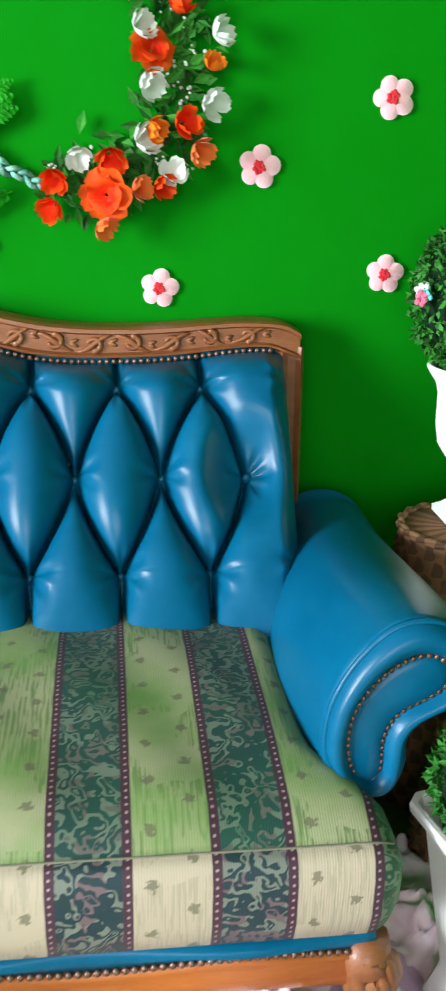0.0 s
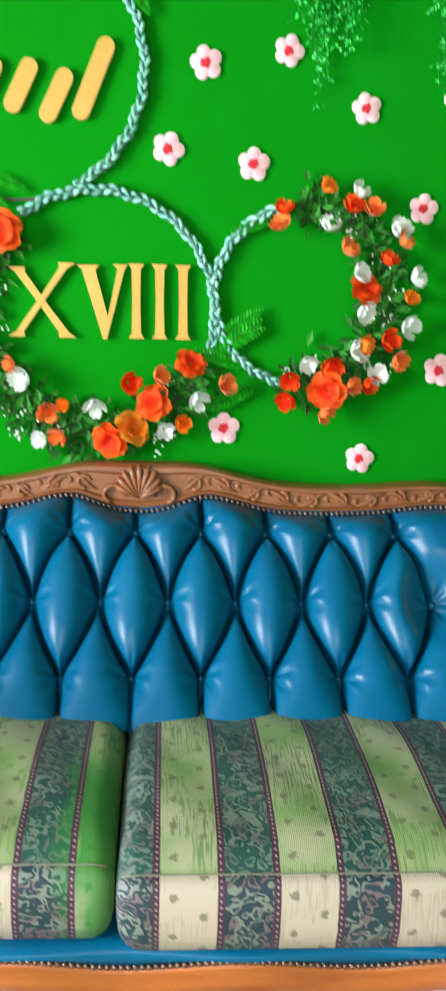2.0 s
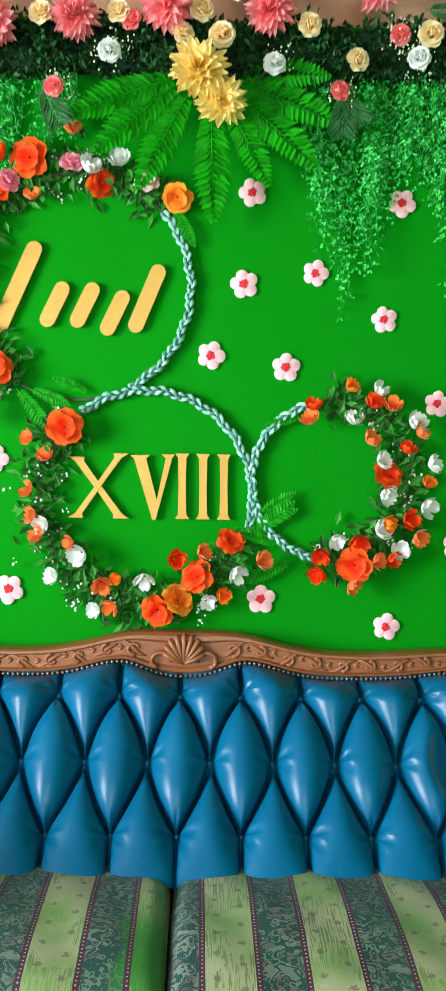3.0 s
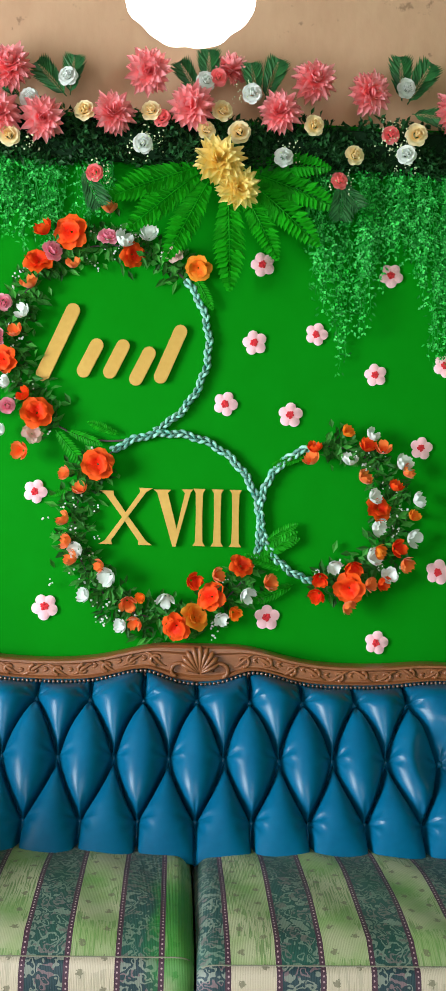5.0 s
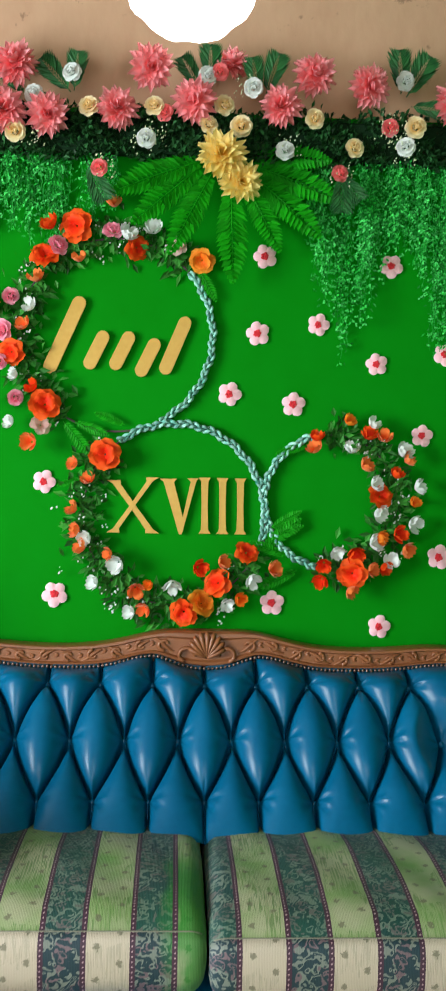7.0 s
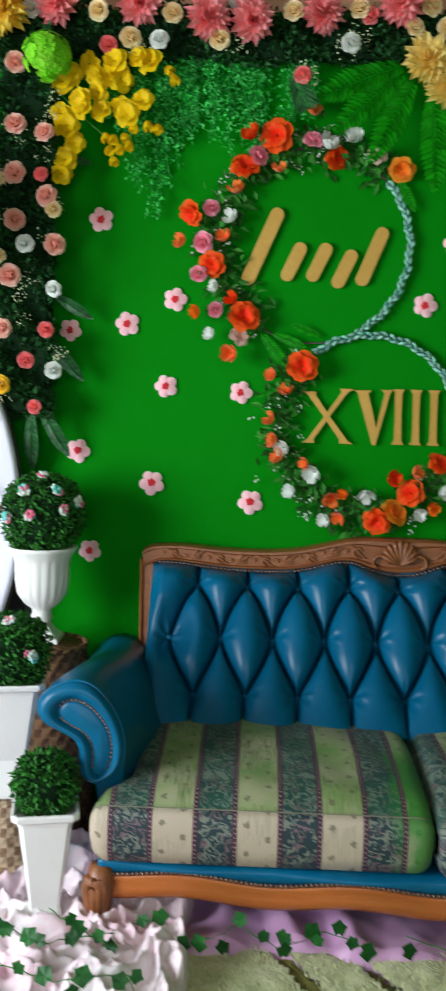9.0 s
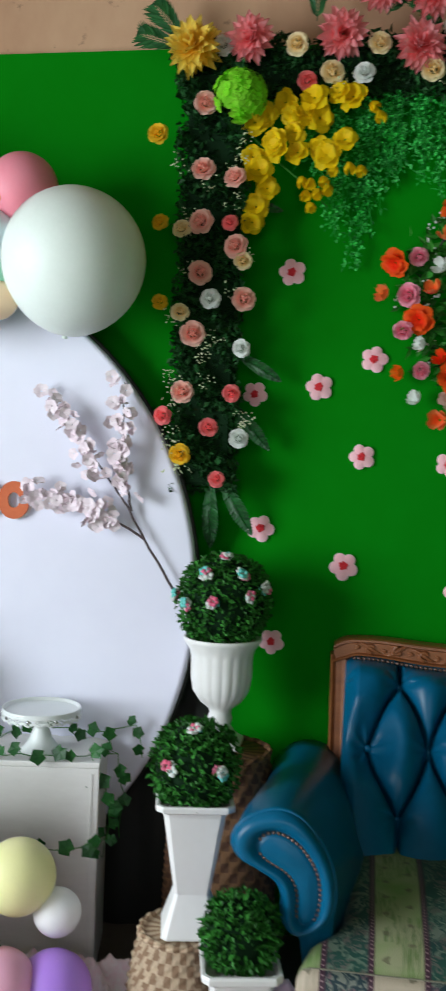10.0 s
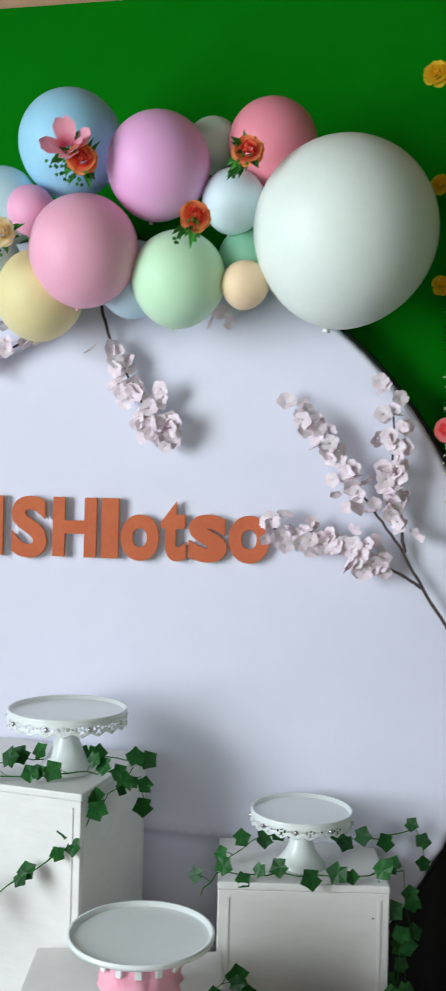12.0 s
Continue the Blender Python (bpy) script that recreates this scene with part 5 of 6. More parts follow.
def left_depth(x):
    return 0.22 + 0.34 * math.exp(-((x + 0.86) / 0.07) ** 2) + 0.10 * math.exp(-((x + 0.55) / 0.12) ** 2)


hanging(0.26, 0.96, 2.55, right_depth, 130, 51, "bright green vine with pale florets hanging on the wall")
hanging(-1.0, -0.32, 2.55, left_depth, 115, 52, "bright green vine with pale florets hanging on the wall")

# ---- garland down the side ----
side = thing("side_garland", (-1.267, 0, 2.018), "upright boxwood garland with salmon and white roses", "garland")
hedge(side, -0.105, 0.095, -0.66, 0.60, -0.16, -0.07, 6500, 61)
rnd.seed(62)
for x, z, k in ((-0.02, 0.46, "s"), (-0.018, 0.27, "s"), (0.075, 0.245, "s"), (-0.018, 0.12, "s"), (0.065, 0.118, "c"), (0.085, 0.05, "s"), (-0.02, -0.025, "s"), (0.11, -0.10, "s"), (-0.035, -0.20, "s"), (-0.06, -0.37, "s"), (-0.115, -0.44, "c"), (0.02, -0.47, "c"), (0.05, -0.62, "c"),
                (0.015, -0.10, "w"), (0.11, -0.24, "w"), (0.11, -0.50, "w"), (0.085, -0.37, "c"), (-0.075, 0.10, "v"), (-0.075, -0.14, "v"), (-0.06, -0.55, "y"), (-0.155, 0.375, "y"), (-0.14, 0.12, "v"), (-0.135, -0.11, "v"), (0.105, 0.01, "v")):
    me, nm, lb = {"s": (ROSE_S, "salmon_rose", "salmon cloth rose"), "c": (ROSE_R, "coral_rose", "coral cloth rose"), "w": (ROSE_W, "white_rose", "white cloth rose"), "y": (ROSE_Y, "yellow_rose", "yellow cloth rose"), "v": (ROSE_Y if x < -0.1 else ROSE_C, "yellow_rose" if x < -0.1 else "cream_rose", "yellow cloth rose" if x < -0.1 else "cream cloth rose")}[k]
    share(nm, me, side, facing((x, -0.165, z), (rnd.uniform(-.35, .35), -1, rnd.uniform(-.2, .35)), rnd.uniform(0, 6), rnd.uniform(0.74, 0.92) * (0.95 if k == "v" else 1.08)), lb)
bv, bf = [], []
for _ in range(26):
    x, z = rnd.choice((-0.08, 0.1, 0.0)) + rnd.uniform(-0.03, 0.03), rnd.uniform(-0.62, 0.4)
    for _k in range(16):
        bead(bv, bf, Vector((x, -0.155, z)) + rvec(0.026), rnd.uniform(0.0016, 0.003))
link_mesh("tiny_sprays", bv, bf, M["spray"], side)["kind"] = "stuff"
for x, z, a, s in ((0.09, -0.25, -30, 0.7), (0.08, -0.40, -50, 0.8), (0.05, -0.62, -60, 0.9), (0.02, -0.64, -90, 0.9), (0.08, 0.20, -10, 0.6)):
    frond(FERN_DARK, side, (x, -0.08, z), a, 0.1, s)
hy = share("hydrangea", HYD, top, facing((-1.185, -0.17, 2.495), (0.1, -1, 0.1), 0.4, 1.0), "lime green hydrangea")

# yellow orchid spray
orch = thing("orchid_spray", (-1.031, 0, 2.400), "spray of yellow cloth orchids beside the side garland", "flowers")
ORCHID = bloom_mesh("orchid", M["orchid"], 0.034, 71, 5, 0.16)
BUD = tulip_mesh("bud", M["orchid"], 0.019, 72)
rnd.seed(73)
ov, of = [], []
for pts in ([(-0.10, 0.10), (0.0, 0.09), (0.12, 0.10), (0.20, 0.08)], [(-0.12, 0.06), (-0.02, 0.0), (0.08, -0.05), (0.17, -0.08)], [(-0.14, 0.02), (-0.06, -0.06), (0.04, -0.14), (0.10, -0.20)]):
    tube([(x, -0.09, z) for x, z in pts], 0.0025, 5, ov, of)
link_mesh("stem", ov, of, M["leaf_mid"], orch, True)
for x, z in ((-0.115, 0.035), (-0.085, 0.06), (-0.03, 0.095), (0.02, 0.055), (0.07, 0.05), (0.0, 0.01), (0.125, 0.115), (0.165, 0.105), (-0.055, -0.02), (0.01, -0.05), (0.075, -0.035), (0.095, -0.06), (-0.12, -0.06), (-0.10, -0.10), (-0.075, -0.15), (-0.05, -0.045), (-0.105, -0.205), (-0.115, -0.25), (0.055, 0.10), (0.145, -0.02), (-0.01, 0.06)):
    share("orchid", ORCHID, orch, facing((x, -0.115 + rnd.uniform(-.015, .01), z), (rnd.uniform(-.6, .6), -1, rnd.uniform(-.5, .4)), rnd.uniform(0, 6), rnd.uniform(0.95, 1.3)), "yellow cloth orchid")
for x, z in ((0.215, 0.095), (0.24, 0.07), (0.12, -0.085), (0.155, -0.075), (0.02, -0.115), (0.05, -0.12), (0.085, -0.115), (0.04, -0.155), (0.07, -0.15), (0.045, -0.19), (0.19, -0.085), (0.10, -0.14)):
    share("bud", BUD, orch, facing((x, -0.105, z), (rnd.uniform(-.3, .6), -0.3, rnd.uniform(-1, -.4)), 0, 1) @ Matrix.Diagonal((1.0, 1.0, rnd.uniform(1.3, 1.7), 1.0)), "yellow bud")

# ---- round white panel and its lettering ----
PX, PZ, PR, PY = -2.287, 1.041, 1.014, -0.13


def round_panel():
    pan = thing("round_panel", (PX, PY, 0.0), "large round white fabric backdrop panel with a horizontal ridge", "backdrop panel")
    vs, fs = [], []
    rings, n = 120, 144
    for j in range(rings + 1):
        r = PR * j / rings
        for i in range(n):
            a = 2 * math.pi * i / n
            x, z = r * math.cos(a), r * math.sin(a)
            zz = z + PZ
            y = -0.024 * math.exp(-((zz - 0.606) / 0.013) ** 2) + 0.010 * math.exp(-((zz - 0.572) / 0.025) ** 2)
            y += 0.0025 * noise.noise(Vector((x * 2.2, z * 1.7, 3)))
            # creases where the cloth is pulled round the rim
            edge = max(0.0, (r / PR - 0.86) / 0.14)
            y += 0.004 * edge * math.sin(a * 37 + 2 * math.sin(a * 5)) * max(0.0, math.sin(a * 3 + 0.6))
            if j == rings:
                y += 0.012
            vs.append((x, y, zz))
    fs = grid_faces(n, rings + 1, 0, True)
    b = len(vs)
    vs.extend((PR * math.cos(2 * math.pi * i / n), 0.030, PZ + PR * math.sin(2 * math.pi * i / n)) for i in range(n))
    fs.extend((b - n + i, b - n + (i + 1) % n, b + (i + 1) % n, b + i) for i in range(n))
    link_mesh("cloth", [v for v in vs], fs, M["panel"], pan, True)
    rv, rf = [], []
    tube([((PR + 0.003) * math.cos(2 * math.pi * i / n), 0.026, PZ + (PR + 0.003) * math.sin(2 * math.pi * i / n)) for i in range(n + 1)], 0.008, 6, rv, rf)
    link_mesh("rim", rv, rf, M["panel_dark"], pan, True, "dark metal rim")
    for s in (-0.45, 0.45):
        part("foot", box_bm(s - 0.02, s + 0.02, -0.02, 0.10, 0.0, 0.20, 0.003, 1), M["panel_dark"], pan)


round_panel()
# black sheet with slight folds, low behind the panel's right side
sheet_v = []
for j in range(2):
    for i in range(30):
        x = -1.85 + 0.63 * i / 29
        sheet_v.append((x, -0.035 + 0.008 * math.sin(i * 1.1) - 0.008 * j, 0.96 if j == 0 else 0.0))
tagged(link_mesh("black_sheet", sheet_v, [tuple(reversed(f)) for f in grid_faces(30, 2)], M["panel_dark"], None, True), "black folded sheet behind the round panel", "drape")

# lettering on the panel: each letter a foam board cut-out with a white backing
word = thing("foam_lettering", (0.0166, 0, -0.0106), "rust orange foam letters ISHlotso on the round panel", "lettering")
word.scale = (1.0228, 1, 1.0195)
for ch, x0, x1, z0, z1 in (("I", -2.458, -2.419, 1.241, 1.387), ("S", -2.397, -2.306, 1.237, 1.388), ("H", -2.291, -2.181, 1.243, 1.387), ("l", -2.168, -2.126, 1.243, 1.387),
                           ("o", -2.120, -2.026, 1.239, 1.350), ("t", -2.022, -1.960, 1.241, 1.383), ("s", -1.954, -1.862, 1.241, 1.354), ("o", -1.858, -1.762, 1.242, 1.354)):
    cu = bpy.data.curves.new("letter", "FONT")
    cu.body, cu.extrude, cu.offset, cu.resolution_u = ch, 0.06, 0.042, 6
    tmp = new("letter_tmp", cu)
    dg = bpy.context.evaluated_depsgraph_get()
    me = bpy.data.meshes.new_from_object(tmp.evaluated_get(dg))
    bpy.data.objects.remove(tmp)
    co = [v.co.copy() for v in me.vertices]
    ax, bx = min(c.x for c in co), max(c.x for c in co)
    ay, by = min(c.y for c in co), max(c.y for c in co)
    az, bz = min(c.z for c in co), max(c.z for c in co)
    for v, c in zip(me.vertices, co):
        v.co = (x0 + (c.x - ax) / (bx - ax) * (x1 - x0), PY - 0.020 - (c.z - az) / (bz - az) * 0.006, z0 + (c.y - ay) / (by - ay) * (z1 - z0))
    back = me.copy()
    me.materials.clear()
    me.materials.append(M["rust"])
    back.materials.clear()
    back.materials.append(M["foam"])
    cx, cz = (x0 + x1) / 2, (z0 + z1) / 2
    for v in back.vertices:
        v.co = (cx + (v.co.x - cx) * 1.03 + 0.003, v.co.y * 1.0 + 0.012 - (v.co.y - (PY - 0.02)) * 0.2, cz + (v.co.z - cz) * 1.02 - 0.001)
    letter = new("letter", me)
    letter.parent = word
    bk = new("letter_backing", back)
    bk.parent = letter
    bk["label"] = "white foam backing"

# ---- blossom branches ----
rnd.seed(81)
bvs, bfs = [], []
for k in range(5):
    petal(bvs, bfs, k * 1.2566, 0.002, 0.017, 0.019, 30, 0, 0.5, 0.1, 0, 3, 4, 0.08)
BLOSSOM = mesh_of("blossom", bvs, bfs, M["blossom"])


def branch(paths, label, dense):
    """paths: lists of (x, z) on the panel; dense: for each, the stretch that carries blossom."""
    b = thing("blossom_branch", (0.018, 0, -0.015), label, "branch", "blossom branches on the round panel")
    b.scale = (1.0228, 1, 1.0195)
    vs, fs = [], []
    for path in paths:
        pts = []
        for i in range(len(path) - 1):
            for q in range(5):
                t = q / 5
                pts.append((path[i][0] + (path[i + 1][0] - path[i][0]) * t + rnd.uniform(-.002, .002), PY - 0.028 - rnd.uniform(0, .004), path[i][1] + (path[i + 1][1] - path[i][1]) * t))
        pts.append((path[-1][0], PY - 0.03, path[-1][1]))
        tube(pts, [0.0042 * (1 - 0.6 * q / len(pts)) for q in range(len(pts))], 5, vs, fs)
    link_mesh("twig", vs, fs, M["twig"], b, True)
    for path, (t0, t1, cnt) in zip(paths, dense):
        for _ in range(cnt):
            t = rnd.uniform(t0, t1) * (len(path) - 1)
            i = min(int(t), len(path) - 2)
            f = t - i
            p = Vector((path[i][0] + (path[i + 1][0] - path[i][0]) * f, PY - 0.042 - rnd.uniform(0, 0.03), path[i][1] + (path[i + 1][1] - path[i][1]) * f))
            p += Vector((rnd.gauss(0, 0.020), 0, rnd.gauss(0, 0.020)))
            share("blossom", BLOSSOM, b, facing(p, Vector((0, -1, 0)) + rvec(0.9), rnd.uniform(0, 6), rnd.uniform(0.8, 1.25)))
    return b


branch([[(-1.318, 1.055), (-1.412, 1.204), (-1.468, 1.299), (-1.516, 1.365), (-1.575, 1.442), (-1.635, 1.527), (-1.70, 1.60)],
        [(-1.455, 1.285), (-1.468, 1.352), (-1.487, 1.452), (-1.486, 1.552), (-1.485, 1.655)],
        [(-1.412, 1.204), (-1.460, 1.235), (-1.526, 1.263), (-1.614, 1.300), (-1.765, 1.333)]],
       "pale pink cherry blossom branch with dark twigs", ((0.55, 1.0, 40), (0.28, 1.0, 52), (0.38, 1.0, 64)))
branch([[(-2.190, 1.88), (-2.157, 1.764), (-2.099, 1.659), (-2.042, 1.570), (-1.995, 1.520)]], "drooping pale pink cherry blossom branch", ((0.30, 1.0, 60),))
branch([[(-2.25, 1.86), (-2.351, 1.779), (-2.449, 1.733), (-2.53, 1.71)]], "pale pink cherry blossom branch under the balloons", ((0.1, 1.0, 30),))
branch([[(-1.93, 1.86), (-1.90, 1.835), (-1.875, 1.835)]], "short sprig of pale cherry blossom", ((0.2, 1.0, 6),))


# ---- balloons ----
def balloon_mesh():
    vs, fs = [], []
    prof = []
    for j in range(25):
        t = math.pi * j / 24
        z = -math.cos(t)
        r = math.sin(t) * (1.0 if z > 0 else 1.0 - 0.07 * (-z) ** 2)
        prof.append((max(r, 0.012), z * (1.0 if z > 0 else 1.07)))
    return lathe(prof, 40)


BV, BF = balloon_mesh()
KV, KF = lathe([(0.014, -1.05), (0.03, -1.08), (0.045, -1.12), (0.02, -1.11)], 10)
LATEX = {}


def balloon(x, y, z, r, color, word_, group="balloons over the round panel", turn=(0.3, 0.2)):
    if color not in LATEX:
        LATEX[color] = latex("latex_" + word_.replace(" ", "_"), C(color))
    b = thing("balloon", (x, y, z), f"round {word_} latex balloon in the balloon cluster", "balloon", group)
    b.rotation_euler = (turn[0], turn[1], 0)
    b.scale = (r, r, r)
    link_mesh("skin", BV, BF, LATEX[color], b, True)
    link_mesh("knot", KV, KF, LATEX[color], b, True)


for x, z, r, y, c, w in ((-1.603, 1.980, 0.192, -0.37, "#d3e2d6", "pale mint"), (-2.004, 2.124, 0.111, -0.40, "#d79fcb", "lilac"), (-1.767, 2.184, 0.096, -0.33, "#d8808f", "dusty pink"),
                         (-2.216, 2.194, 0.115, -0.36, "#8fc4dc", "sky blue"), (-2.160, 1.940, 0.117, -0.42, "#f29fb6", "pink"), (-1.963, 1.888, 0.102, -0.36, "#b7dcb9", "soft green"),
                         (-1.845, 2.054, 0.068, -0.36, "#c3d6dc", "pale grey blue"), (-1.905, 2.198, 0.060, -0.30, "#b9d3bf", "grey green"), (-1.816, 1.872, 0.051, -0.36, "#e8c3a0", "peach"),
                         (-2.291, 2.036, 0.053, -0.40, "#ee9dbd", "small pink"), (-2.290, 1.862, 0.100, -0.34, "#d5c892", "straw yellow"), (-1.822, 1.945, 0.066, -0.29, "#7db89a", "sea green"),
                         (-2.375, 2.060, 0.085, -0.36, "#b8d6e6", "pale blue"), (-2.430, 1.930, 0.095, -0.36, "#b7d3ea", "pale blue"), (-2.085, 1.905, 0.085, -0.29, "#b5cfe0", "pale blue")):
    balloon(x * 1.0288 + 0.037, y + 0.04, z * 1.0275 - 0.039, r * 1.038, c, w)
for x, y, z, r, c, w in ((-1.565, -0.74, 0.455, 0.088, "#e3db9d", "straw yellow"), (-1.455, -0.80, 0.225, 0.088, "#a878d8", "violet"), (-1.56, -0.86, 0.255, 0.080, "#f0a0b8", "pink"),
                         (-1.69, -0.84, 0.325, 0.075, "#d9ecef", "pale blue"), (-1.675, -0.74, 0.425, 0.048, "#c5e2c3", "soft green"), (-1.475, -0.72, 0.37, 0.056, "#efe0e4", "pearl"),
                         (-1.62, -0.93, 0.12, 0.085, "#d79fcb", "lilac"), (-1.42, -0.86, 0.09, 0.06, "#f0a0b8", "pink")):
    balloon(x * 1.06 + 0.064, y + 0.06, max(r, z * 1.045 - 0.067), r * 1.05, c, w, "balloons on the floor by the plinths")
rnd.seed(91)
ROSE_O = rose_mesh("orange_rose", M["posy"], 0.030, 92)
LILY = tulip_mesh("pink_lily", M["magenta"], 0.042, 93, 25)
for x, z, kind in ((-1.79, 2.092, "o"), (-1.895, 1.965, "o"), (-2.135, 2.09, "o"), (-2.165, 2.115, "l"), (-2.31, 1.945, "y")):
    t = thing("balloon_posy", (x * 1.0288 + 0.037, -0.47, z * 1.0275 - 0.029), {"o": "red rose with yellow petal rims tucked between balloons", "l": "pink lily with white buds between balloons", "y": "cream flower cluster between balloons"}[kind], "flower", "posies among the balloons")
    me = {"o": ROSE_O, "l": LILY, "y": ROSE_C}[kind]
    share("flower", me, t, facing((0, -0.01, 0), (rnd.uniform(-.2, .5), -1, rnd.uniform(-.2, .6)), rnd.uniform(0, 6), 1.0))
    gv, gf = [], []
    for _ in range(16):
        d = rvec() + Vector((-0.4, 0, -0.3))
        leaf(gv, gf, d * 0.012, d, (0, -1, 0.2), rnd.uniform(0.03, 0.055), rnd.uniform(0.012, 0.018))
    for _ in range(14):
        bead(gv, gf, Vector((-0.02, -0.012, -0.03)) + rvec(0.022), 0.004)
    link_mesh("leaves", gv, gf, M["leaf_mid"], t)
petit = thing("balloon_posy", (-1.632, -0.80, 0.293), "small pink rose with green leaves on the floor balloons", "flower")
share("flower", rose_mesh("pink_rose", M["magenta"], 0.022, 94), petit, facing((0, 0, 0), (0, -1, 0.8)))
gv, gf = [], []
for _ in range(9):
    d = rvec()
    leaf(gv, gf, d * 0.01, d, (0, -0.5, 1), 0.05, 0.016)
link_mesh("leaves", gv, gf, M["leaf"], petit)


# ---- plinths, cake stands, ivy ----
def plinth(x, y, w, d, h, rz, label):
    p = thing("plinth", (x, y, 0), label, "plinth", "white display plinths")
    p.rotation_euler = (0, 0, radians(rz))
    part("top_board", box_bm(-w / 2, w / 2, -d / 2, d / 2, h - 0.016, h, 0.003, 2), M["plinth"], p)
    t = 0.012
    part("front_board", box_bm(-w / 2 + 0.001, w / 2 - 0.001, -d / 2 + 0.001, -d / 2 + t, 0, h - 0.0165, 0.002, 1), M["plinth"], p)
    part("back_board", box_bm(-w / 2 + 0.001, w / 2 - 0.001, d / 2 - t, d / 2 - 0.001, 0, h - 0.0165, 0.002, 1), M["plinth"], p)
    for s in (-1, 1):
        a, b = sorted((s * (w / 2 - 0.001), s * (w / 2 - t)))
        part("side_board", box_bm(a, b, -d / 2 + t + 0.0005, d / 2 - t - 0.0005, 0, h - 0.0165, 0.002, 1), M["plinth"], p)
    # fine trim lines on the front
    for s in (-1, 1):
        part("trim", box_bm(s * (w / 2 - 0.022) - 0.004, s * (w / 2 - 0.022) + 0.004, -d / 2 - 0.0012, -d / 2 + 0.0005, 0.02, h - 0.03, 0.001, 1), M["plinth"], p)
    return p


plinth(-2.290, -0.335, 0.410, 0.350, 0.797, -7, "tall white painted plinth with ivy over its edge")
plinth(-1.684, -0.272, 0.362, 0.265, 0.606, 10, "white painted plinth with ivy round its top")
plinth(-1.970, -0.686, 0.378, 0.337, 0.486, 11, "low white painted plinth in front of the others")


def cake_stand(x, y, z, r, h, lace, label):
    s = thing("cake_stand", (x, y, z), label, "cake stand", "cake stands on the plinths")
    vs, fs = lathe([(0.0005, h - 0.004), (r * 0.5, h - 0.004), (r * 0.90, h - 0.004), (r * 0.94, h - 0.004), (r * 0.952, h - 0.0035), (r * 0.965, h + 0.004), (r, h + 0.005), (r * 1.01, h), (r, h - 0.006), (r * 0.4, h - 0.010), (0.02, h - 0.012)], 72)
    link_mesh("plate", vs, fs, M["enamel"], s, True)
    base = [(0.0005, 0.0), (r * 0.50, 0.0), (r * 0.50, 0.005), (r * 0.44, 0.012), (r * 0.30, h * 0.28), (r * 0.19, h * 0.55), (r * 0.15, h * 0.8), (r * 0.19, h - 0.010)]
    vs, fs = lathe(base, 48)
    link_mesh("pedestal", vs, fs, M["enamel"], s, True)
    if lace:
        n, hh = 22, r * 0.25
        vs, fs = [], []
        seg = n * 12
        rows = 9
        for j in range(rows):
            for i in range(seg):
                a = 2 * math.pi * i / seg
                ph = (i % 12) / 12
                low = hh * (0.72 + 0.28 * (1 - abs(2 * ph - 1)))
                vs.append((r * 0.995 * math.cos(a), r * 0.995 * math.sin(a), h - 0.002 - low * j / (rows - 1)))
        for j in range(rows - 1):
            for i in range(seg):
                ph = i % 12
                hole = (j in (3, 4) and ph in (2, 3, 8, 9)) or (j in (2, 5) and ph in (5, 6)) or (j == 4 and ph in (5, 6, 0, 11)) or (j == 6 and ph in (4, 7))
                if not hole:
                    a, b = j * seg + i, j * seg + (i + 1) % seg
                    fs.append((a, b, b + seg, a + seg))
        sk = link_mesh("lace_skirt", vs, fs, M["enamel"], s, True, "pierced scalloped white metal skirt")
        sol = sk.modifiers.new("thickness", "SOLIDIFY")
        sol.thickness = 0.0016
        for k in range(9):
            a = radians(-90 + (k - 4) * 40)
            gvv, gff = [], []
            bead(gvv, gff, (r * 1.005 * math.cos(a), r * 1.005 * math.sin(a), h - hh * 0.5), 0.006)
            link_mesh("gem", gvv, gff, M["gem"], s, True, "clear round gem")
    else:
        vs, fs = lathe([(r * 0.46, 0.006), (r * 0.55, 0.02), (r * 0.50, 0.035), (r * 0.57, 0.05), (r * 0.52, 0.07), (r * 0.58, 0.085), (r * 0.54, h - 0.012)], 60, lambda a, z: 1 + 0.07 * math.sin(a * 13 + z * 90) + 0.03 * math.sin(a * 29))
        link_mesh("ruffle", vs, fs, M["pinkruff"], s, True, "pink ruffled paper band")
        for k in range(14):
            a = 2 * math.pi * k / 14
            c, q = math.cos(a), math.sin(a)
            part("white_tab", box_bm(-0.006, 0.006, -0.003, 0.003, 0, 0.026, 0.001, 1), M["enamel"], s).matrix_basis = Matrix.Translation((r * 0.61 * c, r * 0.61 * q, h - 0.045)) @ Matrix.Rotation(a + math.pi / 2, 4, "Z")
    return s


cake_stand(-2.200, -0.370, 0.797, 0.132, 0.135, True, "white enamel cake stand with a lace rim and gems")
cake_stand(-1.680, -0.295, 0.606, 0.111, 0.121, True, "white enamel cake stand with a lace rim and gems")
cake_stand(-1.923, -0.730, 0.486, 0.132, 0.133, False, "white cake stand with a pink ruffled pedestal")

# ivy leaf: five-pointed
IVV = [(0, 0, 0)]
for a, r in ((0, 1.0), (36, 0.72), (70, 0.92), (110, 0.66), (150, 0.78), (180, 0.45), (210, 0.78), (250, 0.66), (290, 0.92), (324, 0.72)):
    IVV.append((0.0235 * r * math.sin(radians(a)), 0.0235 * r * math.cos(radians(a)), 0.004 * (1 - r)))
IVF = [(0, i, i % 10 + 1) for i in range(1, 11)]
IVY = mesh_of("ivy_leaf", IVV, IVF, M["ivy"], False)


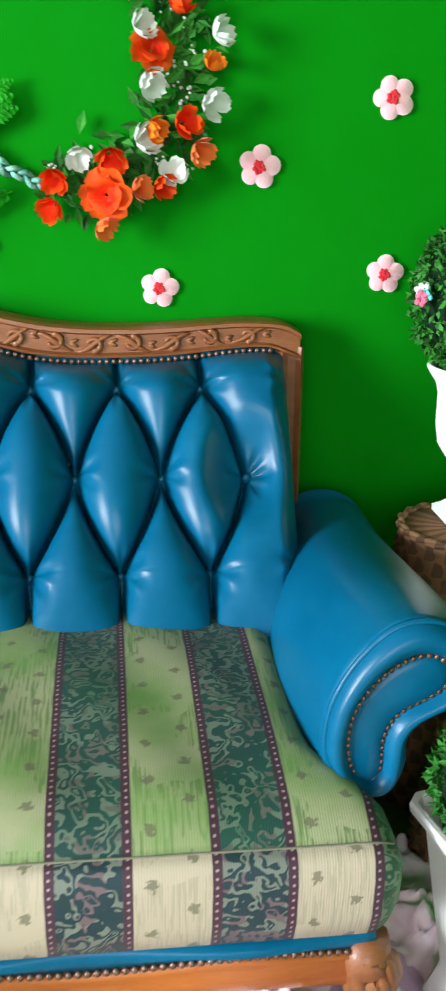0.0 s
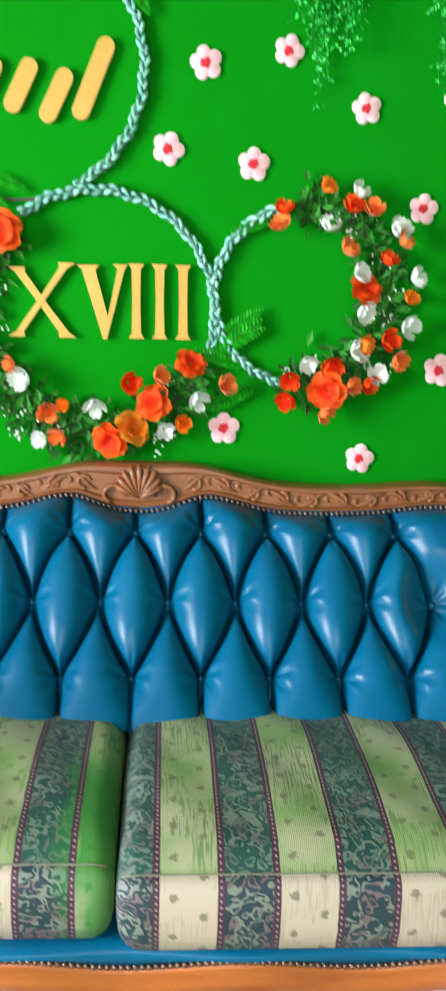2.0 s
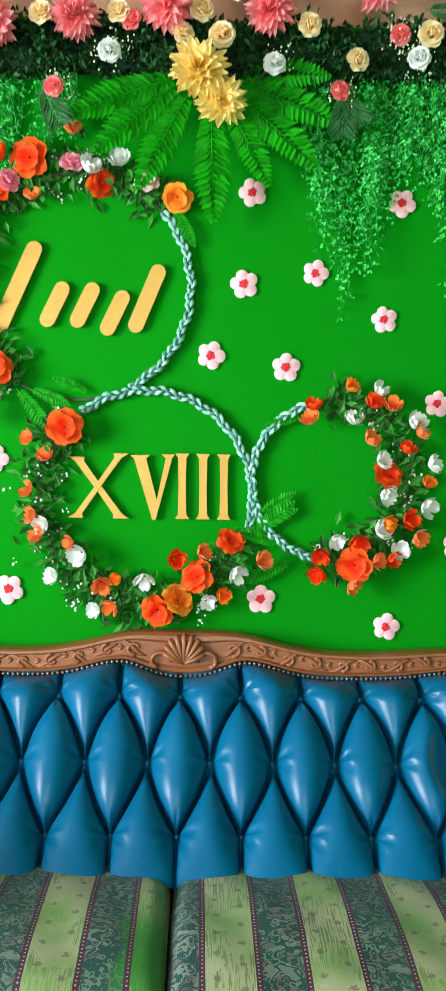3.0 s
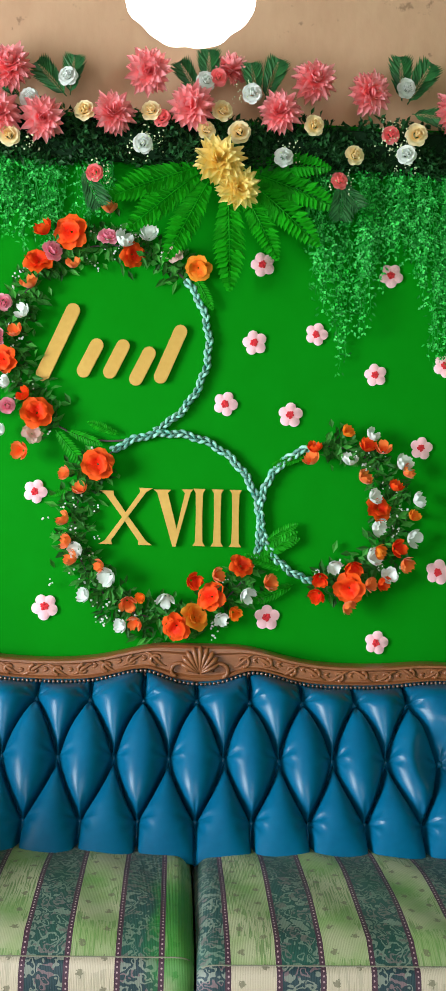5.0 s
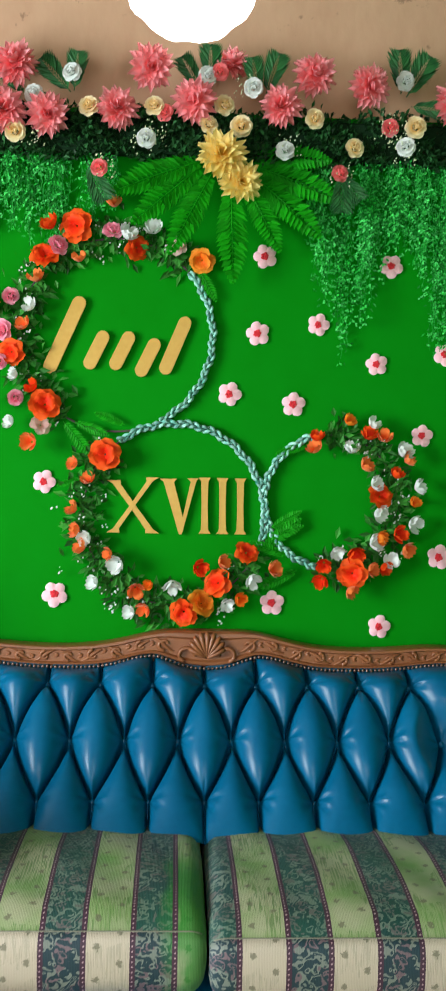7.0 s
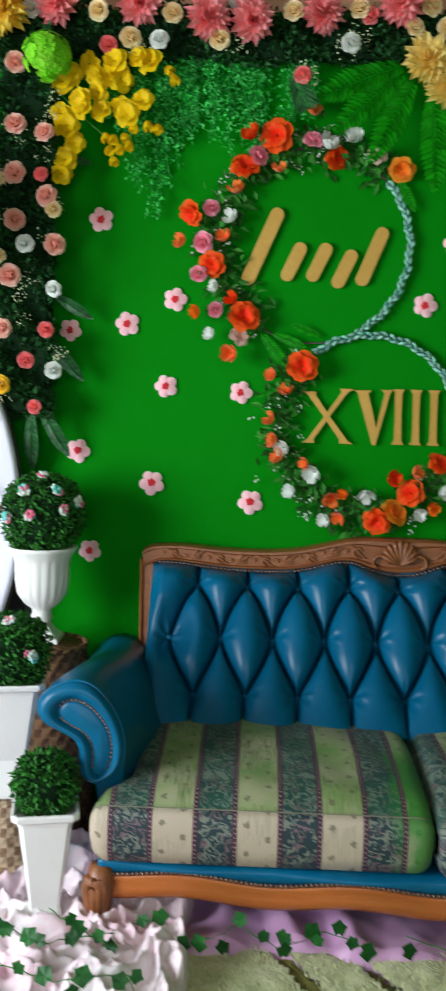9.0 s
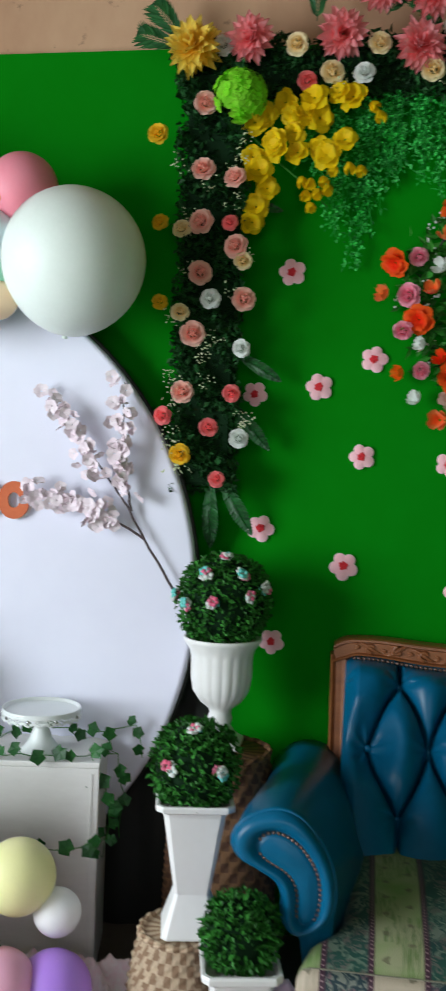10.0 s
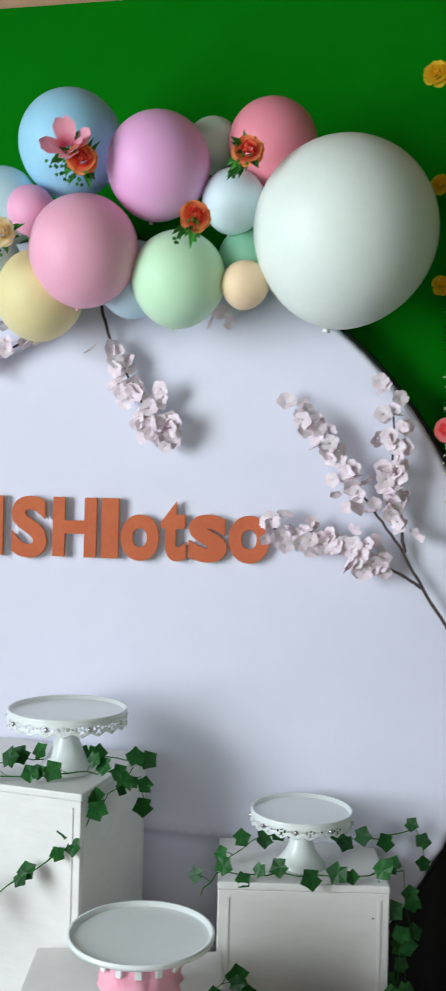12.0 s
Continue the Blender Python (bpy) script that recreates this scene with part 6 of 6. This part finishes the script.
def ivy(points, seed, label, gap=0.030, spread=0.032):
    """A trailing strand; points: its course in space."""
    rnd.seed(seed)
    t = thing("ivy_garland", (0, 0, 0), label, "ivy", "ivy strands on the plinths")
    pts = []
    for i in range(len(points) - 1):
        a, b = Vector(points[i]), Vector(points[i + 1])
        n = max(2, int((b - a).length / 0.02))
        for q in range(n):
            pts.append(a + (b - a) * q / n + rvec(0.004))
    pts.append(Vector(points[-1]))
    vs, fs = [], []
    tube(pts, 0.0013, 4, vs, fs)
    acc = 0
    for i in range(1, len(pts)):
        acc += (pts[i] - pts[i - 1]).length
        if acc > gap:
            acc = 0
            off = rvec(spread)
            off.y = -abs(off.y) * 0.8 - 0.004
            off.z = abs(off.z) * 0.6 + 0.004 if rnd.random() < 0.7 else off.z
            p = pts[i] + off
            tube([pts[i], (pts[i] + p) / 2 + Vector((0, 0, 0.004)), p], 0.0009, 3, vs, fs)
            share("ivy_leaf", IVY, t, facing(p, Vector((rnd.uniform(-.5, .5), -1, rnd.uniform(-0.1, 0.9))), rnd.uniform(0, 6), rnd.uniform(0.85, 1.25)))
    link_mesh("stem", vs, fs, M["leaf_mid"], t, True)
    return t


ivy([(-2.497, -0.540, 0.804), (-2.371, -0.515, 0.808), (-2.224, -0.475, 0.811), (-2.098, -0.400, 0.808), (-2.040, -0.340, 0.781), (-2.030, -0.330, 0.698)], 101, "green ivy strand trailing over the plinth top")
ivy([(-2.046, -0.360, 0.813), (-2.077, -0.480, 0.771), (-2.119, -0.515, 0.708), (-2.182, -0.540, 0.651), (-2.269, -0.570, 0.596), (-2.406, -0.620, 0.559), (-2.533, -0.640, 0.559)], 102, "green ivy strand looping across the plinth front")
ivy([(-2.371, -0.440, 0.813), (-2.287, -0.400, 0.823), (-2.161, -0.360, 0.823), (-2.035, -0.300, 0.813)], 103, "green ivy strand round the cake stand")
ivy([(-1.878, -0.440, 0.573), (-1.846, -0.420, 0.620), (-1.762, -0.400, 0.617), (-1.657, -0.385, 0.617), (-1.531, -0.340, 0.617), (-1.458, -0.280, 0.604), (-1.442, -0.260, 0.490), (-1.447, -0.270, 0.365)], 104, "green ivy strand round the plinth top")
ivy([(-1.846, -0.360, 0.620), (-1.783, -0.240, 0.636), (-1.657, -0.200, 0.646), (-1.531, -0.200, 0.641), (-1.426, -0.180, 0.667), (-1.405, -0.190, 0.573)], 105, "green ivy strand behind the cake stand")
ivy([(-1.510, -0.360, 0.615), (-1.468, -0.340, 0.521), (-1.458, -0.330, 0.438), (-1.473, -0.350, 0.334)], 106, "green ivy strand hanging down the plinth side")
ivy([(-2.110, -0.840, 0.497), (-2.036, -0.810, 0.502), (-1.952, -0.880, 0.455), (-1.846, -0.840, 0.392), (-1.836, -0.740, 0.476), (-1.783, -0.620, 0.502), (-1.730, -0.560, 0.424), (-1.657, -0.500, 0.386), (-1.510, -0.440, 0.396), (-1.447, -0.390, 0.407)], 107, "green ivy strand between two plinths")
ivy([(-1.794, -0.820, 0.455), (-1.772, -0.820, 0.350), (-1.794, -0.830, 0.225)], 108, "green ivy strand hanging beside balloons")


# ---- baskets, urns, planters ----
def basket(x, y, r0, r1, h, mat, label, seed=0):
    b = thing("basket", (x, y, 0), label, "basket", "wicker baskets under the planters")
    n, rows = 88, 46
    vs = []
    for j in range(rows):
        t = j / (rows - 1)
        r = r0 + (r1 - r0) * t + 0.012 * math.sin(math.pi * t)
        for i in range(n):
            a = 2 * math.pi * i / n
            k = 0.0042 * math.sin(i / 2 * math.pi) * (1 if (j // 2) % 2 else -1) + 0.0022 * math.cos(j * math.pi)
            vs.append(((r + k) * math.cos(a), (r + k) * math.sin(a), h * t))
    fs = grid_faces(n, rows, 0, True)
    fs.append(tuple(range((rows - 1) * n, rows * n)))
    link_mesh("weave", vs, fs, mat, b, True)
    rv, rf = [], []
    for s in range(2):
        tube([((r1 + 0.004 * math.cos(i * 0.9 + s * math.pi)) * math.cos(2 * math.pi * i / 60), (r1 + 0.004 * math.cos(i * 0.9 + s * math.pi)) * math.sin(2 * math.pi * i / 60), h + 0.004 * math.sin(i * 0.9 + s * math.pi)) for i in range(61)], 0.006, 6, rv, rf)
    link_mesh("rim", rv, rf, mat, b, True)
    return b


def ball(parent, z, r, count, seed, leaf_len=0.016):
    rnd.seed(seed)
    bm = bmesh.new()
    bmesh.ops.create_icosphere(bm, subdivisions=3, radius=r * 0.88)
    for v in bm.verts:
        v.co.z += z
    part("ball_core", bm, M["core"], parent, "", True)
    vs, fs = [], []
    for _ in range(count):
        d = rvec().normalized()
        k = r * (0.90 + 0.10 * rnd.random() + 0.03 * noise.noise(d * 4))
        p = d * k + Vector((0, 0, z))
        leaf(vs, fs, p, d * 0.5 + rvec(0.9), d + rvec(0.5), rnd.uniform(0.8, 1.3) * leaf_len, leaf_len * rnd.uniform(0.5, 0.7))
    link_mesh("ball_leaves", vs, fs, M["leaf"], parent)["kind"] = "stuff"


POM = {}
for key in ("white", "magenta", "teal"):
    pv, pf = [], []
    for k in range(6):
        bead(pv, pf, (0.009 * math.cos(k * 1.05), 0.009 * math.sin(k * 1.05), 0.003 * (k % 2)), 0.0068, (1, 1, 0.6))
    M["teal"] = M.get("teal") or material("teal_foam", (0.10, 0.55, 0.50, 1), (0.2, 0.68, 0.62, 1), 0.7, 30)
    POM[key] = mesh_of("pom_petals", pv, pf, M[key])


def pom(parent, z, r, az, el, s=1.0):
    d = Vector((math.cos(radians(az)) * math.cos(radians(el)), math.sin(radians(az)) * math.cos(radians(el)), math.sin(radians(el))))
    for k, key in enumerate(("white", "teal", "white", "magenta")):
        off = rvec(0.008)
        share("pom_flower", POM[key], parent, facing(d * (r + 0.004) + Vector((0, 0, z)) + off, d + rvec(0.3), rnd.uniform(0, 6), s), "white, pink and teal foam flower")


def urn(x, y, z, label, rb=0.135):
    u = thing("urn_topiary", (x, y, z), label, "topiary", "topiaries in white urns")
    prof = [(0.0005, 0.045), (0.030, 0.045), (0.030, 0.060), (0.036, 0.075), (0.031, 0.092), (0.034, 0.105), (0.060, 0.125), (0.080, 0.155), (0.087, 0.195), (0.088, 0.255), (0.094, 0.275), (0.108, 0.295), (0.113, 0.305), (0.111, 0.311), (0.100, 0.309), (0.090, 0.27), (0.0005, 0.26)]
    flute = lambda a, zz: 1 + (0.030 * abs(math.sin(a * 9)) - 0.02) * (1 if 0.115 < zz < 0.26 else 0)
    vs, fs = lathe(prof, 144, flute)
    link_mesh("urn_bowl", vs, fs, M["plastic"], u, True, "white fluted plastic urn")
    vs, fs = [], []
    for hw, zz in ((0.062, 0.0), (0.062, 0.012), (0.050, 0.020), (0.036, 0.034), (0.029, 0.05)):
        for k in range(4):
            a = math.pi / 4 + k * math.pi / 2
            vs.append((hw * 1.414 * math.cos(a), hw * 1.414 * math.sin(a), zz))
    fs = grid_faces(4, 5, 0, True) + [(3, 2, 1, 0)]
    link_mesh("foot", vs, fs, M["plastic"], u)
    ball(u, 0.28 + rb, rb, int(2600 * (rb / 0.135) ** 2), 111)
    for az, el in ((-110, 38), (-55, 38), (-95, 5), (-48, 10), (-165, 5), (-130, -2), (-20, 20), (-75, 70)):
        pom(u, 0.28 + rb, rb, az, el, 1.05)
    return u


def planter(x, y, z, h, half, rball, poms, label, rz=12, foot=0.78):
    p = thing("planter_topiary", (x, y, z), label, "topiary", "topiaries in square white planters")
    p.rotation_euler = (0, 0, radians(rz))
    vs = []
    prof = ((foot, 0.0), (foot, 0.015), (0.50, 0.26), (0.46, 0.30), (0.80, 0.90), (0.84, 0.93), (1.0, 0.955), (1.02, 0.985), (1.0, 1.0), (0.92, 1.0), (0.88, 0.95), (0.02, 0.94))
    for k, t in prof:
        for c in range(4):
            for e in (-0.10, 0.10):
                a = math.pi / 4 + c * math.pi / 2 + e
                vs.append((half * k * 1.36 * math.cos(a), half * k * 1.36 * math.sin(a), h * t))
    fs = grid_faces(8, len(prof), 0, True) + [tuple(range(7, -1, -1))]
    link_mesh("planter", vs, fs, M["plastic"], p, False, "white square tapered plastic planter")
    ball(p, h + rball * 0.66, rball, int(rball * 18000), 121 + int(half * 1000))
    for az, el in poms:
        pom(p, h + rball * 0.66, rball, az, el)
    return p


basket(-1.157, -0.245, 0.156, 0.130, 0.635, M["wicker_brown"], "tall brown wicker basket under the urn")
urn(-1.175, -0.215, 0.640, "leafy topiary ball with foam flowers in a white fluted urn")
basket(-1.190, -0.63, 0.136, 0.102, 0.297, M["wicker_pale"], "pale checked wicker basket under a white planter")
planter(-1.169, -0.63, 0.303, 0.330, 0.088, 0.112, ((-125, 8), (-62, 5), (-95, 62)), "round topiary with foam flowers in a tall white planter")
planter(-1.010, -0.91, 0.012, 0.374, 0.080, 0.084, (), "small round topiary in a square white planter")
basket(1.167, -0.30, 0.153, 0.127, 0.577, M["wicker_brown"], "tall brown wicker basket under the urn")
urn(1.189, -0.27, 0.582, "leafy topiary ball with foam flowers in a white fluted urn", 0.155)
basket(1.121, -0.66, 0.133, 0.100, 0.312, M["wicker_brown"], "brown wicker basket beside the sofa arm")
planter(0.997, -0.95, 0.012, 0.381, 0.088, 0.094, (), "small round topiary in a square white planter")

# ---- cloths and rug on the floor ----
def cloth(name, x0, x1, y0, y1, zf, mat, label, category, n=90, m=60):
    vs = []
    for j in range(m):
        for i in range(n):
            x, y = x0 + (x1 - x0) * i / (n - 1), y0 + (y1 - y0) * j / (m - 1)
            wx = 0.03 * noise.noise(Vector((x * 5, y * 5, 1)))
            e = min(i, n - 1 - i, j, m - 1 - j)
            z = zf(x + wx, y) * min(1, e / 4) + 0.004
            vs.append((x + wx, y + 0.03 * noise.noise(Vector((x * 4, y * 4, 9))), z))
    ob = link_mesh(name, vs, grid_faces(n, m), mat, None, True)
    return tagged(ob, label, category)


def satin_z(x, y):
    f = noise.noise(Vector((x * 3.1, y * 2.2, 0.3)))
    w = math.sin(x * 27 + 5.5 * f + 2 * y) * 0.5 + math.sin(x * 61 + 7 * f + 9 * y) * 0.18
    return 0.062 + 0.030 * w + 0.030 * f + 0.012 * noise.noise(Vector((x * 17, y * 13, 5)))


def tulle_z(x, y):
    q = Vector((x * 8, y * 8, 4)) + 0.5 * Vector((noise.noise(Vector((x * 6, y * 6, 1))), noise.noise(Vector((x * 6, y * 6, 7))), 0))
    f = 1 - abs(noise.noise(q))
    g = 1 - abs(noise.noise(q * 2.3))
    k = 1 - abs(noise.noise(q * 5.1))
    return 0.02 + 0.075 * f ** 2.2 + 0.035 * g ** 2.5 + 0.010 * k ** 2


cloth("satin_cloth", -0.95, 1.0, -1.03, -0.40, satin_z, M["satin"], "crumpled lilac satin cloth under the sofa front", "cloth", 150, 50)
cloth("tulle_cloth", -1.75, -0.62, -1.75, -0.45, tulle_z, M["tulle"], "crumpled white and pink tulle on the floor", "cloth", 240, 240)
cloth("tulle_cloth", 0.60, 1.50, -1.65, -0.60, tulle_z, M["tulle"], "crumpled white and pink tulle on the floor", "cloth", 190, 210)

rnd.seed(131)
rug = thing("rug", (0, -1.615, 0), "beige shaggy rug with dark diagonal stripes before the sofa", "rug")


def in_stripe(x, y):
    s = (x + 0.55 * y + 10) % 0.62
    return s < 0.045 or 0.20 < s < 0.235


nu, nv = 110, 100
for name, want, mat in (("pile", False, M["rug"]), ("stripe", True, M["rug_stripe"])):
    vs, fs, vb = [], [], []
    for j in range(nv):
        for i in range(nu):
            x, y = -0.67 + 1.34 * i / (nu - 1), -0.65 + 1.30 * j / (nv - 1)
            e = min(i, nu - 1 - i, j, nv - 1 - j)
            z = (0.048 if e else 0.004) + 0.010 * noise.noise(Vector((x * 16, y * 16, 2))) * (1 if e else 0)
            vs.append((x, y, z - (0.012 if want and e else 0)))
    for f in grid_faces(nu, nv):
        c = vs[f[0]]
        if in_stripe(c[0], c[1]) == want:
            fs.append(f)
    ob = link_mesh(name, vs, fs, mat, rug, True)
    bv, bf = [], []
    for _ in range(9000 if not want else 2200):
        x, y = rnd.uniform(-0.67, 0.67), rnd.uniform(0.10, 0.66)
        if in_stripe(x, y) == want:
            leaf(bv, bf, (x, y, 0.042 if not want else 0.030), (rnd.uniform(-.7, .7), rnd.uniform(-.7, .7), 1), (0, -1, 0), rnd.uniform(0.012, 0.024), 0.004, 0.1)
    link_mesh("tufts", bv, bf, mat, rug)["kind"] = "stuff"


def floor_ivy(points, seed):
    t = ivy(points, seed, "green ivy strand lying on the floor cloths", 0.045, 0.045)
    t["group"] = "ivy strands on the floor"


floor_ivy([(-1.6, -0.85, 0.15), (-1.4, -0.95, 0.16), (-1.25, -1.0, 0.16), (-1.1, -1.12, 0.17), (-0.95, -1.15, 0.15), (-0.8, -1.1, 0.15)], 141)
floor_ivy([(-0.98, -1.00, 0.15), (-0.86, -1.07, 0.12), (-0.74, -0.98, 0.12), (-0.62, -1.06, 0.10), (-0.50, -0.97, 0.11), (-0.40, -1.05, 0.10), (-0.28, -0.98, 0.11), (-0.16, -1.05, 0.10)], 142)
floor_ivy([(-0.08, -0.99, 0.11), (0.04, -1.05, 0.10), (0.16, -0.98, 0.11), (0.30, -1.05, 0.10), (0.42, -0.99, 0.11), (0.54, -1.06, 0.10)], 146)
floor_ivy([(-1.2, -1.3, 0.14), (-1.05, -1.25, 0.15), (-0.9, -1.3, 0.15), (-0.75, -1.25, 0.14), (-0.68, -1.4, 0.12)], 143)
floor_ivy([(0.66, -1.10, 0.14), (0.75, -1.14, 0.17), (0.85, -1.10, 0.18), (0.95, -1.06, 0.19), (1.05, -1.1, 0.17)], 144)
floor_ivy([(0.70, -1.25, 0.14), (0.82, -1.22, 0.16), (0.92, -1.25, 0.16), (1.05, -1.3, 0.15)], 145)
